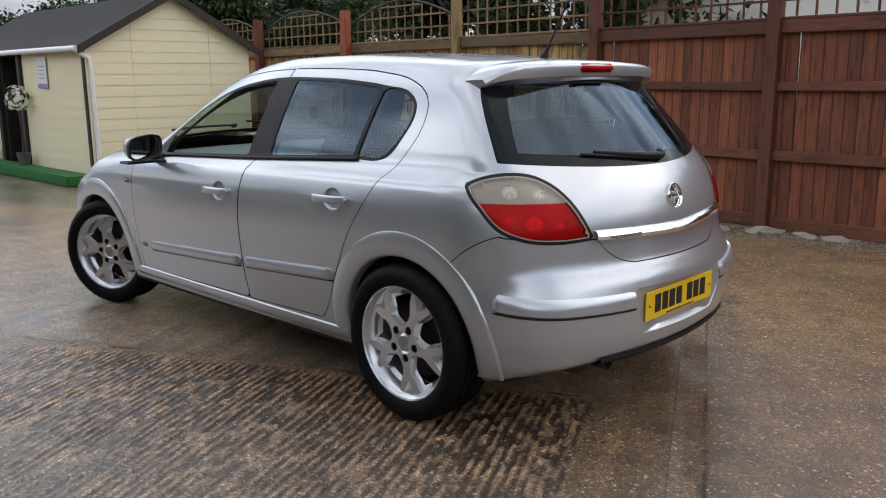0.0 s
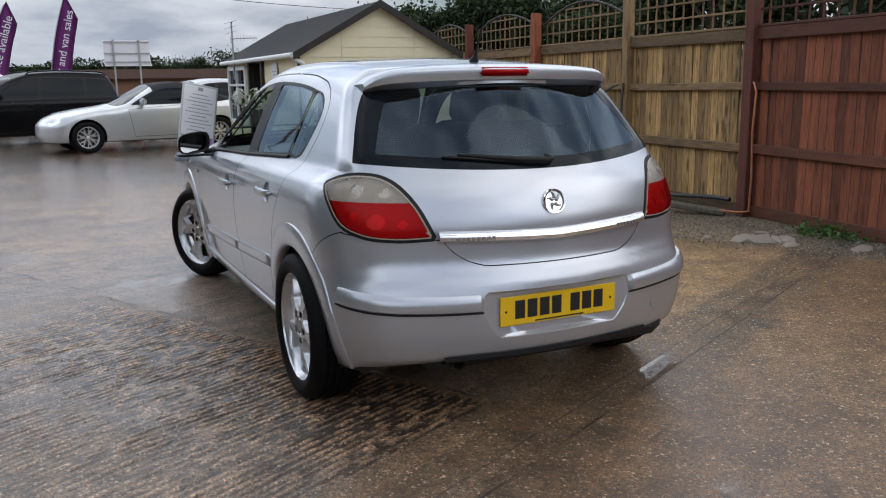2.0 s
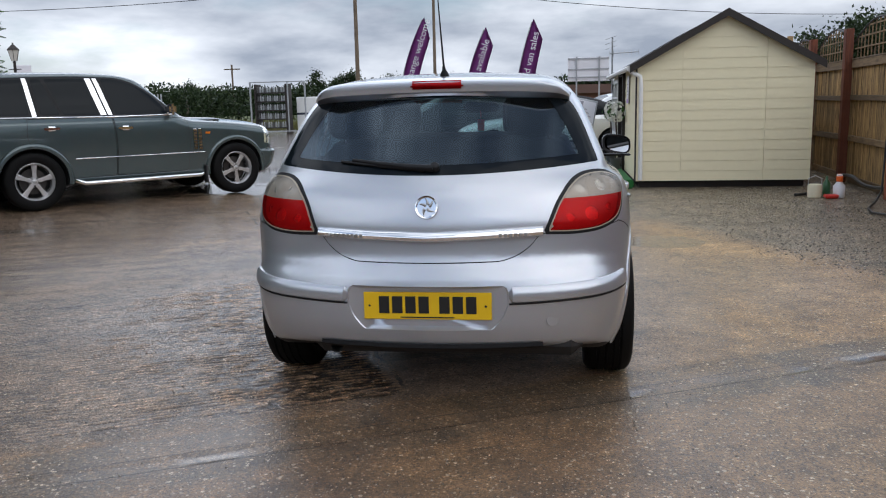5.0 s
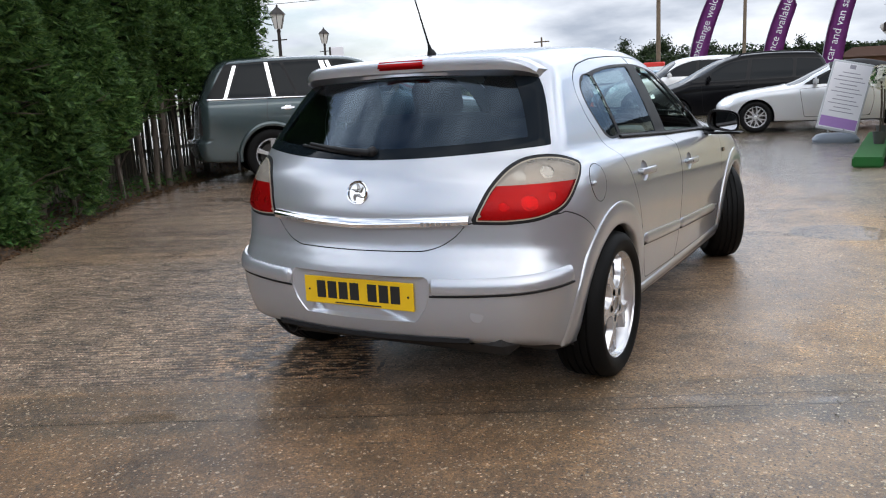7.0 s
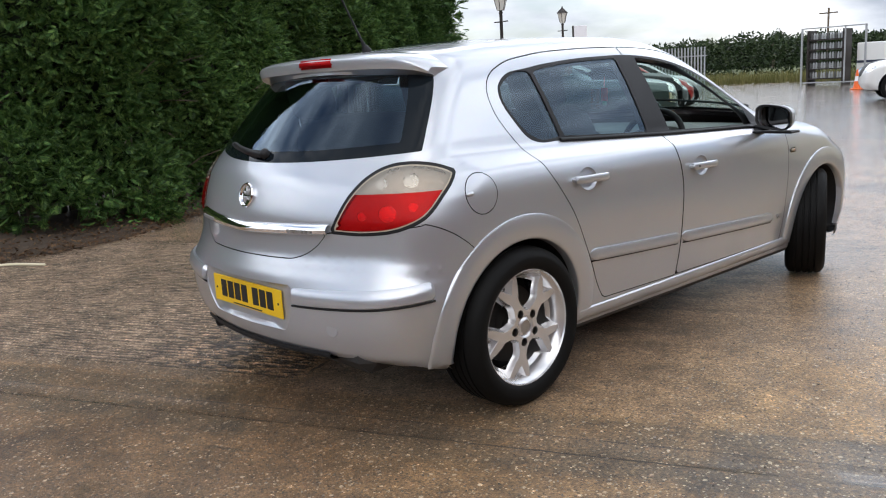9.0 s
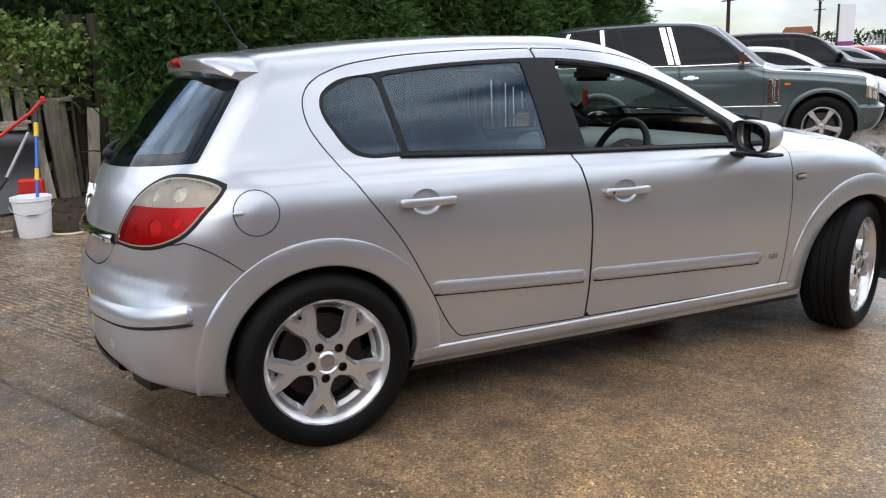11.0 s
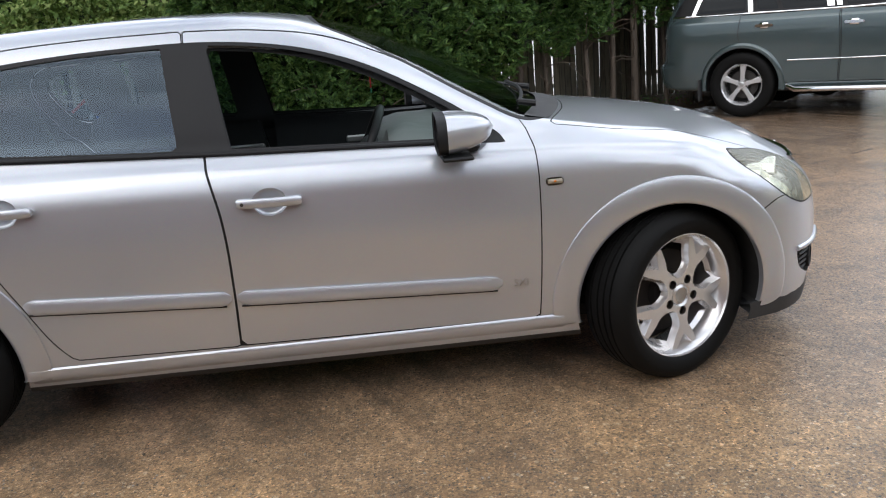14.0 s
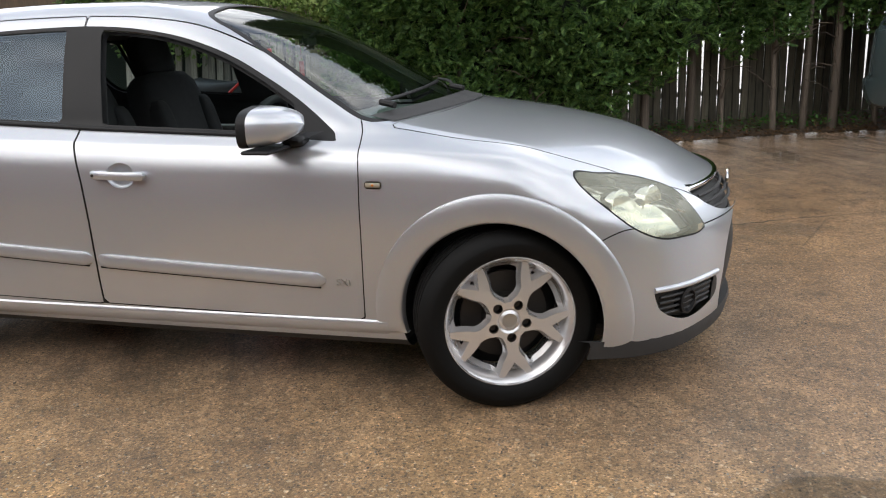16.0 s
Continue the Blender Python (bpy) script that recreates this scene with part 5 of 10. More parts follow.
    rear_door = smooth_loop([(0.985, 1.362, 1), (0.64, 1.358), (0.35, 1.340), (0.145, 1.303), (0.058, 1.262), (0.022, 1.212), (0.018, 1.152), (0.032, 1.099), (0.095, 1.0), (0.164, 0.894), (0.306, 0.691), (0.394, 0.526), (0.50, 0.335), (0.524, 0.309, 1), (1.078, 0.297, 1), (1.086, 0.50), (1.078, 0.768), (1.042, 0.944), (1.005, 1.18)], 0.04)
    front_door = smooth_loop([(0.990, 1.362, 1), (1.24, 1.348), (1.45, 1.315), (1.68, 1.228), (1.90, 1.112), (2.10, 0.997), (2.130, 0.945), (2.142, 0.85), (2.144, 0.70), (2.137, 0.42), (2.130, 0.285, 1), (1.082, 0.300, 1), (1.090, 0.50), (1.082, 0.768), (1.046, 0.944), (1.010, 1.18)], 0.04)
    rd, body = shut(body, in_side(rear_door))
    fd, body = shut(body, in_side(front_door))
    cap_c = np.array([-0.203, 0.857])
    fuel, body = shut(body, lambda Q: np.where(Q[:, 0] > 0.4, np.hypot(Q[:, 1] - cap_c[0], (Q[:, 2] - cap_c[1])) - 0.074, 1.0), 0.0016)
    # rear bumper
    gx = pchip([(0, 0.642), (0.28, 0.645), (0.35, 0.662), (0.41, 0.70), (0.46, 0.748), (0.60, 0.745), (0.72, 0.765), (0.9, 0.79)])
    gy = pchip([(-0.47, 0.785), (-0.42, 0.772), (-0.2, 0.612), (-0.1, 0.46), (0.3, -0.3)])
    at_bumper = lambda Q: np.where(Q[:, 1] < 0.2, Q[:, 2] - np.where(Q[:, 1] < -0.44, gx(np.abs(Q[:, 0])), gy(Q[:, 1])), 1.0)  # noqa: E731
    rb, body = shut(body, at_bumper)
    # front bumper
    fy = pchip([(2.6, 0.405), (2.83, 0.527), (3.04, 0.632), (3.08, 0.62), (3.2, 0.60), (3.6, 0.60)])
    fb, body = shut(body, lambda Q: np.where(Q[:, 1] > 2.7, Q[:, 2] - fy(Q[:, 1]), 1.0))
    # bonnet
    hood = smooth_loop([(-0.70, 2.22), (-0.40, 2.335), (0, 2.38), (0.40, 2.335), (0.70, 2.22, 1), (0.705, 2.45), (0.675, 2.75), (0.62, 2.93), (0.575, 3.06), (0.50, 3.20), (0.36, 3.36), (0, 3.425), (-0.36, 3.36), (-0.50, 3.20), (-0.575, 3.06), (-0.62, 2.93), (-0.675, 2.75), (-0.705, 2.45)], 0.05)
    bonnet, body = shut(body, in_top(hood, 0.66))
    # grille opening and fog lamp pockets
    grille = smooth_loop([(-0.48, 0.700), (-0.34, 0.705), (0, 0.715), (0.34, 0.705), (0.48, 0.700), (0.40, 0.630), (0.30, 0.612), (0, 0.605), (-0.30, 0.612), (-0.40, 0.630)], 0.04)
    at_front = lambda loop: (lambda Q: np.where(Q[:, 1] > 2.9, loop_distance(loop, np.stack([np.abs(Q[:, 0]), Q[:, 2]], 1)), 1.0))  # noqa: E731
    gr, body = sk.cut(body, at_front(grille))
    gr2, bonnet = sk.cut(bonnet, at_front(grille))
    gr3, fb = sk.cut(fb, at_front(grille))
    lower = smooth_loop([(-0.3, 0.45), (0.40, 0.45), (0.40, 0.33), (-0.3, 0.33)], 0.05)
    lo, fb = sk.cut(fb, at_front(lower))
    fog = smooth_loop([(0.735, 0.412, 1), (0.60, 0.408), (0.46, 0.402, 1), (0.44, 0.330), (0.50, 0.302), (0.66, 0.302), (0.715, 0.345)], 0.03)
    fg, fb = sk.cut(fb, at_front(fog))
    for t in (gr, gr2, gr3, lo):
        skin_part(sk, t, "grille_back", PLASTIC, car, "black grille opening", push=-0.03)
    for i, zz in enumerate((0.632, 0.655, 0.678, 0.700)):
        xs = np.linspace(-0.44, 0.44, 25)
        yy = A.nose_y(xs, np.full(25, zz)) - 0.012
        Geo().tube([(x, y, zz) for x, y in zip(xs, yy)], 0.006, 6).done("grille_bar", PLASTIC, car)
    xs = np.linspace(-0.47, 0.47, 31)
    yy = A.nose_y(xs, np.full(31, 0.712)) + 0.004
    Geo().tube([(x, y, 0.712 - 0.02 * x * x) for x, y in zip(xs, yy)], 0.011, 8).done("chrome_grille_bar", CHROME, car, "chrome bar over the grille", smooth=60)
    Geo().lathe([(0.0, 0.0), (0.042, 0.0), (0.042, 0.006), (0.036, 0.009), (0.0, 0.009)], 32, axes((0, float(A.nose_y(0.0, 0.665)) + 0.002, 0.665), (-1, 0, 0), (0, 0, 1), (0, 1, 0)), cap=False).done("front_badge", CHROME, car, "round chrome badge", smooth=30)
    for side, sx in ((RIGHT, 1), (LEFT, -1)):
        fgp = skin_part(sk, fg, "fog_lamp_grille", PLASTIC, car, "black ribbed fog lamp surround", push=-0.025, keep=side)
        out = Vector((sx * 0.55, 0.83, 0)).normalized()
        fm = axes((sx * 0.615, float(A.nose_y(0.615, 0.355)) - 0.005, 0.352), Vector((0, 0, 1)).cross(out), (0, 0, 1), out)
        Geo().lathe([(0.044, -0.03), (0.046, 0.004), (0.038, 0.006), (0.034, -0.006), (0.0, 0.0)], 28, fm, cap=False).done("fog_lamp", TRIM, car, "round blanked fog lamp", smooth=40)
        for zz in (0.325, 0.345, 0.365, 0.385):
            xx = np.linspace(0.48, 0.71, 12)
            Geo().tube([(sx * x, y - 0.010, zz) for x, y in zip(xx, A.nose_y(xx, np.full(12, zz)))], 0.005, 6).done("fog_grille_bar", PLASTIC, fgp)
        xx = np.linspace(0.46, 0.735, 16)
        Geo().tube([(sx * x, y + 0.002, 0.416) for x, y in zip(xx, A.nose_y(xx, np.full(16, 0.416)))], 0.010, 8).done("bumper_lip", SILVER, car, smooth=60)
    # chin spoiler
    xs = np.linspace(-0.79, 0.79, 41)
    yy = A.nose_y(xs, np.full(41, 0.25))
    yy = np.where(np.isfinite(yy) & (yy > 2.6), yy, 2.93)
    rows = [[(x, y + dy, z) for x, y in zip(xs, yy)] for dy, z in ((-0.04, 0.245), (-0.004, 0.243), (0.0, 0.225), (-0.012, 0.182), (-0.05, 0.178))]
    Geo().grid(rows).done("chin_spoiler", PLASTIC, car, "black rubber chin spoiler", smooth=40)
    # painted panels
    skin_part(sk, body, "body_shell", SILVER, car, "silver painted body shell")
    skin_part(sk, bonnet, "bonnet", SILVER, car, "silver bonnet")
    skin_part(sk, rb, "rear_bumper", SILVER, car, "silver rear bumper")
    big = main_piece(fb)
    skin_part(sk, big, "front_bumper", SILVER, car, "silver front bumper with light scuffs")
    seen = {tuple(t) for t in big.tolist()}
    skin_part(sk, np.array([t for t in fb.tolist() if tuple(t) not in seen]).reshape(-1, 3), "front_bumper_insert", SILVER, car)
    flap = skin_part(sk, fuel, "fuel_flap", SILVER, car, "round fuel filler flap")
    Geo().box((float(A.side_x(-0.262, 0.862)) + 0.004, -0.262, 0.862), (0.016, 0.036, 0.016), 0.006).done("flap_grip", SILVER, flap, smooth=True)
    skin_part(sk, np.concatenate(gaps), "panel_gap", SEAM, car, "dark panel gaps", push=-0.004)
    bowls = ((0.392, 0.838), (1.245, 0.798))
    bowl = lambda c: (lambda Q: np.where(np.abs(Q[:, 0]) > 0.4, np.hypot((Q[:, 1] - c[0]) / 0.058, (Q[:, 2] - c[1]) / 0.046) - 1.0, 1.0))  # noqa: E731
    _, rd = sk.cut(rd, bowl(bowls[0]))
    _, fd = sk.cut(fd, bowl(bowls[1]))
    doors = {}
    for side, sx in ((RIGHT, 1), (LEFT, -1)):
        doors["rear", sx] = skin_part(sk, rd, "rear_door", SILVER, car, "silver rear door", keep=side)
        doors["front", sx] = skin_part(sk, fd, "front_door", SILVER, car, "silver front door with its window wound down", keep=side)
    # inner shell, roof lining and floor
    solid = np.concatenate([body, rd, fd, bonnet])
    hi, lo_t = sk.cut(solid, lambda Q: 1.30 - Q[:, 2])
    skin_part(sk, hi, "roof_lining", HEADLINER, car, "pale roof lining", push=-0.045, flip=True)
    skin_part(sk, np.concatenate([lo_t, dark]), "cabin_lining", CABIN, car, "charcoal cabin lining", push=-0.035, flip=True)
    Geo().box((0, 0.95, 0.27), (1.40, 2.4, 0.04)).done("cabin_floor", CABIN, car)
    # floor pan, fuel tank, sills' undersides and exhaust run low under the body
    # added to block light under the car; the pan is near-black like shade
    Geo().box((0, 1.30, 0.180), (1.20, 1.86, 0.08), 0.02).done("floor_pan", SEAM, car)
    Geo().box((0.05, 0.02, 0.25), (1.05, 0.62, 0.16), 0.04).done("rear_axle_beam", DARK_METAL, car)
    Geo().box((0, 2.62, 0.21), (1.05, 0.85, 0.10), 0.04).done("engine_undertray", PLASTIC, car)
    Geo().box((0.05, -0.42, 0.30), (1.15, 0.40, 0.14), 0.05).done("spare_wheel_well", PLASTIC, car)
    Geo().tube([(-0.18, 2.3, 0.17), (-0.18, 0.6, 0.155), (-0.30, 0.1, 0.17), (-0.38, -0.3, 0.25), (-0.40, -0.5, 0.275)], 0.027, 8).done("exhaust_run", DARK_METAL, car)
    # wheel arch flares and liners
    for y0, ends in ((0.0, (radians(-16), radians(196))), (2.614, (radians(-14), radians(196)))):
        for right in (True, False):
            th = np.linspace(ends[0], ends[1], 61)
            rows = []
            for r, out in ((0.341, -0.03), (0.3425, 0.003), (0.347, 0.0075), (0.357, 0.0100), (0.402, 0.0105), (0.430, 0.0085), (0.4385, 0.0055), (0.4415, -0.003)):
                yy = y0 + r * np.cos(th)
                zz = 0.312 + r * np.sin(th)
                zz = np.maximum(zz, 0.245)
                fade = np.clip(np.minimum(th - ends[0], ends[1] - th) / radians(16), 0, 1) ** 0.6
                xx = A.side_x(yy, np.clip(zz, 0.26, 0.9)) + (out * fade - 0.004 * (1 - fade) if out > 0 else out)
                rows.append([(x if right else -x, y, z) for x, y, z in zip(xx, yy, zz)])
            Geo().grid(rows).done("wheel_arch_flare", SILVER, car, "silver wheel arch lip", smooth=45)
            th = np.linspace(radians(-20), radians(200), 31)
            ay, az = y0 + 0.353 * np.cos(th), np.maximum(0.312 + 0.353 * np.sin(th), 0.22)
            edge = A.side_x(ay, np.clip(az, 0.26, 0.9)) - 0.012
            rows = [[(s_ * (x if x else e), y, z) for e, y, z in zip(edge, ay, az)] for s_ in ((1,) if right else (-1,)) for x in (0.40, 0.60, None)]
            g = Geo().grid(rows)
            g.add([((0.40 if right else -0.40), y0 + 0.36 * math.cos(t), max(0.22, 0.312 + 0.36 * math.sin(t))) for t in th], [list(range(31))])
            g.done("arch_liner", PLASTIC, car)
    # wheels
    style = dict(kind="pentagon", n=5, face=0.66, nuts=0)
    for y0, right, steer, spin, x in ((0.0, True, 0, 44, 0.748), (0.0, False, 0, 62, 0.748), (2.614, True, 24, 60, 0.738), (2.614, False, 24, 30, 0.738)):
        wheel(car, side_matrix(x, y0, 0.312, right, steer, spin), 0.312, 0.215, 0.226, style)
    # mouldings on the doors
    zm = pchip([(0.3, 0.527), (1.086, 0.480), (2.0, 0.434)])
    for right in (True, False):
        sx = 1 if right else -1
        for key, ya, yb in (("rear", 0.402, 1.076), ("front", 1.094, 2.0)):
            strip(A, "door_moulding", SILVER, doors[key, sx], side_ribbon(A, np.linspace(ya, yb, 40), zm, 0.026, 0.016, right), "silver side moulding")
            # thin black bead painted in as the shadow line under the moulding
            ys = np.linspace(ya + 0.012, yb - 0.02, 30)
            zz = zm(ys) - 0.0285
            Geo().tube([(sx * (x + 0.002), y, z) for x, y, z in zip(A.side_x(ys, zz), ys, zz)], 0.0035, 6).done("moulding_shadow_gap", TRIM, doors[key, sx])
        for key, y0, z0 in (("rear", 0.392, 0.842), ("front", 1.245, 0.802)):
            hx = float(A.side_x(y0, z0))
            # recess bowl
            rows = []
            for rr, dep in ((1.004, 0.0), (0.985, -0.004), (0.93, -0.010), (0.78, -0.015), (0.45, -0.018), (0.02, -0.019)):
                th = np.linspace(0, 2 * math.pi, 33)[:-1]
                yy, zz = y0 + 0.058 * rr * np.cos(th), z0 - 0.004 + 0.046 * rr * np.sin(th)
                rows.append([(sx * (x + dep), y, z) for x, y, z in zip(A.side_x(yy, zz), yy, zz)])
            Geo().grid(rows, closed=True).done("handle_bowl", SILVER, doors[key, sx], smooth=True)
            ys = np.linspace(y0 - 0.105, y0 + 0.105, 21)
            zz = z0 - (ys - y0) * 0.02
            bow = 0.030 - 0.012 * ((ys - y0) / 0.105) ** 4
            pts = [(sx * (x + b), y, z) for x, y, z, b in zip(A.side_x(ys, zz), ys, zz, bow)]
            g = Geo()
            rows = []
            for k in range(12):
                a = 2 * math.pi * k / 12
                rows.append([(p[0] + sx * 0.009 * math.copysign(abs(math.cos(a)) ** 0.6, math.cos(a)), p[1], p[2] + 0.0155 * math.copysign(abs(math.sin(a)) ** 0.6, math.sin(a)) * (1 if 0 < i < 20 else 0.75)) for i, p in enumerate(pts)])
            rows.append(rows[0])
            g.grid(rows)
            for yy in (y0 - 0.09, y0 + 0.09):
                g.box((sx * (hx + 0.012), yy, z0 - (yy - y0) * 0.02), (0.034, 0.03, 0.018), 0.005)
            handle = g.done("door_handle", SILVER, doors[key, sx], "silver bar handle", smooth=50)
            if key == "front" and right:
                Geo().lathe([(0.006, 0), (0.006, 0.001), (0.0, 0.001)], 12, axes((hx + 0.0415, y0 - 0.085, z0 + 0.002), (0, 1, 0), (0, 0, 1), (1, 0, 0)), cap=False).done("key_lock", DARK_METAL, handle)
        # side repeater
        rx = float(A.side_x(2.19, 0.776))
        rp = Geo().box((sx * (rx + 0.003), 2.196, 0.776), (0.010, 0.060, 0.026), 0.006, segments=2).done("side_repeater", LENS_CLEAR, car, "small clear side indicator", smooth=True)
        Geo().box((sx * (rx + 0.0055), 2.196, 0.776), (0.008, 0.012, 0.010), 0.003).done("repeater_bulb", LENS_AMBER, rp)
        # trim badge on the front wing edge of the door
        bx = float(A.side_x(2.06, 0.435)) + 0.002
        bm_ = axes((sx * bx, 2.065, 0.428), (0, sx, 0), (0, 0, 1), (sx, 0, 0))
        glyphs("SXi", 0.035, STEEL, "trim_badge", doors["front", sx], bm_, 0.0015, "small chrome trim letters", 1.1)
        # belt line rubber
        ys = np.linspace(0.34, 1.93, 60)
        zb = np.interp(ys, [0.34, 0.65, 1.1, 1.8, 1.93], [0.996, 0.980, 0.957, 0.931, 0.922])
        Geo().tube([(sx * (x + 0.003), y, z) for x, y, z in zip(A.side_x(ys, zb), ys, zb)], 0.009, 8).done("belt_rubber", TRIM, car, smooth=60)
        # door mirrors
        mir = new("door_mirror")
        mir.parent = car
        tagged(mir, "silver door mirror on a black foot")
        rows = []
        for i, s in enumerate(np.linspace(0, 1, 13)):
            y = 1.800 + 0.190 * s
            sc = math.sqrt(max(1 - (s ** 2.2), 0.0)) * 0.98 + 0.02
            ring = []
            for k in range(28):
                a = 2 * math.pi * k / 28
                ca, sa = math.cos(a), math.sin(a)
                ex = math.copysign(abs(ca) ** 0.62, ca) * 0.092 * sc
                ez = math.copysign(abs(sa) ** 0.62, sa) * 0.062 * sc
                ring.append((sx * (0.915 + ex - 0.02 * s), y, 0.978 + ez + 0.008 * s - 0.012 * ex / 0.1))
            rows.append(ring)
        Geo().grid(rows[:3], closed=True).done("mirror_collar", TRIM, mir, smooth=True)
        shell = Geo().grid(rows[2:], closed=True).done("mirror_shell", SILVER, mir, smooth=True)
        ring = [(sx * (0.915 + math.copysign(abs(math.cos(a)) ** 0.62, math.cos(a)) * 0.080), 1.822 - 0.26 * math.copysign(abs(math.cos(a)) ** 0.62, math.cos(a)) * 0.080, 0.978 + math.copysign(abs(math.sin(a)) ** 0.62, math.sin(a)) * 0.052 - 0.012 * math.copysign(abs(math.cos(a)) ** 0.62, math.cos(a))) for a in np.linspace(0, 2 * math.pi, 29)[:-1]]
        g = Geo()
        g.add(ring, [list(range(28))])
        g.done("mirror_glass", MIRROR, mir)
        Geo().grid([rows[0], [(sx * 0.915 + (p[0] - sx * 0.915) * 0.86, 1.806 + 0.2 * abs(p[0] - sx * 0.915) * (1 if (p[0] - sx * 0.915) * sx > 0 else -0.05), 0.978 + (p[2] - 0.978) * 0.82) for p in rows[0]]], closed=True).done("mirror_rim", TRIM, mir)
        Geo().box((sx * 0.905, 1.86, 0.903), (0.21, 0.10, 0.012), 0.005).done("mirror_base", TRIM, mir)
        g = Geo()
        g.grid([[(sx * 0.815, 1.84, 0.90), (sx * 0.83, 1.90, 0.915), (sx * 0.815, 1.95, 0.925)], [(sx * 0.765, 1.86, 0.915), (sx * 0.775, 1.94, 0.945), (sx * 0.760, 2.00, 0.945)]])
        g.box((sx * 0.80, 1.915, 0.918), (0.09, 0.075, 0.035), 0.012)
        g.done("mirror_foot", TRIM, mir, smooth=40)
    # sill strip
    for sx in (1, -1):
        ys = np.linspace(0.36, 2.215, 50)
        rows = []
        for z, o in ((0.290, 0.001), (0.284, 0.008), (0.268, 0.010), (0.245, 0.006), (0.225, -0.012), (0.215, -0.04)):
            zz = np.full(50, z)
            rows.append([(sx * (x + o), y, z) for x, y in zip(A.side_x(ys, np.maximum(zz, 0.245)), ys)])
        Geo().grid(rows).done("sill", SILVER, car, "silver sill with small chips", smooth=50)
    # roof spoiler, high brake lamp and aerial
    xs = np.linspace(-0.580, 0.580, 59)
    q = (xs / 0.580) ** 2
    top_y = -0.125 + 0.020 * q
    trail_z = 1.356 - 0.014 * q - 0.048 * q ** 6
    trail_y = -0.300 + 0.030 * q + 0.075 * q ** 6
    tz = A.top_z(xs, top_y) + 0.002
    thick = 1 - 0.75 * q ** 5
    rows = [[(x, y, z - 0.02) for x, y, z in zip(xs, top_y + 0.004, tz)], [(x, y, z) for x, y, z in zip(xs, top_y, tz)]]
    for s in (0.3, 0.6, 0.88):
        rows.append([(x * (1 - 0.015 * s), y, z) for x, y, z in zip(xs, top_y * (1 - s) + trail_y * s, tz * (1 - s) + (trail_z + 0.014) * s + 0.006 * 4 * s * (1 - s) * thick)])
    for dy, dz in ((-0.001, 0.008), (-0.004, 0.0), (0.004, -0.036), (0.016, -0.042)):
        rows.append([(x * 0.985, y + dy, z + dz * k_) for x, y, z, k_ in zip(xs, trail_y, trail_z, thick)])
    low_z = 1.292 - 0.012 * q - 0.010 * q ** 6
    rows.append([(x * 0.985, y, z) for x, y, z in zip(xs, A.tail_y(xs * 0.985, low_z) + 0.012, low_z)])
    wing = Geo().grid(rows)
    for k_ in (0, -1):
        ring = [r_[k_] for r_ in rows]
        wing.add(ring, [list(range(len(ring)))])
    sp = wing.done("roof_spoiler", SILVER, car, "silver roof spoiler", smooth=40)
    Geo().box((0, -0.299, 1.350), (0.232, 0.022, 0.036), 0.009, segments=2).done("high_brake_lamp", LENS_RED_DARK, sp, "red high brake lamp", smooth=True)
    g = Geo().lathe([(0.022, 0.0), (0.018, 0.012), (0.009, 0.03), (0.006, 0.05)], 16, Matrix.Translation((0, -0.03, float(A.top_z(0.0, -0.03)))) @ Matrix.Rotation(radians(28), 4, "X"))
    z0 = float(A.top_z(0.0, -0.03))
    g.tube([(0, -0.03 - 0.024 * t, z0 + 0.045 * t) for t in np.linspace(0.8, 9.0, 12)], 0.003, 6, [0.005 - 0.0003 * i for i in range(12)])
    g.done("aerial", TRIM, car, "black roof aerial")
    # rear wiper
    wy = lambda x, z: float(A.tail_y(x, z)) - 0.014  # noqa: E731
    g = Geo().tube([(x, wy(x, z) - 0.004, z) for x, z in ((0.02, 1.012), (-0.08, 1.018), (-0.20, 1.030), (-0.33, 1.044))], 0.010, 8, [0.015, 0.013, 0.010, 0.007])
    g.tube([(x, wy(x, z) + 0.004, z) for x, z in zip(np.linspace(-0.02, -0.385, 14), np.linspace(1.003, 1.038, 14))], 0.006, 6)
    g.lathe([(0.020, 0), (0.020, 0.018), (0.012, 0.026), (0, 0.027)], 18, axes((0.025, wy(0.025, 1.01) + 0.012, 1.010), (1, 0, 0), (0, 0.7, 0.7), (0, -0.7, 0.7)), cap=False)
    g.done("rear_wiper", TRIM, car, "black rear wiper", smooth=50)
    # chrome strip and lettering on the tailgate
    xs = np.linspace(-0.462, 0.462, 61)
    zz = 0.752 + 0.006 * np.abs(xs) / 0.46 - 0.008 * (1 - np.abs(xs) / 0.46)
    rows = []
    for dz, out in ((0.021, 0.0), (0.019, 0.008), (0.012, 0.016), (0.0, 0.020), (-0.012, 0.017), (-0.020, 0.006), (-0.021, 0.0)):
        yy = A.tail_y(xs, zz + dz) - out - 0.006 * (1 - np.abs(xs) / 0.46) * (out > 0)
        rows.append([(x, y, z + dz) for x, y, z in zip(xs, yy, zz)])
    bar = Geo().grid(rows).done("chrome_strip", CHROME, car, "chrome strip above the number plate", smooth=30)
    for cx, wd, n in ((-0.335, 0.15, 8), (0.345, 0.12, 6)):
        for i in range(n):
            x = cx + (i - (n - 1) / 2) * wd / n
            z = 0.750
            Geo().box((x, float(A.tail_y(x, z)) - 0.0235, z), (wd / n * 0.66, 0.004, 0.014), 0.001, Matrix.Rotation(0.70 * x, 4, "Z")).done("letter_bar", STEEL, bar)
    by = float(A.tail_y(0.0, 0.862))
    bm_ = axes((0, by - 0.001, 0.862), (1, 0, 0), (0, 0.25, 0.968), (0, -0.968, 0.25))
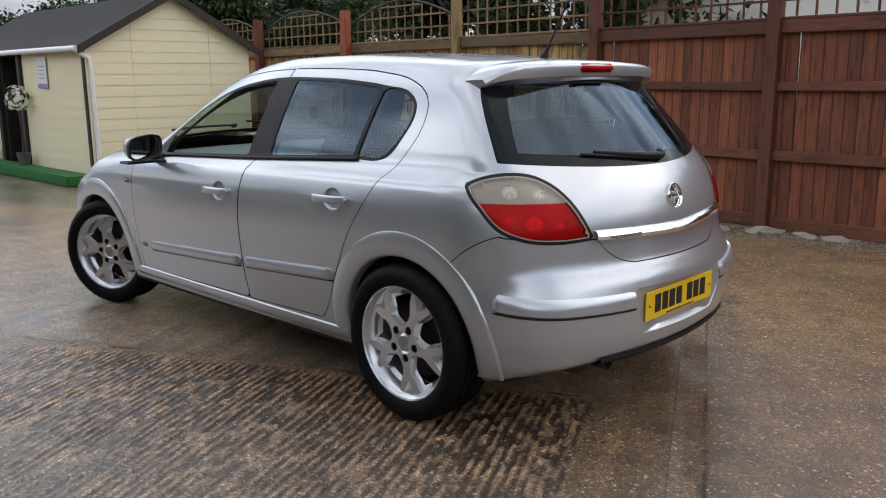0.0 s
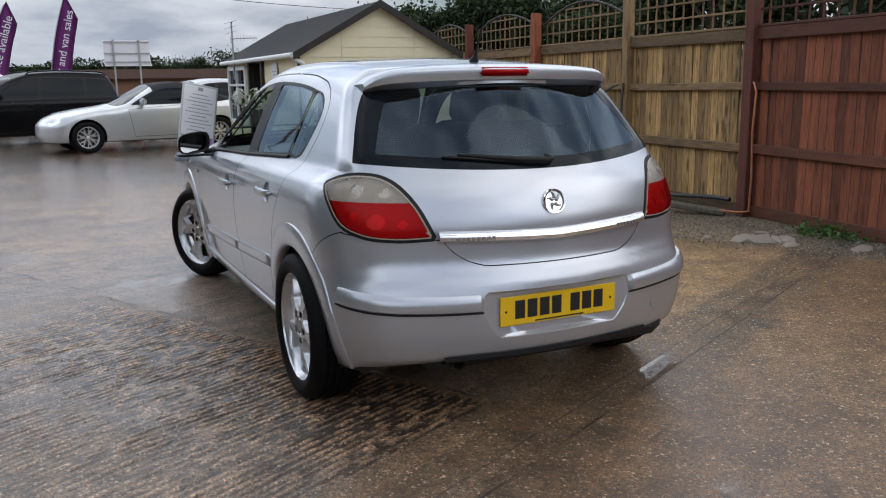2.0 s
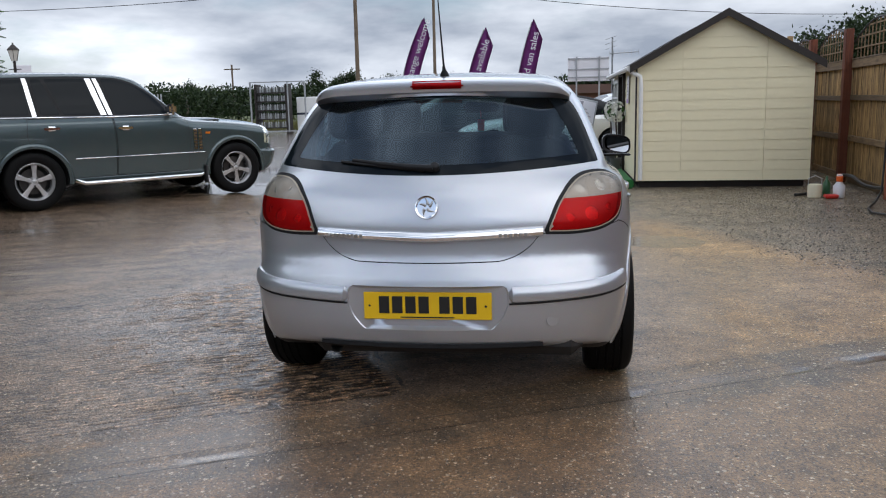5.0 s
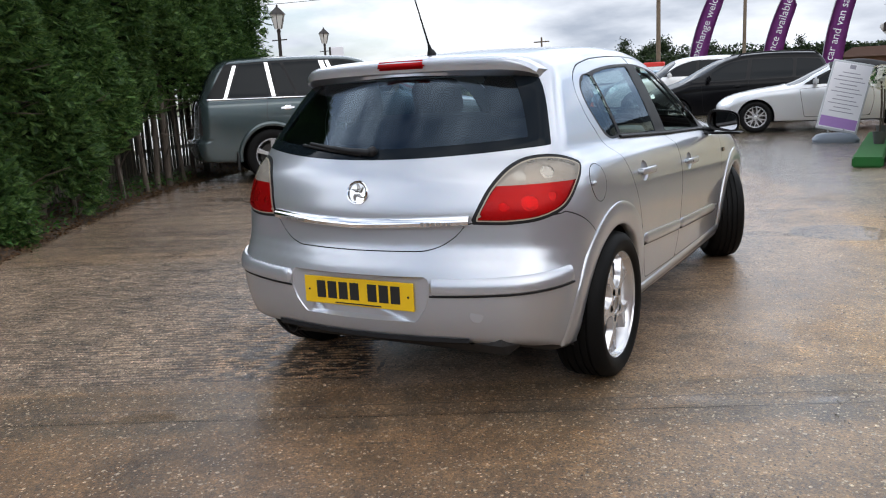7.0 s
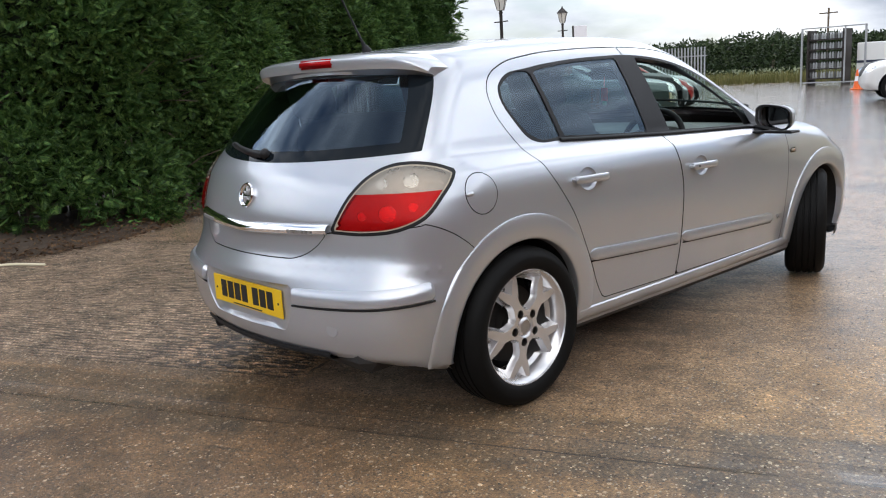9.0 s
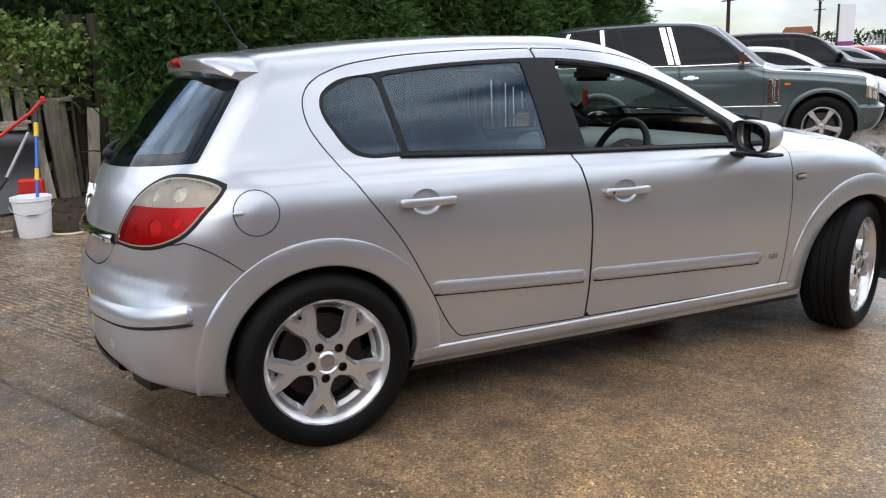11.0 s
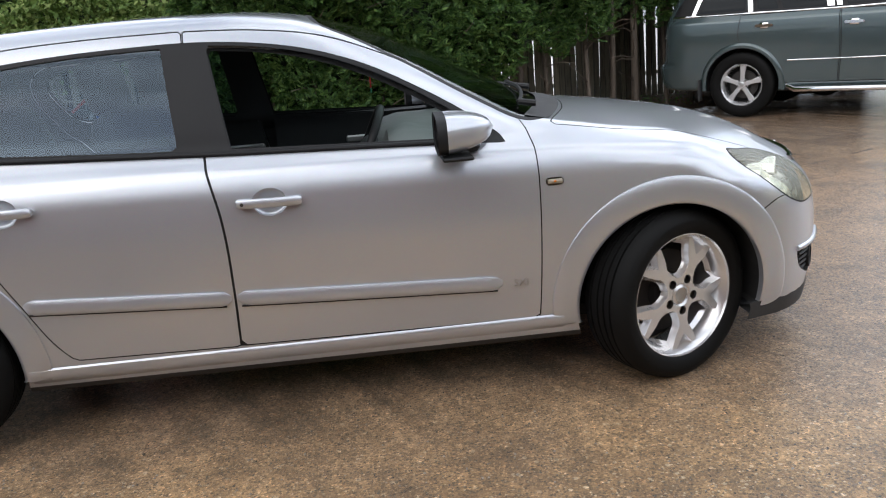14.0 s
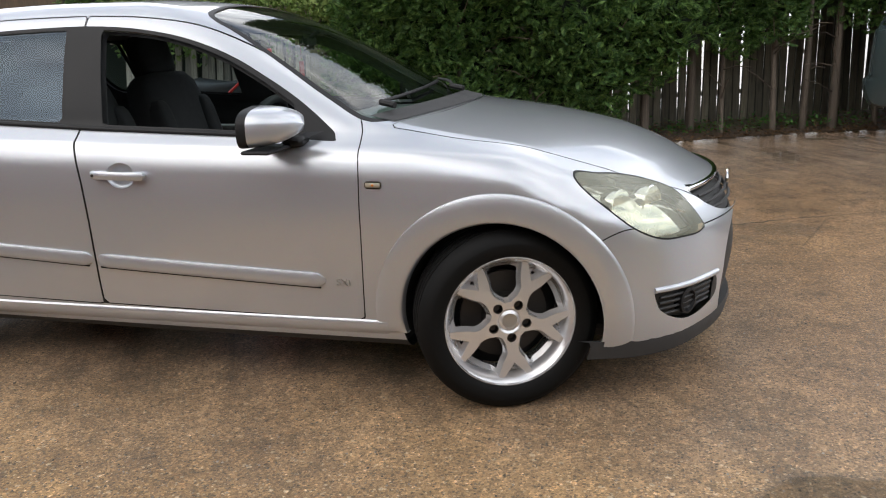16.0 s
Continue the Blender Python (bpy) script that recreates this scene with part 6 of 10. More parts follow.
    badge = Geo().lathe([(0.0, 0.002), (0.038, 0.003), (0.041, 0.010), (0.046, 0.011), (0.049, 0.006), (0.049, -0.004)], 40, bm_, cap=False).done("tailgate_badge", CHROME, car, "round chrome badge", smooth=30)
    g = Geo()
    for a0, r0, r1 in ((0.3, 0.010, 0.034), (1.2, 0.012, 0.036), (2.2, 0.006, 0.030), (3.9, 0.010, 0.033), (5.2, 0.008, 0.034)):
        path = [bm_ @ Vector((r * math.cos(a0 + (r - r0) * 22), r * math.sin(a0 + (r - r0) * 22), 0.006)) for r in np.linspace(r0, r1, 6)]
        g.tube(path, 0.005, 6, [0.006, 0.006, 0.005, 0.004, 0.003, 0.002])
    g.done("badge_relief", STEEL, badge, smooth=True)
    # number plate
    plate = Geo().box((0, -0.7185, 0.470), (0.520, 0.006, 0.112), 0.002).done("number_plate", YELLOW, car, "yellow rear number plate with black bars")
    xs = [-0.176, -0.122, -0.068, -0.014, 0.070, 0.124, 0.178]
    for x in xs:
        Geo().box((x, -0.7222, 0.474), (0.042, 0.002, 0.070)).done("plate_bar", INK, plate)
    for x in (-0.236, 0.236):
        Geo().lathe([(0.005, 0), (0.004, 0.002), (0, 0.002)], 10, axes((x, -0.7218, 0.470), (1, 0, 0), (0, 0, 1), (0, -1, 0)), cap=False).done("plate_screw", INK, plate)
    Geo().box((0, -0.7222, 0.4225), (0.22, 0.0012, 0.005)).done("plate_footer_bar", INK, plate)
    # bumper rub strips and tow eye cover
    for sx in (1, -1):
        rows = []
        ss = np.linspace(0, 1, 40)
        # follow the bumper from the plate round the corner
        ang = np.linspace(radians(62), radians(22.5), 40)
        for dz, out in ((0.032, -0.002), (0.030, 0.010), (0.018, 0.017), (-0.010, 0.017), (-0.026, 0.012), (-0.032, 0.002), (-0.033, -0.004)):
            o = np.stack([np.full(40, 0.0), np.full(40, -0.10), 0.515 + dz + 0.03 * ss ** 2], 1)
            w = np.stack([np.cos(ang), -np.sin(ang), np.zeros(40)], 1)
            p = A.cast(o, w, 1.2)
            n = A.grad(p)
            n /= np.linalg.norm(n, axis=1, keepdims=True)
            e = np.clip(np.minimum(ss, 1 - ss) / 0.03, 0, 1) ** 0.5
            mid = 0.515 + 0.03 * ss ** 2
            p[:, 2] = mid + (p[:, 2] - mid) * (0.5 + 0.5 * e)
            p = p + n * (out * np.maximum(e, 0.1))[:, None]
            rows.append([(sx * a, b, c_) for a, b, c_ in p])
        st = Geo().grid(rows).done("bumper_strip", SILVER, car, "silver bumper rub strip", smooth=40)
        o = np.stack([np.zeros(40), np.full(40, -0.10), 0.480 + 0.03 * ss ** 2], 1)
        p = A.cast(o, w, 1.2)
        Geo().tube([(sx * a, b - 0.002, c_) for a, b, c_ in p], 0.004, 6).done("strip_gap", TRIM, st)
    ty = float(A.tail_y(0.50, 0.405))
    Geo().lathe([(0.026, 0.0), (0.025, 0.0012), (0.0, 0.0014)], 28, axes((0.50, ty, 0.405), Vector((0, 0, 1)).cross(Vector((0.3, -0.95, 0))), (0, 0, 1), (0.3, -0.95, 0)), cap=False).done("tow_eye_cover", SILVER, car)
    # lower rear valance and silencer
    xs = np.linspace(-0.46, 0.46, 21)
    rows = [[(x, float(A.tail_y(x, 0.335)) + dy, z) for x in xs] for dy, z in ((0.006, 0.310), (0.004, 0.294), (0.016, 0.282), (0.06, 0.274), (0.20, 0.26))]
    Geo().grid(rows).done("rear_valance", TRIM, car, "black lower valance", smooth=40)
    Geo().lathe([(0.024, 0), (0.026, 0.0), (0.026, 0.18), (0.024, 0.18), (0.022, 0.03)], 20, axes((-0.40, -0.655, 0.275), (1, 0, 0), (0, 0, -1), (0, 1, 0)), cap=False).done("exhaust_pipe", DARK_METAL, car, smooth=40)
    # windscreen wipers and scuttle
    xs = np.linspace(-0.66, 0.66, 25)
    rows = [[(x, 2.33 - 0.34 * x * x + dy, float(A.top_z(x, 2.33 - 0.34 * x * x + dy)) + 0.003) for x in xs] for dy in (-0.045, 0.0, 0.045)]
    Geo().grid(rows).done("scuttle_panel", PLASTIC, car, "black scuttle panel")
    for x0, x1 in ((0.55, -0.05), (-0.1, -0.62)):
        g = Geo()
        pts = []
        for s in np.linspace(0, 1, 14):
            x = x0 + (x1 - x0) * s
            y = 2.31 - 0.36 * x * x - 0.06 - 0.05 * s
            pts.append((x, y, float(A.top_z(x, y)) + 0.018))
        g.tube(pts, 0.007, 6)
        g.tube([pts[0], (x0 + 0.02, pts[0][1] + 0.06, pts[0][2] - 0.01)], 0.012, 8)
        g.done("wiper", TRIM, car, "black windscreen wiper")
    cabin(car, A)
    return car, A


def seat(parent, x, y, z, wide=0.50, rear=False):
    s = new("seat")
    s.parent = parent
    tagged(s, "charcoal cloth seat")

    def cushion(name, c, size, m, par, bev=0.05):
        b = bmesh.new()
        bmesh.ops.create_cube(b, size=1.0)
        bmesh.ops.subdivide_edges(b, edges=b.edges[:], cuts=5, use_grid_fill=True)
        for v in b.verts:
            p = v.co * 2
            r = Vector((math.copysign(abs(p.x) ** 0.9, p.x), math.copysign(abs(p.y) ** 0.9, p.y), math.copysign(abs(p.z) ** 0.9, p.z)))
            n4 = (abs(p.x) ** 5 + abs(p.y) ** 5 + abs(p.z) ** 5) ** 0.2
            q = p / max(n4, 1e-6) * max(abs(p.x), abs(p.y), abs(p.z))
            v.co = Vector((q.x * size[0] / 2, q.y * size[1] / 2, q.z * size[2] / 2))
        b.transform(Matrix.Translation(c) @ m)
        return part(name, b, CLOTH, par, smooth=True)

    lean = Matrix.Rotation(radians(16), 4, "X")
    cushion("seat_base", (x, y + 0.25, z), (wide, 0.52, 0.17), Matrix.Rotation(radians(6), 4, "X"), s)
    back = cushion("seat_back", (x, y - 0.10, z + 0.33), (wide, 0.17, 0.62), lean, s)
    for dx in ((-0.2, 0.2) if not rear else ()):
        cushion("bolster", (x + dx * wide / 0.5, y - 0.05, z + 0.28), (0.10, 0.16, 0.46), lean, back)
    n = (0.0,) if not rear else (-0.42, 0.42)
    for dx in n:
        hr = cushion("headrest", (x + dx, y - 0.215, z + 0.715), (0.27, 0.11, 0.20), lean, s)
        for px in (-0.06, 0.06):
            Geo().tube([(x + dx + px, y - 0.20, z + 0.58), (x + dx + px, y - 0.21, z + 0.68)], 0.006, 8).done("headrest_post", CHROME, hr)
    return s


def cabin(car, A):
    seat(car, 0.36, 0.86, 0.48)
    seat(car, -0.36, 0.86, 0.48)
    seat(car, 0.0, 0.16, 0.50, 1.24, True)
    # dashboard
    rows = []
    for x in np.linspace(-0.70, 0.70, 29):
        hood = 0.05 * math.exp(-((x - 0.36) / 0.17) ** 4)
        rows.append([(x, 1.62, 0.60), (x, 1.60, 0.72), (x, 1.625, 0.83 + hood * 0.3), (x, 1.66, 0.895 + hood), (x, 1.74, 0.915 + hood), (x, 1.86, 0.915 + hood * 0.2), (x, 2.10, 0.925), (x, 2.22 - 0.2 * x * x, 0.925)])
    Geo().grid(rows).done("dashboard", CABIN_GREY, car, "grey dashboard", smooth=50)
    Geo().box((0, 1.50, 0.60), (0.22, 0.34, 0.30), 0.03, segments=2).done("centre_console", CABIN, car)
    Geo().box((0.0, 1.612, 0.80), (0.24, 0.03, 0.16), 0.01).done("radio_panel", TRIM, car)
    # steering wheel
    m = axes((0.36, 1.565, 0.860), (1, 0, 0), (0, 0.42, 0.91))
    ring = [m @ Vector((0.185 * math.cos(a), 0.185 * math.sin(a), 0)) for a in np.linspace(0, 2 * math.pi, 41)]
    g = Geo().tube(ring, 0.016, 10, cap=False)
    sw = g.done("steering_wheel", TRIM, car, "black steering wheel", smooth=True)
    g = Geo()
    for a in (0.1, math.pi - 0.1, -math.pi / 2):
        g.tube([m @ Vector((0.05 * math.cos(a), 0.05 * math.sin(a), 0.0)), m @ Vector((0.18 * math.cos(a), 0.18 * math.sin(a), 0))], 0.018, 8)
    g.lathe([(0.0, 0.03), (0.05, 0.028), (0.075, 0.012), (0.075, -0.02)], 24, m, cap=False)
    g.tube([m @ Vector((0, 0, 0)), m @ Vector((0, -0.02, -0.16))], 0.035, 10)
    g.done("wheel_boss", CABIN, sw, smooth=50)
    # inner mirror with a hanging freshener
    im = Geo().box((0.02, 1.655, 1.240), (0.24, 0.035, 0.065), 0.02, Matrix.Rotation(radians(12), 4, "Z"), segments=2).tube([(0.0, 1.66, 1.255), (0.0, 1.70, 1.285)], 0.01, 8).done("cabin_mirror", TRIM, car, "black cabin mirror", smooth=50)
    tagx = Geo().tube([(0.02, 1.62, 1.222), (0.02, 1.618, 1.165)], 0.0012, 5).box((0.02, 1.618, 1.125), (0.045, 0.006, 0.075), 0.014, segments=2)
    tagx.done("hanging_freshener", RED_PAINT, im, "red hanging air freshener", smooth=50)
    Geo().box((0.02, 1.618, 1.078), (0.03, 0.005, 0.02), 0.004).done("green_tag", plain("green_tag_card", (0.02, 0.20, 0.10), 0.6), im)
    # inner door cards with pulls
    for sx in (1, -1):
        for ya, yb in ((0.45, 1.06), (1.12, 2.05)):
            ys = np.linspace(ya, yb, 14)
            rows = []
            for z, o in ((0.32, 0.055), (0.60, 0.075), (0.66, 0.105), (0.70, 0.105), (0.72, 0.07), (0.88, 0.06), (0.925, 0.065), (0.935, 0.03)):
                rows.append([(sx * (x - o), y, z) for x, y in zip(A.side_x(ys, np.full(14, min(z, 0.92))), ys)])
            Geo().grid(rows).done("door_card", CABIN, car, smooth=40)
            Geo().box((sx * 0.715, (ya + yb) / 2 + 0.1, 0.80), (0.02, 0.42, 0.035), 0.008).done("door_trim_strip", STEEL, car)


astra, astra_field = build_astra()

# ---------------------------------------------------------------- other parked cars
def car_spec(half, top, tail, nose, belt, roof_half, height, sill=0.20, bow=0.30, tail_bulge=0.22, nose_bulge=0.42, k_tail=0.16, k_nose=0.18):
    y0, y1 = min(p[1] for p in tail), max(p[1] for p in nose)
    return dict(
        box=(half + 0.08, y0 - 0.05, y1 + 0.05, sill - 0.10, height + 0.05),
        width=[(sill - 0.1, half * 0.90), (sill + 0.1, half * 0.955), (belt * 0.5, half * 0.985), (belt * 0.78, half), (belt - 0.06, half * 0.985), (belt + 0.01, half * 0.93), (belt + 0.2, half * 0.87), (height, roof_half), (height + 0.2, roof_half * 0.9)],
        plan=[(y0, 0.95), (y0 + 0.5, 0.99), (1.3, 1.0), (y1 - 0.8, 0.985), (y1, 0.93)],
        shift=[(y0, 0.0), (1.8, 0.0), (y1 - 0.4, 0.06), (y1, 0.12)],
        top=top, crown=[(y0, 0.10), (2.0, 0.08), (y1, 0.14)], bow=[(y0, 0.0), (0.9, 0.0), (1.5, bow * 0.6), (2.1, bow), (2.6, 0.05), (y1, 0.05)],
        tail=tail, tail_bulge=[(0, tail_bulge), (height, tail_bulge * 0.8)], nose=nose, nose_bulge=[(0, nose_bulge), (height, nose_bulge)],
        k_top=[(y0, 0.14), (2.2, 0.10), (y1, 0.12)], k_tail=k_tail, k_nose=k_nose, floor=[(y0, sill + 0.04), (0, sill), (y1, sill + 0.02)])


def build_car(name, label, spec, body_paint, m, base, hub, radius, rim, style, dlo, panes, screen, back=None, head=None, tail=None, doors=(), voxel=0.04, trim=0.0, mirrors=(1.75, 1.0), handles=(), group="", pillar=TRIM, grille=None, mirror_paint=None, roof=None, roof_paint=None, sides=(RIGHT, LEFT)):
    """A parked car: a skin cut into glass, lamps, trim and painted panels, with wheels and mirrors. base: the wheelbase."""
    F = Field(spec)
    P, N, T = F.mesh(voxel)
    sk = Skin(P, N)
    car = thing(name, label, "car", m, group)
    body = T
    half = max(w for _, w in spec["width"])
    for y0 in (0.0, base):
        _, body = sk.cut(body, lambda Q, y0=y0: np.where(np.abs(Q[:, 0]) > half * 0.5, np.hypot(Q[:, 1] - y0, Q[:, 2] - hub) - radius * 1.13, 1.0))
    floor_z = spec["floor"][1][1]
    under, body = sk.cut(body, lambda Q: Q[:, 2] - floor_z - 0.03 - trim)
    skin_part(sk, under, "lower_trim", PLASTIC, car, "black lower trim")
    low = half * 0.5
    dark, body = sk.cut(body, in_side(smooth_loop(dlo, 0.05), low))
    got = []
    for loop in panes:
        g, dark = sk.cut(dark, in_side(smooth_loop(loop, 0.05), low))
        got.append(g)
    for side in sides:
        skin_part(sk, dark, "window_surround", pillar, car, keep=side)
        for g in got:
            skin_part(sk, g, "side_window", FAR_GLASS, car, keep=side)
    w_t, body = sk.cut(body, in_top(smooth_loop(screen, 0.06), spec["width"][4][0]))
    skin_part(sk, w_t, "windscreen", FAR_GLASS, car, "dark reflecting windscreen")
    if back:
        b_t, body = sk.cut(body, in_rear(smooth_loop(back, 0.06), 0.6))
        skin_part(sk, b_t, "rear_window", FAR_GLASS, car)
    if roof:
        r_t, body = sk.cut(body, roof)
        skin_part(sk, r_t, "soft_top", roof_paint, car, "black fabric roof")
    if head:
        loop = smooth_loop(head, 0.04)
        h_t, body = sk.cut(body, lambda Q: np.where(Q[:, 1] > spec["box"][2] - 0.42, loop_distance(loop, np.stack([np.abs(Q[:, 0]), Q[:, 2]], 1)), 1.0))
        for side in (RIGHT, LEFT):
            skin_part(sk, h_t, "headlamp", REFLECTOR, car, "clear headlamp", keep=side)
    if tail:
        loop = smooth_loop(tail, 0.04)
        t_t, body = sk.cut(body, lambda Q: np.where(Q[:, 1] < spec["box"][1] + 0.22, loop_distance(loop, np.stack([np.abs(Q[:, 0]), Q[:, 2]], 1)), 1.0))
        for side in (RIGHT, LEFT):
            skin_part(sk, t_t, "tail_lamp", LENS_SMOKE if name == "off_roader" else LENS_RED, car, "smoked tail lamp" if name == "off_roader" else "red tail lamp", keep=side)
    if grille:
        loop = smooth_loop(grille, 0.05)
        g_t, body = sk.cut(body, lambda Q: np.where(Q[:, 1] > base, loop_distance(loop, np.stack([np.abs(Q[:, 0]), Q[:, 2]], 1)), 1.0))
        skin_part(sk, g_t, "grille", PLASTIC, car, "dark grille", push=-0.01)
    gaps = []
    for loop in doors:
        val = in_side(smooth_loop(loop, 0.06), low)
        inner, rest = sk.cut(body, val, -0.004)
        gap, body = sk.cut(rest, val, 0.004)
        gaps.append(gap)
        for side in sides:
            skin_part(sk, inner, "door", body_paint, car, keep=side)
    if gaps:
        skin_part(sk, np.concatenate(gaps), "panel_gap", SEAM, car, push=-0.005)
    skin_part(sk, body, "body_shell", body_paint, car)
    for y0 in (0.0, base):
        for right in (True, False):
            x = half * 0.99 - 0.115
            wheel(car, side_matrix(x, y0, hub, right, 0, 15 + 40 * y0), radius, 0.23, rim, style, tread=False)
            th = np.linspace(radians(-20), radians(200), 21)
            s = 1 if right else -1
            g = Geo().grid([[(s * xx, y0 + radius * 1.13 * math.cos(t), max(hub + radius * 1.13 * math.sin(t), floor_z)) for t in th] for xx in (half * 0.5, half * 0.93)])
            g.add([(s * half * 0.5, y0 + radius * 1.13 * math.cos(t), max(floor_z, hub + radius * 1.13 * math.sin(t))) for t in th], [list(range(21))])
            g.done("arch_liner", PLASTIC, car)
    for s in (1, -1):
        y, z = mirrors
        x = float(F.side_x(y, z))
        g = Geo().box((s * (x + 0.13), y, z + 0.06), (0.22, 0.10, 0.15), 0.035, segments=2).box((s * (x + 0.02), y, z + 0.01), (0.08, 0.07, 0.04), 0.01)
        g.done("door_mirror", mirror_paint or body_paint, car, smooth=50)
        for hy, hz in handles:
            x = float(F.side_x(hy, hz))
            Geo().box((s * (x + 0.018), hy, hz), (0.022, 0.20, 0.030), 0.008, segments=2).box((s * (x + 0.002), hy, hz), (0.03, 0.10, 0.07), 0.01).done("door_handle", mirror_paint or body_paint, car, smooth=50)
    # added dark slab across the cabin stands for the shade inside
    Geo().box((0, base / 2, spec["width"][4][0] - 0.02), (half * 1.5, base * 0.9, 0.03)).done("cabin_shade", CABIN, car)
    return car, F


FIVE = dict(kind="spoke", n=5, stem=0.030, face=0.60)
FORK = dict(kind="fork", n=5, stem=0.026, arm=0.09, spread=radians(20), face=0.60)
TEN = dict(kind="fork", n=7, stem=0.020, arm=0.06, spread=radians(13), face=0.60)

# large green-grey off-roader beside the hedge
RR = car_spec(0.955, [(-1.2, 1.70), (-0.9, 1.765), (0.0, 1.815), (0.6, 1.82), (1.2, 1.80), (1.50, 1.745), (1.75, 1.585), (2.05, 1.345), (2.22, 1.215), (2.4, 1.165), (2.8, 1.145), (3.3, 1.10), (3.55, 1.05), (3.75, 0.95)],
              [(0.3, -1.02), (0.45, -1.10), (0.62, -1.12), (0.68, -1.06), (1.15, -1.02), (1.25, -0.98), (1.6, -0.80), (1.72, -0.70), (1.9, -0.55)],
              [(0.3, 3.55), (0.45, 3.66), (0.62, 3.70), (0.66, 3.63), (1.0, 3.61), (1.08, 3.52), (1.3, 3.2), (1.9, 2.6)], 1.185, 0.72, 1.82, sill=0.30, tail_bulge=0.10, nose_bulge=0.16, k_tail=0.14, k_nose=0.14, bow=0.18)
rr_u = Vector((0.6645, 0.7473, 0))
rr_n = Vector((0.7473, -0.6645, 0))
rr_o = Vector((-6.262, 6.141, 0)) - rr_n * 0.84
rr_m = axes(rr_o, rr_n, rr_u, (0, 0, 1))
rr_dlo = [(-0.86, 1.225, 1), (-0.56, 1.70, 1), (0.2, 1.735), (0.9, 1.735), (1.30, 1.70), (1.52, 1.60), (1.80, 1.40), (2.02, 1.215, 1), (1.2, 1.20), (0.2, 1.21)]
rr_panes = [[(-0.55, 1.24, 1), (-0.36, 1.685, 1), (0.02, 1.70, 1), (0.02, 1.24, 1)], [(0.16, 1.24, 1), (0.10, 1.70, 1), (0.22, 1.705, 1), (0.40, 1.235, 1)], [(0.45, 1.235, 1), (0.27, 1.705, 1), (0.80, 1.71, 1), (0.92, 1.225, 1)], [(1.13, 1.225, 1), (0.99, 1.71, 1), (1.28, 1.68), (1.50, 1.58), (1.74, 1.40), (1.86, 1.23, 1)]]
rr_doors = [[(-0.02, 1.19, 1), (-0.02, 0.88), (0.25, 0.72), (0.42, 0.50), (0.46, 0.40, 1), (1.06, 0.40, 1), (1.08, 0.8), (1.06, 1.19, 1)], [(1.075, 1.19, 1), (1.095, 0.8), (1.075, 0.40, 1), (2.10, 0.40, 1), (2.14, 0.8), (2.12, 1.16, 1)]]
rover, RRF = build_car("off_roader", "grey-green large off-roader with chrome pillars parked by the hedge", RR, RR_GREEN, rr_m, 2.86, 0.385, 0.385, 0.245, FIVE, rr_dlo, rr_panes,
                       [(-0.80, 2.13), (0, 2.20), (0.80, 2.13, 1), (0.74, 1.82), (0.66, 1.56, 1), (0, 1.50), (-0.66, 1.56, 1), (-0.74, 1.82)], [(-0.74, 1.22), (0.74, 1.22), (0.70, 1.5), (0.62, 1.72), (-0.62, 1.72), (-0.70, 1.5)],
                       [(0.62, 1.03), (0.86, 1.03), (0.93, 0.98), (0.93, 0.76), (0.64, 0.76)], [(0.80, 1.16), (0.95, 1.16), (0.95, 0.74), (0.80, 0.74)], rr_doors, 0.032, 0.0, (1.86, 1.22), ((0.26, 1.06), (1.22, 1.04)), grille=[(-0.2, 1.02), (0.58, 1.02), (0.58, 0.78), (-0.2, 0.78)], mirror_paint=CHROME)
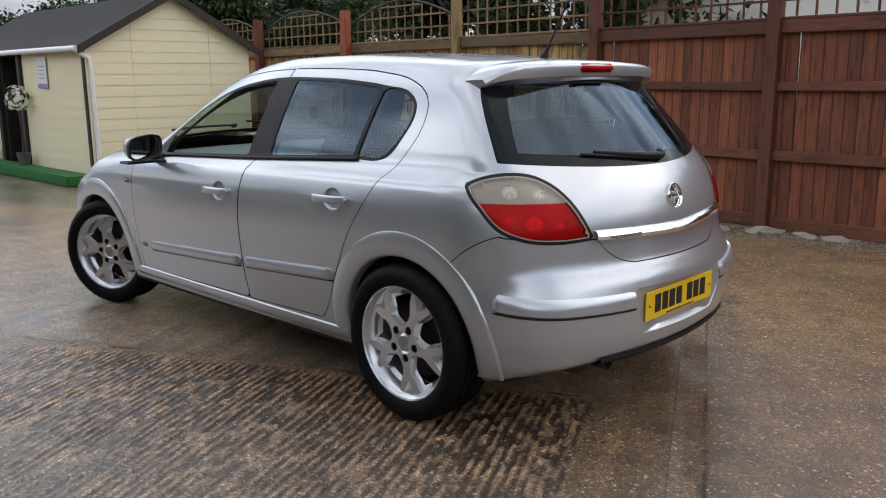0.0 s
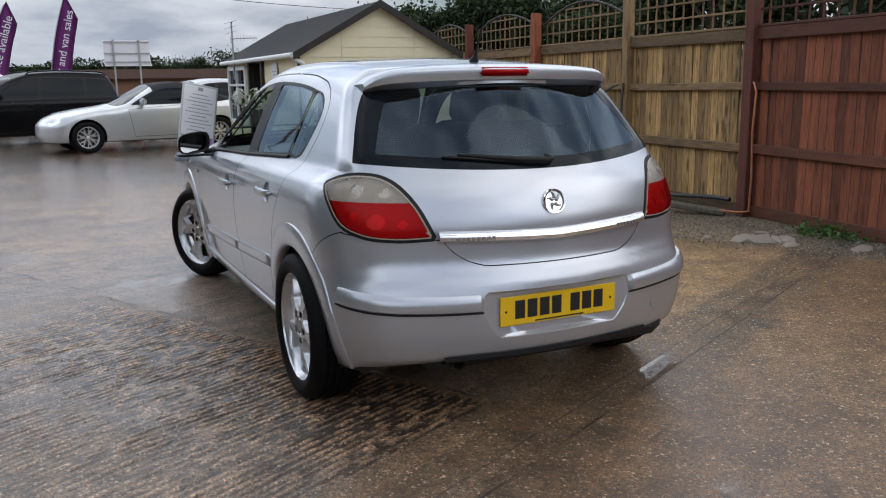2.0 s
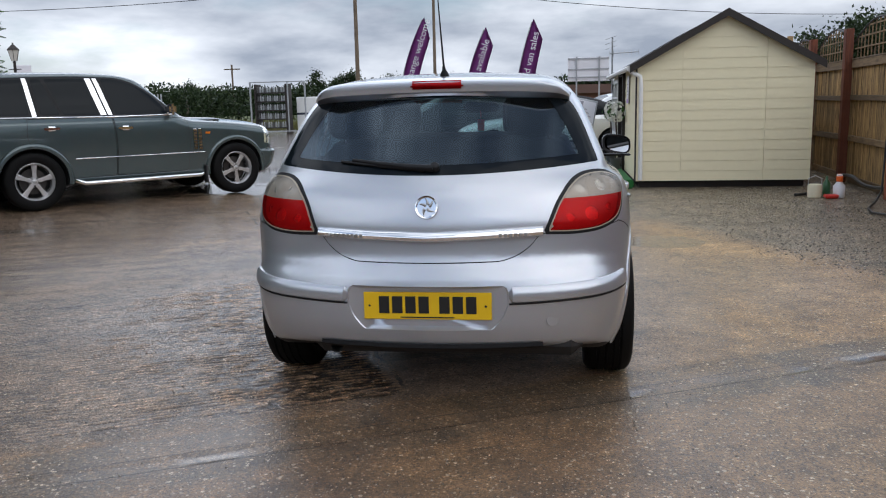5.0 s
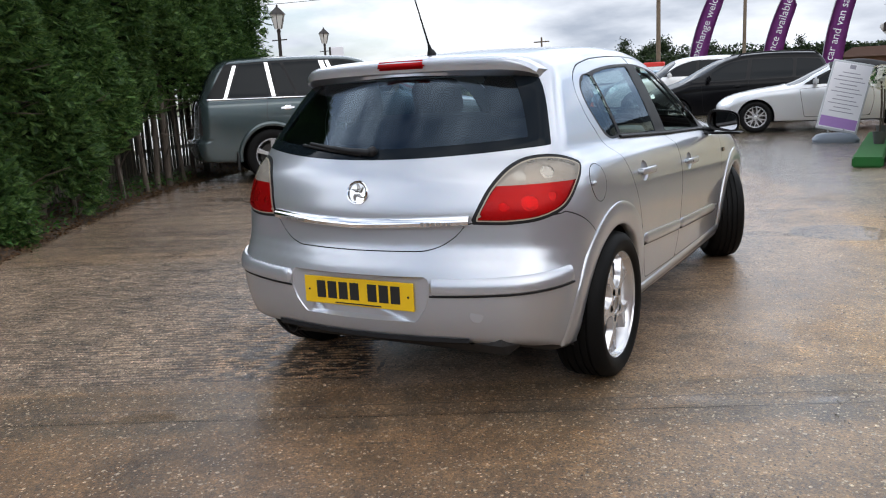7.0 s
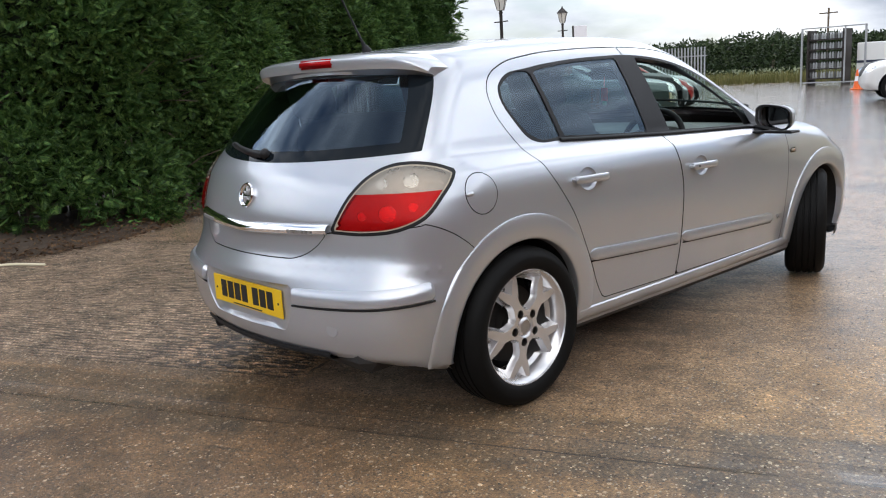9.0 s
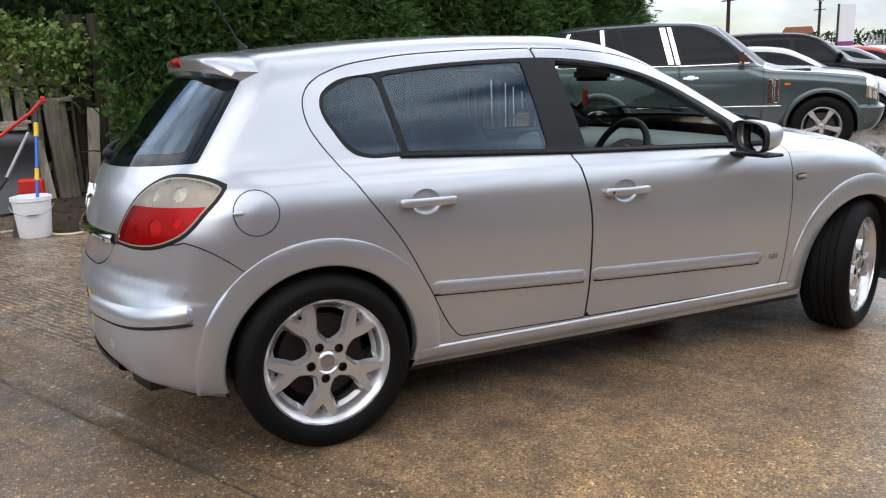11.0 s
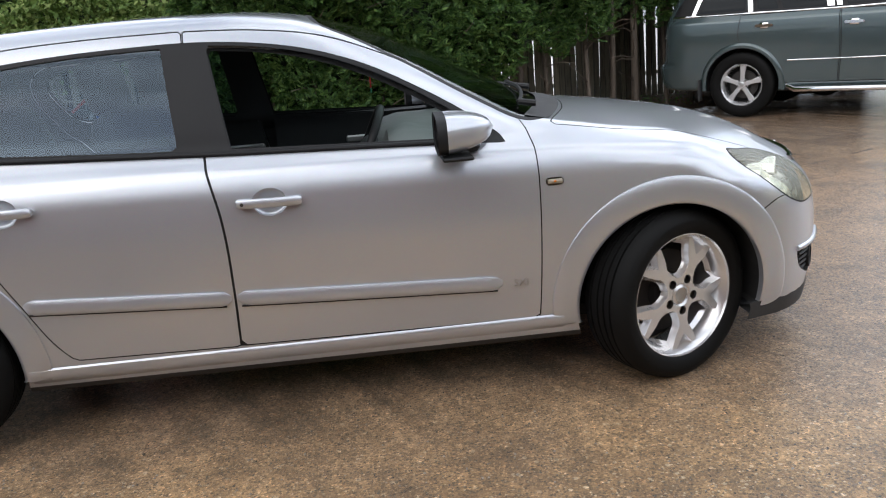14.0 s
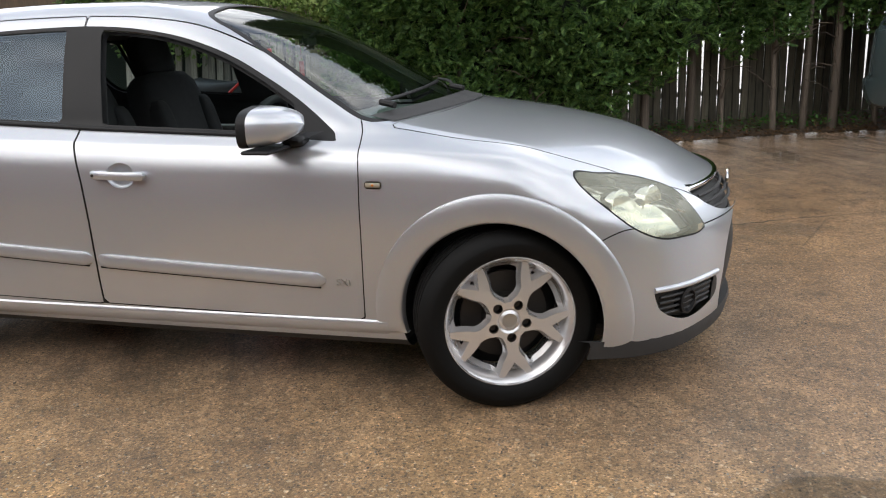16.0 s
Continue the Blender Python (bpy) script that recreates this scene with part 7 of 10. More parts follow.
for sx in (1, -1):
    for y, w0, lean in ((0.085, 0.055, -0.06), (0.965, 0.075, -0.14), (1.055, 0.055, -0.14), (-0.60, 0.05, 0.19)):
        zs = np.linspace(1.225, 1.715 if y > 0 else 1.68, 9)
        ys = y + lean * (zs - 1.225) / 0.49
        rows = [[(sx * (float(RRF.side_x(yy + d, z)) + 0.004), yy + d, z) for yy, z in zip(ys, zs)] for d in (-w0 / 2, w0 / 2)]
        Geo().grid(rows).done("chrome_pillar", CHROME, rover, "chrome door pillar trim")
    ys = np.linspace(-0.85, 1.95, 40)
    zs = np.interp(ys, [-0.85, 0.2, 1.2, 1.95], [1.215, 1.205, 1.195, 1.21])
    Geo().tube([(sx * (x + 0.004), y, z) for x, y, z in zip(RRF.side_x(ys, zs), ys, zs)], 0.012, 6).done("chrome_belt_strip", CHROME, rover, smooth=60)
    ys = np.linspace(-1.0, 3.5, 60)
    Geo().tube([(sx * (x + 0.0005), y, 0.655) for x, y in zip(RRF.side_x(ys, np.full(60, 0.655)), ys) if abs(y) > 0.45 and abs(y - 2.86) > 0.45 and 0.45 < y < 2.4], 0.008, 6).done("side_strip", CHROME, rover, smooth=60)
    Geo().tube([(sx * 0.90, 0.52, 0.36), (sx * 0.985, 0.62, 0.325), (sx * 0.985, 2.25, 0.325), (sx * 0.90, 2.36, 0.36)], 0.030, 12).done("side_step", CHROME, rover, "polished side step tube", smooth=60)
    for dy in (2.22, 2.295):
        x = float(RRF.side_x(dy, 0.84))
        vent = Geo().box((sx * (x + 0.003), dy, 0.845), (0.018, 0.055, 0.30), 0.006).done("wing_vent", CHROME, rover, "chrome wing vent")
        for i in range(6):
            Geo().box((sx * (x + 0.013), dy, 0.735 + i * 0.044), (0.004, 0.042, 0.012)).done("vent_slot", PLASTIC, vent)
    Geo().box((sx * (float(RRF.side_x(2.42, 0.93)) + 0.003), 2.42, 0.93), (0.012, 0.075, 0.030), 0.006).done("side_indicator", LENS_AMBER, rover)
    for yc in (0.0, 2.86):
        th = np.linspace(radians(-8), radians(188), 41)
        rows = []
        for r, o in ((0.430, -0.02), (0.432, 0.016), (0.455, 0.022), (0.485, 0.014), (0.495, -0.004)):
            yy, zz = yc + r * np.cos(th), 0.385 + r * np.sin(th)
            rows.append([(sx * (x + o), y, z) for x, y, z in zip(RRF.side_x(yy, np.maximum(zz, 0.42)), yy, zz)])
        Geo().grid(rows).done("arch_lip", RR_GREEN, rover, smooth=50)
    Geo().box((sx * 0.93, 2.36, 0.33), (0.10, 0.03, 0.26), 0.01).done("mud_flap", PLASTIC, rover)
    Geo().box((sx * 0.93, -0.50, 0.33), (0.10, 0.03, 0.26), 0.01).done("mud_flap", PLASTIC, rover)

# black people carrier
MPV = car_spec(0.90, [(-1.0, 1.58), (-0.6, 1.66), (0.5, 1.70), (1.2, 1.67), (1.7, 1.56), (2.2, 1.32), (2.7, 1.06), (2.95, 0.98), (3.3, 0.90), (3.6, 0.78), (3.75, 0.65)],
               [(0.2, -0.86), (0.45, -0.95), (0.65, -0.95), (0.95, -0.92), (1.4, -0.78), (1.7, -0.62)], [(0.2, 3.62), (0.4, 3.72), (0.6, 3.72), (0.72, 3.65), (0.85, 3.5), (1.7, 2.7)], 1.03, 0.64, 1.70, bow=0.3)
mpv_dlo = [(-0.80, 1.07, 1), (-0.62, 1.50, 1), (0.5, 1.56), (1.3, 1.54), (1.75, 1.42), (2.2, 1.20), (2.50, 1.03, 1), (1.0, 1.04)]
mpv_panes = [[(-0.72, 1.09, 1), (-0.56, 1.47, 1), (-0.02, 1.51, 1), (0.02, 1.08, 1)], [(0.10, 1.08, 1), (0.06, 1.52, 1), (1.02, 1.53, 1), (1.10, 1.06, 1)], [(1.20, 1.06, 1), (1.12, 1.53, 1), (1.6, 1.45), (2.0, 1.24, 1), (2.04, 1.05, 1)]]
mpv_doors = [[(0.05, 1.04, 1), (0.12, 0.7), (0.36, 0.30, 1), (1.12, 0.30, 1), (1.14, 1.04, 1)], [(1.16, 1.04, 1), (1.14, 0.30, 1), (2.20, 0.30, 1), (2.26, 0.95, 1)]]
SCREEN_MPV = [(-0.72, 2.55), (0, 2.72), (0.72, 2.55, 1), (0.62, 2.0), (0.56, 1.66, 1), (0, 1.60), (-0.56, 1.66, 1), (-0.62, 2.0)]


def stand(wheel_xy, direction, base, half, near_left=True):
    """The pose of a car whose near front wheel stands at wheel_xy and which points along direction."""
    u = Vector((*direction, 0)).normalized()
    r = Vector((u.y, -u.x, 0))
    o = Vector((*wheel_xy, 0)) - u * base + r * (half - 0.1) * (1 if near_left else -1)
    return axes(o, r, u, (0, 0, 1))


carrier, MPVF = build_car("people_carrier", "black people carrier parked on the muddy yard", MPV, BLACK_PAINT, stand((-3.25, 17.95), (-0.93, -0.36), 2.84, 0.90), 2.84, 0.32, 0.32, 0.215, FIVE, mpv_dlo, mpv_panes, SCREEN_MPV, None,
          [(0.50, 0.80), (0.78, 0.84), (0.86, 0.80), (0.74, 0.68), (0.52, 0.66)], [(0.7, 1.1), (0.92, 1.1), (0.92, 0.7), (0.7, 0.7)], mpv_doors, 0.045, 0.0, (2.1, 1.04), ((0.30, 0.93), (1.40, 0.90)), grille=[(-0.2, 0.70), (0.40, 0.70), (0.34, 0.58), (-0.2, 0.58)])
for sx in (1, -1):
    ys = np.linspace(-0.55, 1.35, 24)
    Geo().tube([(sx * 0.60, y, float(MPVF.top_z(0.60, y)) + 0.045 - 0.05 * (i_ in (0, 23))) for i_, y in enumerate(ys)], 0.017, 8).done("roof_rail", TRIM, carrier, "black roof rail", smooth=60)
plate_y = float(MPVF.nose_y(0.0, 0.47)) + 0.006
Geo().box((0, plate_y, 0.47), (0.52, 0.012, 0.11), 0.003).done("number_plate", PAPER, carrier, "white front number plate with dark bars")
for i_ in range(7):
    Geo().box((-0.18 + 0.054 * i_ + 0.03 * (i_ > 3), plate_y + 0.0075, 0.47), (0.038, 0.003, 0.07)).done("plate_bar", INK, carrier)
# white off-roader
SUV = car_spec(0.95, [(-1.1, 1.62), (-0.7, 1.72), (0.2, 1.78), (1.0, 1.75), (1.4, 1.66), (1.95, 1.32), (2.15, 1.20), (2.4, 1.16), (3.0, 1.10), (3.4, 1.02), (3.6, 0.90)], [(0.3, -0.98), (0.5, -1.05), (0.7, -1.05), (1.1, -0.98), (1.7, -0.62)], [(0.3, 3.45), (0.5, 3.58), (0.7, 3.58), (1.0, 3.52), (1.1, 3.4), (1.8, 2.6)], 1.16, 0.70, 1.78, sill=0.28, nose_bulge=0.2, tail_bulge=0.15)
suv_dlo = [(-0.85, 1.20, 1), (-0.55, 1.60, 1), (0.3, 1.64), (1.1, 1.61), (1.5, 1.48), (1.95, 1.19, 1), (0.5, 1.18)]
suv_panes = [[(-0.70, 1.22, 1), (-0.48, 1.58, 1), (0.0, 1.61, 1), (0.02, 1.22, 1)], [(0.10, 1.22, 1), (0.07, 1.61, 1), (0.82, 1.61, 1), (0.90, 1.20, 1)], [(0.98, 1.20, 1), (0.90, 1.61, 1), (1.15, 1.59), (1.48, 1.46), (1.78, 1.20, 1)]]
SCREEN_SUV = [(-0.78, 2.05), (0, 2.14), (0.78, 2.05, 1), (0.70, 1.72), (0.62, 1.48, 1), (0, 1.42), (-0.62, 1.48, 1), (-0.70, 1.72)]
build_car("white_off_roader", "white off-roader parked beyond the people carrier", SUV, WHITE_PAINT, stand((-5.4, 21.7), (-0.90, -0.43), 2.745, 0.95), 2.745, 0.38, 0.38, 0.26, FIVE, suv_dlo, suv_panes, SCREEN_SUV, None,
          [(0.56, 1.02), (0.84, 1.02), (0.90, 0.96), (0.88, 0.82), (0.58, 0.82)], None, [], 0.045, 0.0, (1.75, 1.18), ((0.2, 1.02), (1.1, 1.0)), grille=[(-0.2, 1.0), (0.5, 1.0), (0.5, 0.82), (-0.2, 0.82)])
# ice blue hatchback
HATCH = car_spec(0.83, [(-0.7, 1.40), (0.0, 1.47), (0.6, 1.48), (1.1, 1.43), (1.5, 1.28), (1.95, 1.04), (2.15, 0.97), (2.6, 0.90), (2.95, 0.80), (3.2, 0.64)], [(0.2, -0.60), (0.45, -0.68), (0.9, -0.62), (1.2, -0.45), (1.5, -0.25)], [(0.2, 3.02), (0.4, 3.12), (0.6, 3.12), (0.75, 3.02), (1.4, 2.4)], 0.95, 0.56, 1.48)
hatch_dlo = [(-0.25, 1.0, 1), (-0.15, 1.25), (0.1, 1.33), (0.7, 1.37), (1.15, 1.30), (1.5, 1.14), (1.85, 0.95, 1), (0.7, 0.96)]
hatch_panes = [[(-0.15, 1.02, 1), (-0.05, 1.27), (0.65, 1.345, 1), (0.72, 0.99, 1)], [(0.80, 0.99, 1), (0.74, 1.345, 1), (1.1, 1.285), (1.4, 1.14), (1.6, 0.98, 1)]]
hatch_doors = [[(0.02, 0.97, 1), (0.10, 0.7), (0.36, 0.28, 1), (0.80, 0.28, 1), (0.76, 0.97, 1)], [(0.78, 0.97, 1), (0.82, 0.28, 1), (1.85, 0.28, 1), (1.86, 0.9, 1)]]
SCREEN_H = [(-0.66, 1.90), (0, 2.05), (0.66, 1.90, 1), (0.56, 1.55), (0.50, 1.22, 1), (0, 1.16), (-0.50, 1.22, 1), (-0.56, 1.55)]
HEAD_H = [(0.42, 0.74), (0.62, 0.80), (0.74, 0.82), (0.74, 0.70), (0.50, 0.62)]
build_car("blue_hatchback", "ice blue small hatchback at the far side of the yard", HATCH, BLUE_PAINT, stand((-9.1, 30.4), (-0.88, -0.47), 2.5, 0.83), 2.5, 0.30, 0.30, 0.20, FIVE, hatch_dlo, hatch_panes, SCREEN_H, None, HEAD_H, None, hatch_doors, 0.05, 0.0, (1.55, 0.95), ((0.3, 0.86), (1.0, 0.84)))
# silver convertible with a black hood, at right angles to the office
COUPE = car_spec(0.87, [(-0.95, 0.96), (-0.6, 1.02), (-0.2, 1.12), (0.3, 1.32), (0.8, 1.40), (1.2, 1.37), (1.6, 1.20), (2.0, 1.01), (2.2, 0.95), (2.7, 0.88), (3.2, 0.78), (3.5, 0.66), (3.6, 0.5)], [(0.2, -0.95), (0.4, -1.02), (0.7, -1.02), (0.9, -0.98), (1.0, -0.9), (1.3, -0.3)], [(0.2, 3.42), (0.4, 3.52), (0.55, 3.52), (0.7, 3.44), (1.3, 2.6)], 0.92, 0.55, 1.40, tail_bulge=0.25)
coupe_dlo = [(0.05, 0.955, 1), (0.20, 1.14), (0.55, 1.26), (0.9, 1.29), (1.2, 1.26), (1.5, 1.13), (1.85, 0.93, 1), (1.0, 0.935)]
coupe_panes = [[(0.10, 0.97, 1), (0.24, 1.12), (0.50, 1.22, 1), (0.56, 0.96, 1)], [(0.62, 0.96, 1), (0.60, 1.245, 1), (0.9, 1.265), (1.18, 1.235), (1.44, 1.115), (1.66, 0.95, 1)]]
SCREEN_C = [(-0.68, 1.98), (0, 2.14), (0.68, 1.98, 1), (0.58, 1.62), (0.52, 1.36, 1), (0, 1.30), (-0.52, 1.36, 1), (-0.58, 1.62)]
coupe_top = lambda Q: np.where((Q[:, 1] > -0.45) & (Q[:, 1] < 1.36), 0.965 + 0.10 * np.clip(-Q[:, 1], 0, 1) - Q[:, 2], 1.0)  # noqa: E731
build_car("convertible", "silver convertible with a raised black fabric roof", COUPE, MERC_SILVER, stand((-0.9, 14.85), (-0.985, -0.17), 2.715, 0.87), 2.715, 0.32, 0.32, 0.215, TEN, coupe_dlo, coupe_panes, SCREEN_C, None,
          [(0.46, 0.72), (0.62, 0.78), (0.78, 0.76), (0.74, 0.62), (0.52, 0.58)], None, [[(0.60, 0.93, 1), (0.56, 0.6), (0.62, 0.30, 1), (1.80, 0.30, 1), (1.90, 0.85, 1)]], 0.045, 0.0, (1.62, 0.94), ((0.78, 0.84),), roof=coupe_top, roof_paint=CLOTH)
# estate behind it, and a navy car beyond
build_car("silver_hatchback", "pale silver estate parked behind the convertible", HATCH, MERC_SILVER, stand((0.7, 18.2), (-0.97, -0.25), 2.5, 0.83), 2.5, 0.30, 0.30, 0.20, FIVE, hatch_dlo, hatch_panes, SCREEN_H, None, HEAD_H, None, hatch_doors, 0.055, 0.0, (1.55, 0.95))
build_car("navy_people_carrier", "dark navy people carrier seen beyond the convertible", MPV, NAVY_PAINT, stand((-1.6, 25.2), (0.97, 0.22), 2.84, 0.90, False), 2.84, 0.32, 0.32, 0.215, FIVE, mpv_dlo, mpv_panes, SCREEN_MPV, [(-0.7, 1.06), (0.7, 1.06), (0.58, 1.5), (-0.58, 1.5)], None, [(0.7, 1.1), (0.92, 1.1), (0.92, 0.7), (0.7, 0.7)], mpv_doors, 0.055, 0.0, (2.1, 1.04))
# row of cars beyond the off-roader, noses in line
row = [("parked_hatchback", "black hatchback in the row of parked cars", HATCH, BLACK_PAINT, 2.5, 0.83, hatch_dlo, hatch_panes, SCREEN_H, HEAD_H, hatch_doors, 0.30, (1.55, 0.95)), ("parked_hatchback", "silver hatchback in the row of parked cars", HATCH, MERC_SILVER, 2.5, 0.83, hatch_dlo, hatch_panes, SCREEN_H, HEAD_H, hatch_doors, 0.30, (1.55, 0.95)),
       ("parked_off_roader", "black off-roader in the row of parked cars", SUV, BLACK_PAINT, 2.745, 0.95, suv_dlo, suv_panes, SCREEN_SUV, [(0.56, 1.02), (0.84, 1.02), (0.88, 0.82), (0.58, 0.82)], [], 0.38, (1.75, 1.18)), ("parked_hatchback", "grey hatchback in the row of parked cars", HATCH, GREY_PAINT, 2.5, 0.83, hatch_dlo, hatch_panes, SCREEN_H, HEAD_H, hatch_doors, 0.30, (1.55, 0.95)),
       ("parked_hatchback", "red hatchback in the row of parked cars", HATCH, RED_PAINT, 2.5, 0.83, hatch_dlo, hatch_panes, SCREEN_H, HEAD_H, hatch_doors, 0.30, (1.55, 0.95)), ("parked_hatchback", "pale silver hatchback at the end of the row", HATCH, MERC_SILVER, 2.5, 0.83, hatch_dlo, hatch_panes, SCREEN_H, HEAD_H, hatch_doors, 0.30, (1.55, 0.95))]
for i, (nm, lab, sp, pt, base, half, dlo, panes, scr, hd, drs, hub, mir) in enumerate(row):
    front = Vector((-4.362, 8.278, 0)) + Vector((-0.46, 0.888, 0)) * (2.45 * (i + 1)) - rr_u * (0.8, 0.4, 0.5, 0.3, 0.3, 0.2)[i]
    build_car(nm, lab, sp, pt, axes(front - rr_u * base - rr_n * (half - 0.1), rr_n, rr_u, (0, 0, 1)), base, hub, hub, hub * 0.66, FIVE, dlo, panes, scr, None, hd, None, drs, 0.055, 0.0, mir, group="row of parked cars")

# ---------------------------------------------------------------- ground
def value_noise(x, y, seed):
    """Smooth noise between 0 and 1 on a unit lattice."""
    table = np.random.default_rng(seed).uniform(0, 1, (64, 64))
    i, j = np.floor(x).astype(int), np.floor(y).astype(int)
    f, g = x - i, y - j
    f, g = f * f * (3 - 2 * f), g * g * (3 - 2 * g)
    at = lambda a, b: table[a % 64, b % 64]  # noqa: E731
    return (at(i, j) * (1 - f) + at(i + 1, j) * f) * (1 - g) + (at(i, j + 1) * (1 - f) + at(i + 1, j + 1) * f) * g


def relief(u, d):
    """Height of the yard: tamped ridges on one slab, a worn gutter along the joint, slight unevenness."""
    wave = d + 0.055 * (value_noise(u * 1.3, d * 2.0, 1) - 0.5) + 0.05 * (value_noise(u * 0.5, d * 0.7, 2) - 0.5)
    ridge = np.sin(wave * 2 * np.pi / 0.040)
    ridge = np.sign(ridge) * np.abs(ridge) ** 0.7
    broken = np.clip(value_noise(u * 3.0, d * 5.0, 3) * 1.2 + 0.15, 0, 1) * np.clip(value_noise(u * 16, d * 24.0, 6) * 1.3 + 0.1, 0.2, 1)
    inside = np.clip((d - 0.13) / 0.06, 0, 1) * np.clip((3.2 - d) / 0.6, 0, 1) * np.clip((-0.33 - u) / 0.08, 0, 1) * np.clip((u + 5.0) / 0.8, 0, 1)
    lumps = (value_noise(u * 22, d * 45.0, 4) - 0.5) * 0.0100
    gutter = -0.007 * np.exp(-((d + 0.23) / 0.055) ** 4) * np.clip((6 - np.abs(u)) / 1.0, 0, 1)
    worn = 0.4 + 0.6 * np.clip((u + 2.0) / 1.0, 0, 1)
    return inside * (worn * (0.0056 * ridge * broken + lumps) - 0.0012) + gutter


far_ = [30, 50, 100, 250, 600, 1500]
u_ = np.array([-c for c in far_[::-1]] + list(np.arange(-20, -5.4, 2.0)) + list(np.arange(-5.2, 0.0, 0.020)) + list(np.arange(0.0, 20.1, 2.0)) + far_)
d_ = np.array([-c for c in far_[::-1]] + list(np.arange(-20, -0.9, 2.0)) + list(np.arange(-0.6, 3.4, 0.0080)) + list(np.arange(3.6, 20.1, 2.0)) + far_)
UU, DD = np.meshgrid(u_, d_)
HH = relief(UU, DD)
# u runs along the joint, d square to it
A_ = np.array([[0.894, 0.447], [-0.446, 0.895]])
XY = np.linalg.solve(A_, np.stack([UU.ravel(), DD.ravel() - 0.895 * 0.535]))
V_ = np.stack([XY[0], XY[1], HH.ravel()], 1)
nu = len(u_)
I_ = (np.arange(len(d_) - 1)[:, None] * nu + np.arange(nu - 1)[None]).ravel()
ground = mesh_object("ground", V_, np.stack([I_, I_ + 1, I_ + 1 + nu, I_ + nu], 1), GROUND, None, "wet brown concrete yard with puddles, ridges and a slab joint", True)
tagged(ground, category="ground", kind="structure")


def scatter_mesh(name, verts, faces, places, material, label, category):
    """Many small alike pieces joined into one mesh. places: matrices as (n, 3, 4) arrays."""
    V = np.array(verts, float)
    M = np.asarray(places)
    out = np.einsum("nij,vj->nvi", M[:, :, :3], V) + M[:, None, :, 3]
    n = len(V)
    me = bpy.data.meshes.new(name)
    F = np.array([f for f in faces if len(f) == len(faces[0])])
    allF = (F[None] + (np.arange(len(M)) * n)[:, None, None]).reshape(-1, F.shape[1])
    me.vertices.add(len(M) * n)
    me.vertices.foreach_set("co", out.reshape(-1).astype(np.float32))
    me.loops.add(allF.size)
    me.loops.foreach_set("vertex_index", allF.reshape(-1).astype(np.int32))
    me.polygons.add(len(allF))
    me.polygons.foreach_set("loop_start", (np.arange(len(allF)) * F.shape[1]).astype(np.int32))
    me.materials.append(material)
    me.update(calc_edges=True)
    me.validate()
    ob = new(name, me)
    return tagged(ob, label, category, kind="stuff")


def turns(n, rng, tilt=1.0):
    """Random turns as (n, 3, 3) arrays; tilt 0 keeps z upright."""
    a = rng.uniform(0, 2 * np.pi, n)
    b = rng.normal(0, 0.6, n) * tilt
    c = rng.normal(0, 0.6, n) * tilt
    ca, sa, cb, sb, cc, sc = np.cos(a), np.sin(a), np.cos(b), np.sin(b), np.cos(c), np.sin(c)
    Z = np.zeros(n)
    O = np.ones(n)
    rz = np.stack([ca, -sa, Z, sa, ca, Z, Z, Z, O], 1).reshape(n, 3, 3)
    ry = np.stack([cb, Z, sb, Z, O, Z, -sb, Z, cb], 1).reshape(n, 3, 3)
    rx = np.stack([O, Z, Z, Z, cc, -sc, Z, sc, cc], 1).reshape(n, 3, 3)
    return rz @ ry @ rx


def place(R, scale, at):
    return np.concatenate([R * np.asarray(scale)[:, None, None], np.asarray(at)[:, :, None]], 2)


rng = np.random.default_rng(4)

# gravel margin along the fence
STONE = ([(-1, -0.6, -0.5), (0.9, -0.8, -0.4), (1, 0.7, -0.5), (-0.8, 0.8, -0.4), (-0.6, -0.4, 0.5), (0.5, -0.5, 0.6), (0.6, 0.4, 0.5), (-0.5, 0.5, 0.45)], [(0, 1, 5, 4), (1, 2, 6, 5), (2, 3, 7, 6), (3, 0, 4, 7), (4, 5, 6, 7)])
n = 9000
gy = rng.uniform(-2.0, 9.0, n)
edge = np.interp(gy, [-2, 0.5, 1.4, 1.9, 3.3, 4.5, 9], [3.9, 3.75, 3.2, 2.85, 2.2, 1.8, 1.5])
gx2 = edge + (4.13 + 0.07 * gy - edge) * rng.beta(1.3, 1.0, n) + rng.normal(0, 0.12, n)
ok = (gx2 < 4.10 + 0.07 * gy) & ~((gy > 8.35) & (gx2 < 4.1))
gx2, gy = gx2[ok], gy[ok]
scatter_mesh("gravel", *STONE, place(turns(len(gy), rng, 0.5), rng.uniform(0.003, 0.010, len(gy)), np.stack([gx2, gy, np.full(len(gy), 0.003)], 1)), GRAVEL_MAT, "loose wet gravel along the foot of the fence", "gravel")
n = 12000
gx2, gy = 4.0 - 7.5 * rng.beta(1.0, 1.9, n), rng.uniform(-3.4, 5.5, n)
scatter_mesh("loose_grit", *STONE, place(turns(n, rng, 0.5), rng.uniform(0.0015, 0.0050, n), np.stack([gx2, gy, np.full(n, 0.001)], 1)), GRAVEL_MAT, "loose grit on the wet concrete", "grit")
rub = 0
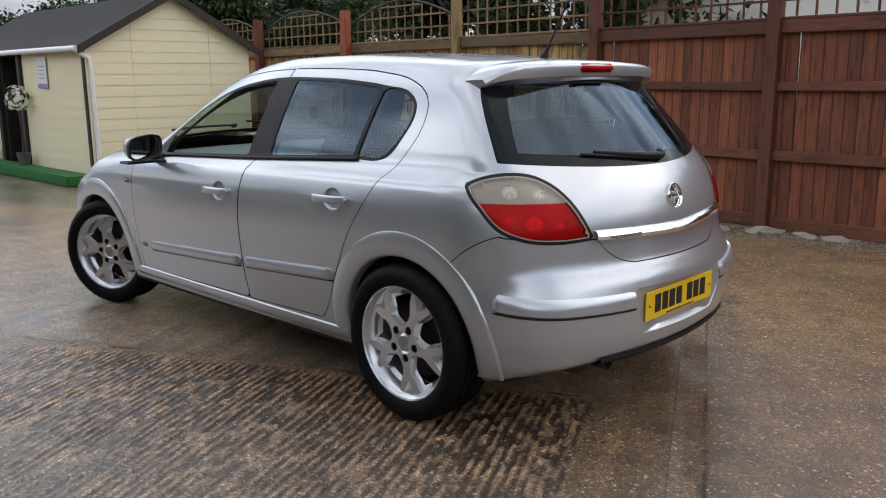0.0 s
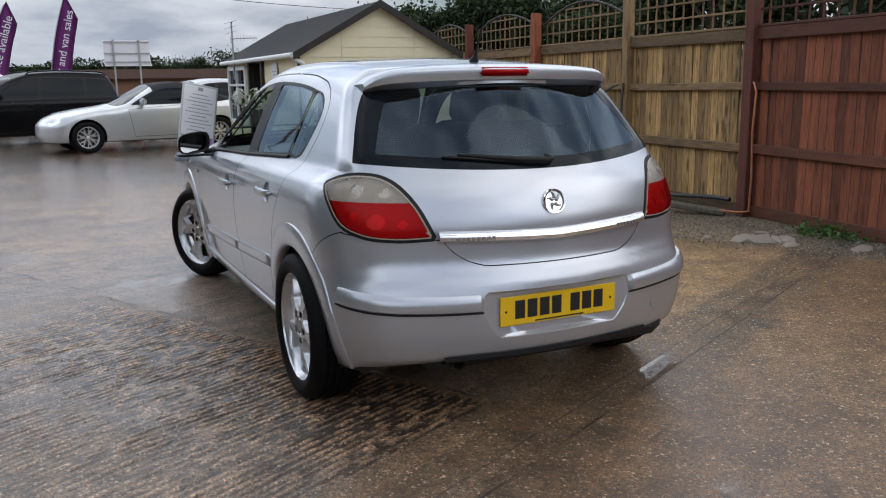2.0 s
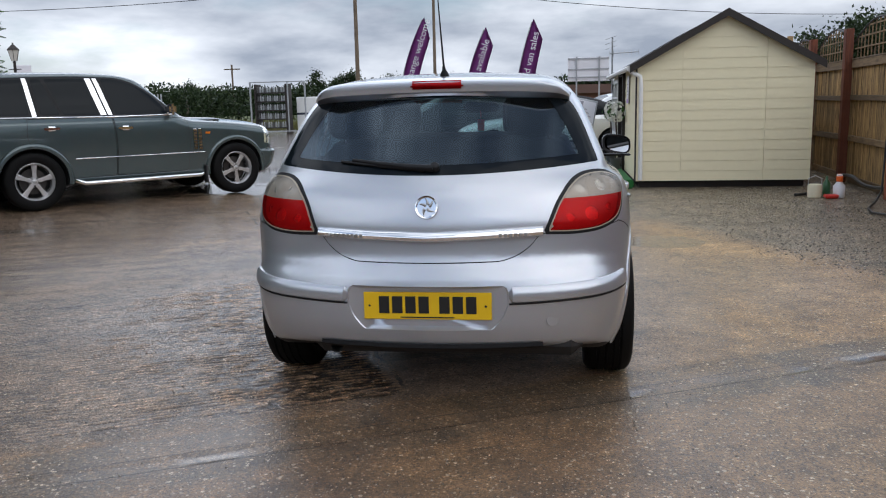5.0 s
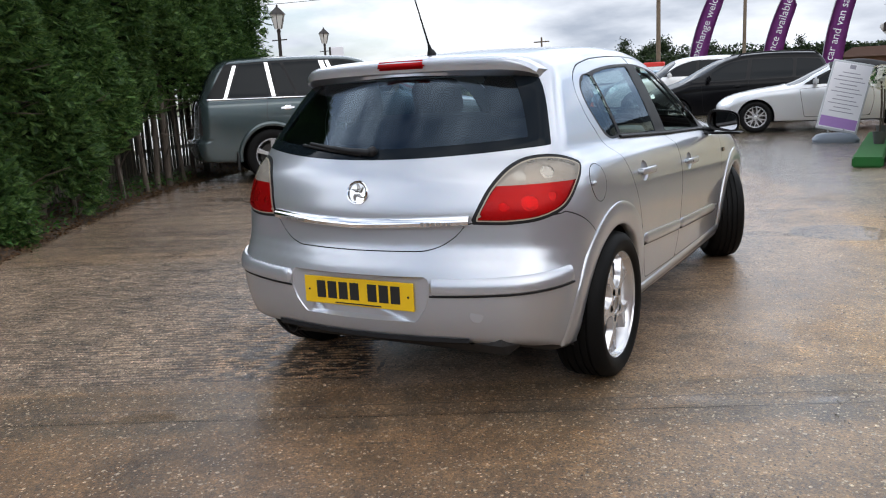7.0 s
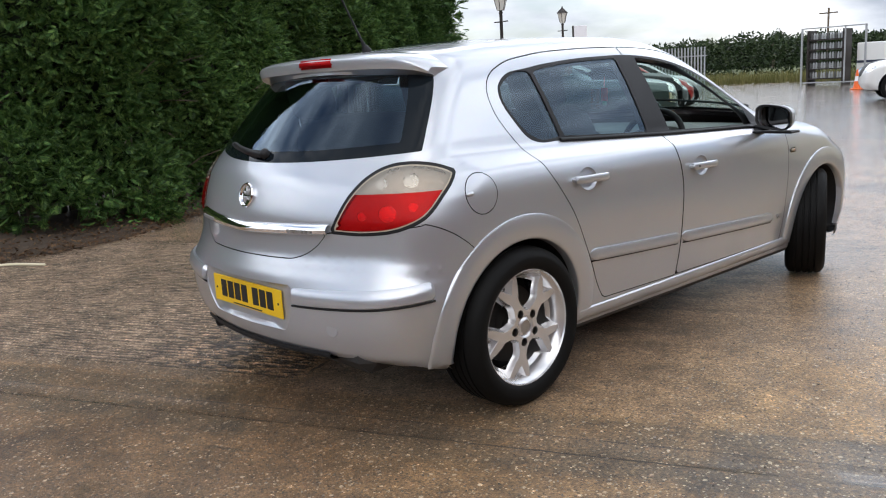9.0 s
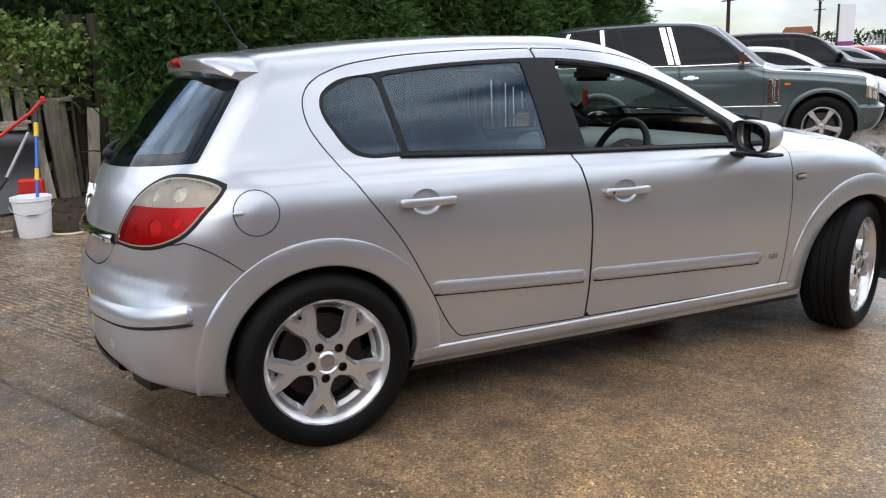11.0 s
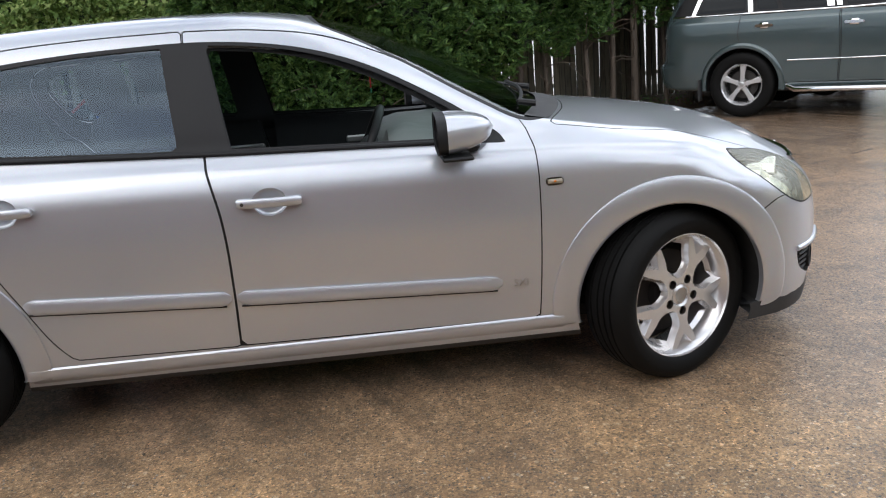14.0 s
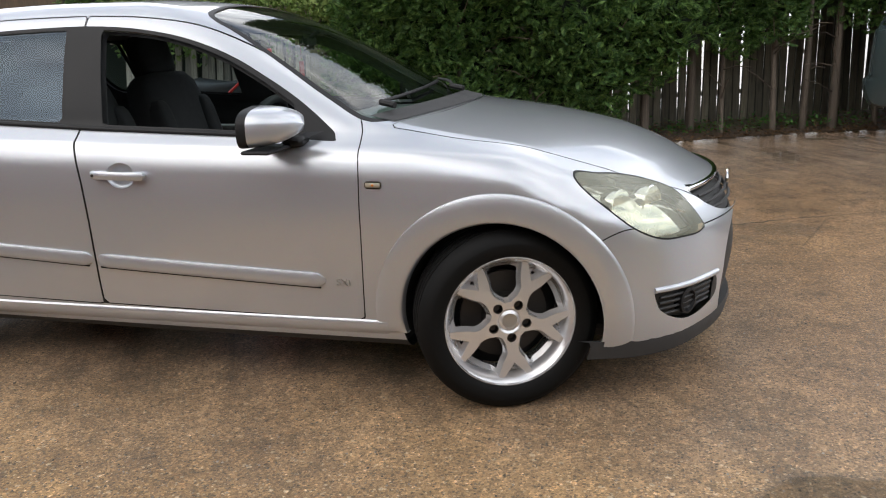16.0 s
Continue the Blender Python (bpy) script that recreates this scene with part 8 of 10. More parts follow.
for x, y, s in ((3.42, 1.62, 0.16), (3.62, 1.50, 0.11), (3.50, 1.30, 0.07), (3.85, 0.95, 0.09), (4.02, 0.62, 0.13), (3.92, 0.70, 0.08), (3.75, 1.85, 0.05), (3.2, 1.9, 0.045), (3.98, 0.28, 0.10), (4.0, 0.0, 0.12)):
    g = Geo()
    b = bmesh.new()
    bmesh.ops.create_icosphere(b, subdivisions=2, radius=s)
    for v in b.verts:
        nz = noise.noise(v.co * 9 + Vector((x * 7, y * 5, 0)))
        v.co = Vector((v.co.x * (1.2 + 0.5 * nz), v.co.y * (0.7 + 0.5 * nz), max(v.co.z, -0.01) * 0.34 * (1 + nz)))
    b.transform(Matrix.Translation((x, y, 0.003)) @ Matrix.Rotation(x * 9, 4, "Z"))
    ob = part("broken_concrete", b, plain("broken_concrete", (0.30, 0.25, 0.20), 0.85, scale=30, bump=0.5) if not rub else bpy.data.materials["broken_concrete"], None, "", smooth=30)
    rub = 1
    tagged(ob, "broken lump of old concrete by the fence", "rubble", "rubble along the fence")


# ---------------------------------------------------------------- timber fence
def fence_x(y):
    return 4.13 + 0.07 * y


BOARD_MESH = {}


def board_mesh(name, w, t, h, material):
    """A slightly worn upright board with chamfered edges, standing on z = 0."""
    key = (round(w, 3), round(h, 3), material.name)
    if key not in BOARD_MESH:
        g = Geo().box((0, 0, h / 2), (t, w, h), 0.003)
        me = bpy.data.meshes.new(name)
        bmesh.ops.recalc_face_normals(g.bm, faces=g.bm.faces[:])
        g.bm.to_mesh(me)
        g.bm.free()
        me.materials.append(material)
        BOARD_MESH[key] = me
    return BOARD_MESH[key]


def post(name, y, h, material, label, wide=0.10, out=0.0):
    p = Geo().box((fence_x(y) - 0.03 - out, y, h / 2), (wide, wide, h), 0.006).done(name, material, None, label)
    return tagged(p, category="fence post", group="fence posts")


def fence_bay(y0, y1, board_mat, rail_mat, label, trellis, top=1.78, seed=0):
    r = random.Random(seed)
    bay = thing("wooden_fence", label, "fence", pose(fence_x(y0), y0, 0, 0, 0, -math.degrees(math.atan2(0.07, 1))), "fence panels")
    L = (y1 - y0) * 1.0025
    n = int(L / 0.098)
    for i in range(n):
        w = 0.108
        me = board_mesh("board", w, 0.014, 1.66, board_mat)
        b = new("board", me)
        b.parent = bay
        b.matrix_basis = pose(0.026 + r.uniform(-0.002, 0.003), (i + 0.5) * L / n, 0.07 + r.uniform(-0.012, 0.012), r.uniform(-0.5, 0.5), r.uniform(-0.4, 0.4), 6 + r.uniform(-2.5, 2.5))
    for z, hh in ((0.64, 0.085), (1.22, 0.075), (1.70, 0.11)):
        Geo().box((-0.010, L / 2, z), (0.045, L - 0.10, hh), 0.006, Matrix.Rotation(radians(r.uniform(-0.5, 0.5)), 4, "X")).done("rail", rail_mat, bay)
    Geo().box((0.012, L / 2, 0.055), (0.03, L - 0.10, 0.11), 0.006).done("gravel_board", rail_mat, bay)
    Geo().box((0.0, L / 2, 1.768), (0.07, L - 0.10, 0.025), 0.005).done("capping", rail_mat, bay)
    # trellis
    z0 = 1.785
    arch = (lambda s: z0 + 0.22 + 0.26 * math.sin(math.pi * s)) if trellis == "arch" else (lambda s: z0 + 0.42)
    m = int(L / 0.155)
    for i in range(1, m):
        s = i / m
        Geo().box((0.01, s * L, (z0 + arch(s)) / 2), (0.012, 0.020, arch(s) - z0), 0.002).done("trellis_upright", rail_mat, bay)
    for z in (0.13, 0.28, 0.41):
        span = [s for s in np.linspace(0.03, 0.97, 40) if arch(s) > z0 + z + 0.02]
        if len(span) > 4:
            Geo().box((0.0, (span[0] + span[-1]) / 2 * L, z0 + z), (0.012, (span[-1] - span[0]) * L, 0.020), 0.002).done("trellis_lath", rail_mat, bay)
    if trellis == "arch":
        Geo().tube([(0.0, s * L, arch(s)) for s in np.linspace(0.02, 0.98, 25)], 0.014, 6).done("trellis_arch", BARGE, bay)
    return bay


POSTS = [-5.2, -3.2, -1.2, 0.72, 2.58, 4.6, 6.75, 9.05, 11.3, 13.6]
for i, (a, b) in enumerate(zip(POSTS, POSTS[1:])):
    red = b < 2.7
    fence_bay(a, b, RED_BOARD if red else TAN_BOARD, RED_RAIL if red else TAN_RAIL, "red-brown stained close-board fence panel with trellis" if red else "weathered tan close-board fence panel with trellis", "flat" if red or i == 4 else "arch", seed=i)
for y, kind in zip(POSTS, ("dr", "dr", "dr", "dr", "dr", "tan", "red", "red", "red", "tan")):
    mat, lab = {"dr": (DARK_RED_POST, "dark red stained square fence post"), "tan": (TAN_POST, "pale weathered square fence post"), "red": (RED_POST, "orange-red painted square fence post")}[kind]
    post("fence_post", y, 2.35 if kind == "dr" else (2.42 if kind == "tan" else 2.20), mat, lab, 0.11 if kind != "tan" else 0.10, 0.05 if kind == "red" else 0.0)

# pipes, hoses and clutter along the fence
px = fence_x(2.45) - 0.09
g = Geo().tube([(px + 0.04, 2.52, 1.26), (px - 0.01, 2.46, 1.25), (px - 0.02, 2.42, 1.18), (px - 0.01, 2.45, 0.8), (px - 0.02, 2.42, 0.4), (px - 0.01, 2.44, 0.07), (px - 0.05, 2.55, 0.05), (px - 0.10, 2.72, 0.05)], 0.011, 8)
tagged(g.done("water_pipe", COPPER, None, "copper water pipe fixed to the fence post", smooth=60), category="pipe")
g = Geo().box((3.98, 2.95, 0.06), (0.16, 0.62, 0.05), 0.01, pose(0, 0, 0, 7, 0, 40))
tagged(g.done("timber_offcut", BACK_BOARD, None, "wet dark timber offcut leaning at the fence foot"), category="timber")
ys = np.linspace(2.7, 9.0, 60)
g = Geo().tube([(fence_x(y) - 0.13 + 0.03 * math.sin(y * 3.1), y, 0.10 + 0.05 * math.sin(y * 1.7) ** 2) for y in ys], 0.022, 8)
tagged(g.done("drain_hose", HOSE_BLACK, None, "thick black hose along the fence foot", smooth=60), category="hose")
pts = []
for a in np.linspace(0, 2 * math.pi * 4.2, 120):
    r = 0.20 + 0.05 * math.sin(a * 0.7)
    pts.append((4.12 + r * math.cos(a) * 0.7, 4.42 + r * math.sin(a) * 1.1, 0.025 + 0.012 * a / 6 + 0.02 * math.sin(a * 2.3) ** 2))
pts += [(4.20, 4.55, 0.3), (4.33, 4.58, 0.8), (4.35, 4.58, 1.26), (4.33, 4.75, 1.22), (4.36, 5.2, 1.05), (4.40, 5.8, 1.0), (4.44, 6.3, 1.08), (4.47, 6.62, 1.22), (4.44, 6.70, 1.15), (4.42, 6.70, 0.6), (4.40, 6.68, 0.12), (4.2, 6.3, 0.03), (3.95, 5.8, 0.025), (3.85, 5.4, 0.025), (4.0, 5.1, 0.025), (4.1, 4.8, 0.03)]
tagged(Geo().tube(pts, 0.013, 8).done("coiled_hose", HOSE_BLACK, None, "coiled black hose hung from fence post to post", smooth=60), category="hose")
w = Geo().lathe([(0.075, 0.0), (0.085, 0.01), (0.085, 0.15), (0.08, 0.17), (0.075, 0.16)], 20, Matrix.Translation((3.74, 7.05, 0)))
watering = w.done("white_tub", CREAM_PLASTIC, None, "cream plastic tub beside the shed", smooth=40)
tagged(watering, category="tub")
Geo().tube([(3.66, 7.05, 0.15), (3.66, 7.05, 0.24), (3.74, 7.05, 0.28), (3.82, 7.05, 0.24), (3.82, 7.05, 0.15)], 0.006, 6).done("tub_handle", STEEL, watering)
spr = Geo().lathe([(0.06, 0), (0.07, 0.02), (0.07, 0.15), (0.03, 0.20), (0.02, 0.25), (0.035, 0.26), (0.035, 0.29), (0.0, 0.30)], 18, Matrix.Translation((4.02, 7.02, 0))).done("sprayer_bottle", PAPER, None, "white pump sprayer with an orange top", smooth=40)
tagged(spr, category="bottle")
Geo().lathe([(0.04, 0.20), (0.04, 0.26), (0.02, 0.29), (0, 0.30)], 14, Matrix.Translation((4.02, 7.02, 0.005)), cap=False).done("sprayer_top", ORANGE, spr)
tagged(Geo().lathe([(0.04, 0), (0.045, 0.02), (0.045, 0.18), (0.016, 0.22), (0.016, 0.26), (0, 0.26)], 14, Matrix.Translation((3.90, 7.12, 0))).done("bottle", GREEN_BOTTLE, None, "dark green chemical bottle", smooth=40), category="bottle")
tagged(Geo().box((3.90, 6.92, 0.03), (0.16, 0.12, 0.05), 0.015).done("red_dustpan", RED_PLASTIC, None, "red plastic dustpan on the ground"), category="dustpan")
tagged(Geo().tube([(3.55, 7.2, 0.02), (3.75, 7.35, 0.02), (3.93, 7.5, 0.03)], 0.02, 8).done("jet_lance", PLASTIC, None, "black pressure washer lance lying by the shed"), category="lance")


# weeds at the fence foot
LEAFLET = ([(0, 0, 0), (0.35, 0.28, 0.05), (1.0, 0.0, 0.0), (0.35, -0.28, 0.05)], [(0, 1, 2, 3)])
for cx, cy, n, s in ((4.08, 1.52, 260, 0.055), (4.0, 1.2, 60, 0.035), (4.2, 3.3, 40, 0.03), (4.1, 0.3, 50, 0.03)):
    at = np.stack([cx + rng.normal(0, 0.09, n), cy + rng.normal(0, 0.16, n), np.abs(rng.normal(0.035, 0.03, n))], 1)
    at[:, 0] = np.minimum(at[:, 0], fence_x(at[:, 1]) - 0.03)
    ob = scatter_mesh("weeds", *LEAFLET, place(turns(n, rng, 0.7), rng.uniform(0.5, 1.2, n) * s, at), WEED_LEAF, "green weeds growing at the foot of the fence", "weeds")

# ---------------------------------------------------------------- timber office shed
SX0, SX1, SY0, SY1, EAVE, RIDGE = 1.66, 4.06, 8.40, 13.35, 1.75, 2.42
shed = thing("shed", "cream painted timber shed office with a dark felt roof", "shed")


def gable(x):
    c = (SX0 + SX1) / 2
    return EAVE + (RIDGE - EAVE) * (1 - abs(x - c) / ((SX1 - SX0) / 2))


front = Geo().add([(SX0, SY0 + 0.03, 0.10), (SX1, SY0 + 0.03, 0.10), (SX1, SY0 + 0.03, EAVE), ((SX0 + SX1) / 2, SY0 + 0.03, RIDGE), (SX0, SY0 + 0.03, EAVE)], [(0, 1, 2, 3, 4)])
g = Geo()
for y in (SY0 + 0.02, SY1):
    for yy in (y, y + 0.05):
        g.add([(SX0, yy, 0.10), (SX1, yy, 0.10), (SX1, yy, EAVE), ((SX0 + SX1) / 2, yy, RIDGE), (SX0, yy, EAVE)], [(0, 1, 2, 3, 4)])
g.box(((SX1 - 0.03), (SY0 + SY1) / 2, (EAVE + 0.1) / 2 + 0.05), (0.05, SY1 - SY0 - 0.1, EAVE - 0.1))
for y0, y1, z0, z1 in ((SY0 + 0.05, 10.55, 0.10, EAVE), (11.50, 11.75, 0.10, EAVE), (11.75, 13.3, 0.10, 0.62), (11.75, 13.3, 1.62, EAVE), (10.55, 11.50, 1.68, EAVE), (13.15, 13.3, 0.62, 1.62)):
    g.box((SX0 + 0.03, (y0 + y1) / 2, (z0 + z1) / 2), (0.05, y1 - y0, z1 - z0))
g.done("wall_frame", CREAM, shed)
c = (SX0 + SX1) / 2
z, i = 0.10, 0
while z < RIDGE - 0.02:
    z1 = min(z + 0.143, RIDGE)
    x_lo = SX0 if z < EAVE else SX0 + (z - EAVE) / (RIDGE - EAVE) * (c - SX0)
    x_hi = SX1 - (x_lo - SX0)
    x_lo1 = SX0 if z1 < EAVE else SX0 + (z1 - EAVE) / (RIDGE - EAVE) * (c - SX0)
    x_hi1 = SX1 - (x_lo1 - SX0)
    for a, b in ((0, 0.62), (0.62, 1.76), (1.76, 2.4)):
        xa, xb = max(SX0 + a, x_lo), min(SX0 + b, x_hi)
        xa1, xb1 = min(max(SX0 + a, x_lo1), SX0 + b), max(min(SX0 + b, x_hi1), SX0 + a)
        if xb - xa > 0.01:
            gg = Geo()
            e = 0.004 if a else 0.0
            lo = [(xa + e, SY0 + 0.003, z + 0.002), (xb, SY0 + 0.003, z + 0.002), (max(xb1, xa1), SY0 + 0.007, z1 - 0.002), (xa1 + e, SY0 + 0.008, z1 - 0.002)]
            hi = [(p[0], SY0 + 0.022, p[2]) for p in lo]
            gg.add(lo + hi, [(0, 1, 2, 3), (7, 6, 5, 4), (0, 4, 5, 1), (1, 5, 6, 2), (2, 6, 7, 3), (3, 7, 4, 0)])
            gg.done("cladding_board", CREAM, shed)
    z += 0.143
    i += 1
z = 0.10
while z < EAVE - 0.05:
    for y0, y1 in ((SY0, 10.50), (11.55, 11.75)) + (((11.75, 13.3),) if z < 0.5 else ()):
        zz = min(z + 0.143, EAVE)
        gg = Geo()
        lo = [(SX0 - 0.002, y0, z + 0.002), (SX0 - 0.002, y1, z + 0.002), (SX0 + 0.003, y1, zz), (SX0 + 0.003, y0, zz)]
        hi = [(SX0 + 0.012, p[1], p[2]) for p in lo]
        gg.add(lo + hi, [(0, 1, 2, 3), (7, 6, 5, 4), (0, 4, 5, 1), (1, 5, 6, 2), (2, 6, 7, 3), (3, 7, 4, 0)])
        gg.done("side_board", CREAM_SIDE, shed)
    z += 0.143
# corner strip, roof, barge boards, gutter
Geo().box((SX0 - 0.012, SY0 + 0.03, 0.93), (0.025, 0.07, 1.66), 0.004).done("corner_batten", BARGE, shed)
Geo().box((SX0 + 0.02, SY0 - 0.012, 0.93), (0.05, 0.02, 1.66), 0.004).done("corner_board", CREAM, shed)
for s in (-1, 1):
    ex = c + s * (SX1 - SX0) / 2 * 1.10
    ez = RIDGE - (RIDGE - EAVE) * 1.10
    rows = [[(c, y, RIDGE + 0.045), ((c + ex) / 2, y, (RIDGE + ez) / 2 + 0.045), (ex, y, ez + 0.045)] for y in np.linspace(SY0 - 0.10, SY1 + 0.1, 12)]
    gr = Geo().grid(rows)
    bmesh.ops.solidify(gr.bm, geom=gr.bm.faces[:], thickness=0.03)
    roof_half = gr.done("roof_felt", FELT, shed, "dark mineral felt roof slope")
    Geo().add
    gb = Geo()
    lo = [(c, SY0 - 0.115, RIDGE + 0.06), (c, SY0 - 0.115, RIDGE - 0.045), (ex, SY0 - 0.115, ez - 0.045), (ex, SY0 - 0.115, ez + 0.06)]
    gb.add(lo + [(p[0], SY0 - 0.09, p[2]) for p in lo], [(0, 1, 2, 3), (7, 6, 5, 4), (0, 4, 5, 1), (1, 5, 6, 2), (2, 6, 7, 3), (3, 7, 4, 0)])
    gb.done("barge_board", BARGE, shed, "black barge board")
gut = Geo().tube([(SX0 - 0.13, y, EAVE - 0.045) for y in np.linspace(SY0 - 0.08, SY1, 8)], 0.036, 10).tube([(SX0 - 0.13, SY0 - 0.02, EAVE - 0.05), (SX0 - 0.09, SY0 - 0.05, EAVE - 0.10), (SX0 + 0.03, SY0 - 0.05, EAVE - 0.16), (SX0 + 0.045, SY0 - 0.05, EAVE - 0.30), (SX0 + 0.055, SY0 - 0.05, 0.12)], 0.030, 10)
gut.done("gutter", WHITE, shed, "white plastic gutter and downpipe", smooth=60)
Geo().box((c, (SY0 + SY1) / 2 + 0.02, 0.05), (SX1 - SX0 - 0.1, SY1 - SY0 - 0.2, 0.10)).done("base_bearer", BARGE, shed)
# doorway, door and windows
door = new("office_door")
door.parent = shed
tagged(door, "open dark brown door frame")
for y, w_ in ((10.55, 0.10), (11.47, 0.10)):
    Geo().box((SX0 - 0.01, y, 0.90), (0.08, w_, 1.62), 0.006).done("door_jamb", BARGE, door)
Geo().box((SX0 - 0.01, 11.0, 1.70), (0.08, 1.0, 0.07), 0.006).done("door_head", BARGE, door)
Geo().box((SX0 + 0.35, 11.40, 0.88), (0.66, 0.04, 1.54), 0.004).done("door_leaf", BARGE, door)
Geo().box((SX0 + 1.2, 11.0, 0.9), (0.02, 1.6, 1.6)).done("inner_wall", CABIN, shed)
win = new("office_window")
win.parent = shed
tagged(win, "white framed office window")
for y, z, sy, sz in ((11.80, 1.12, 0.07, 1.02), (12.50, 1.12, 0.06, 1.02), (13.20, 1.12, 0.07, 1.02), (12.5, 0.64, 1.44, 0.07), (12.5, 1.60, 1.44, 0.07), (12.5, 1.30, 1.40, 0.04)):
    Geo().box((SX0 - 0.015, y, z), (0.07, sy, sz), 0.006).done("window_bar", WHITE, win)
pane = Geo().box((SX0 + 0.0, 12.5, 1.12), (0.008, 1.38, 0.92)).done("pane", FAR_GLASS, win)
# notice by the door
nt = Geo().box((SX0 - 0.022, 9.75, 1.42), (0.012, 0.32, 0.42), 0.003).done("notice", PAPER, shed, "small white and purple notice")
Geo().box((SX0 - 0.030, 9.75, 1.245), (0.004, 0.30, 0.06)).done("notice_band", LILAC, nt)
for i in range(4):
    Geo().box((SX0 - 0.030, 9.75, 1.50 - i * 0.05), (0.003, 0.20 - 0.03 * (i % 2), 0.012)).done("notice_line_bar", GREY_INK, nt)

# turf covered step and the two flower trees
step = Geo().box((1.44, 10.6, 0.065), (0.36, 4.6, 0.13), 0.02, segments=2).done("turf_step", TURF, None, "artificial turf covering a low step along the shed")
tagged(step, category="step")


def flower_tree(x, y, h, seed):
    r = np.random.default_rng(seed)
    t = thing("flower_tree", "white artificial flower ball on a bare stem in a small pot", "flower tree", None, "flower trees by the door")
    Geo().lathe([(0.07, 0.13), (0.095, 0.30), (0.10, 0.31), (0.085, 0.31), (0.08, 0.28), (0.0, 0.28)], 18, Matrix.Translation((x, y, 0)), cap=False).done("pot", GREY_PLASTIC, t, "dark grey pot", smooth=40)
    Geo().tube([(x, y, 0.28), (x + 0.01, y - 0.01, 0.7), (x - 0.01, y, h)], 0.014, 8).done("stem", BARK, t)
    n = 60
    d = r.normal(0, 1, (n, 3))
    d /= np.linalg.norm(d, axis=1, keepdims=True)
    for i, (v, s) in enumerate(zip(d, r.uniform(0.10, 0.19, n))):
        g = Geo()
        o = Vector((x, y, h + 0.05)) + Vector(v) * s
        for k_ in range(6):
            a = k_ * math.pi / 3
            up = Vector(v)
            q = up.orthogonal().normalized()
            w_ = up.cross(q)
            e = (q * math.cos(a) + w_ * math.sin(a))
            f_ = (q * math.cos(a + 0.5) + w_ * math.sin(a + 0.5))
            h_ = (q * math.cos(a - 0.5) + w_ * math.sin(a - 0.5))
            g.add([o, o + f_ * 0.028 + up * 0.012, o + e * 0.042 + up * 0.004, o + h_ * 0.028 + up * 0.012], [(0, 1, 2, 3)])
        g.done("blossom", PETAL if i % 5 else WEED_LEAF, t)
    return t


flower_tree(1.50, 10.35, 1.02, 3)
flower_tree(1.50, 11.70, 1.02, 5)

# roof aerial on a mast
an = thing("tv_aerial", "roof television aerial on a short mast behind the shed", "aerial")
Geo().tube([(1.55, 12.3, 1.4), (1.55, 12.3, 2.42)], 0.016, 8).done("mast", GALV, an)
Geo().tube([(1.50, 12.2, 2.12), (2.06, 12.6, 2.16)], 0.010, 6).done("boom", GALV, an)
for i in range(9):
    s = i / 8
    p = Vector((1.50, 12.2, 2.12)).lerp(Vector((2.06, 12.6, 2.16)), s)
    Geo().tube([p + Vector((0, 0, -0.05)), p + Vector((0, 0, 0.05))], 0.004, 5).done("element", GALV, an)
for i in range(3):
    Geo().tube([(1.42, 12.3, 2.20 + 0.09 * i), (1.62, 12.2, 2.26 + 0.09 * i)], 0.004, 5).done("dipole", GALV, an)

# ---------------------------------------------------------------- A-board in front of the shed
ab = thing("pavement_sign", "white and purple price board on a grey water-filled foot", "sign", pose(0.78, 12.35, 0, 0, 0, 8))
rows = []
for s, z in ((1.0, 0.0), (1.02, 0.05), (0.86, 0.12), (0.60, 0.15)):
    rows.append([(0.36 * s * math.copysign(abs(math.cos(a)) ** 0.4, math.cos(a)), 0.24 * s * math.copysign(abs(math.sin(a)) ** 0.4, math.sin(a)), z) for a in np.linspace(0, 2 * math.pi, 33)[:-1]])
g = Geo().grid(rows, closed=True)
g.bm.faces.new([v for v in g.bm.verts][-32:])
g.done("foot", plain("grey_sign_foot", (0.16, 0.19, 0.23), 0.5), ab, smooth=40)
tilt = Matrix.Translation((0, 0.02, 0.19)) @ Matrix.Rotation(radians(-14), 4, "X") @ Matrix.Rotation(radians(13), 4, "Y") @ Matrix.Diagonal((1.05, 1.0, 1.34, 1.0))
fr = Geo().box((0, 0, 0.44), (0.62, 0.03, 0.90), 0.008, None).done("frame", GALV, ab)
fr.matrix_basis = tilt
pn = Geo().box((0, -0.018, 0.44), (0.56, 0.006, 0.84)).done("panel", PAPER, fr)
Geo().box((0, -0.0225, 0.10), (0.55, 0.003, 0.13)).done("purple_band", LILAC, pn)
for i in range(11):
    Geo().box((0, -0.0225, 0.74 - i * 0.050), (0.26 + 0.10 * ((i * 7) % 3), 0.003, 0.010)).done("text_bar", GREY_INK, pn)
Geo().box((0.0, -0.0225, 0.82), (0.09, 0.003, 0.05)).done("logo_bar", GREY_INK, pn)
Geo().tube([(-0.12, 0.02, 0.12), (-0.12, 0.0, 0.22)], 0.012, 8).tube([(0.12, 0.02, 0.12), (0.12, 0.0, 0.22)], 0.012, 8).done("spring", GALV, ab)


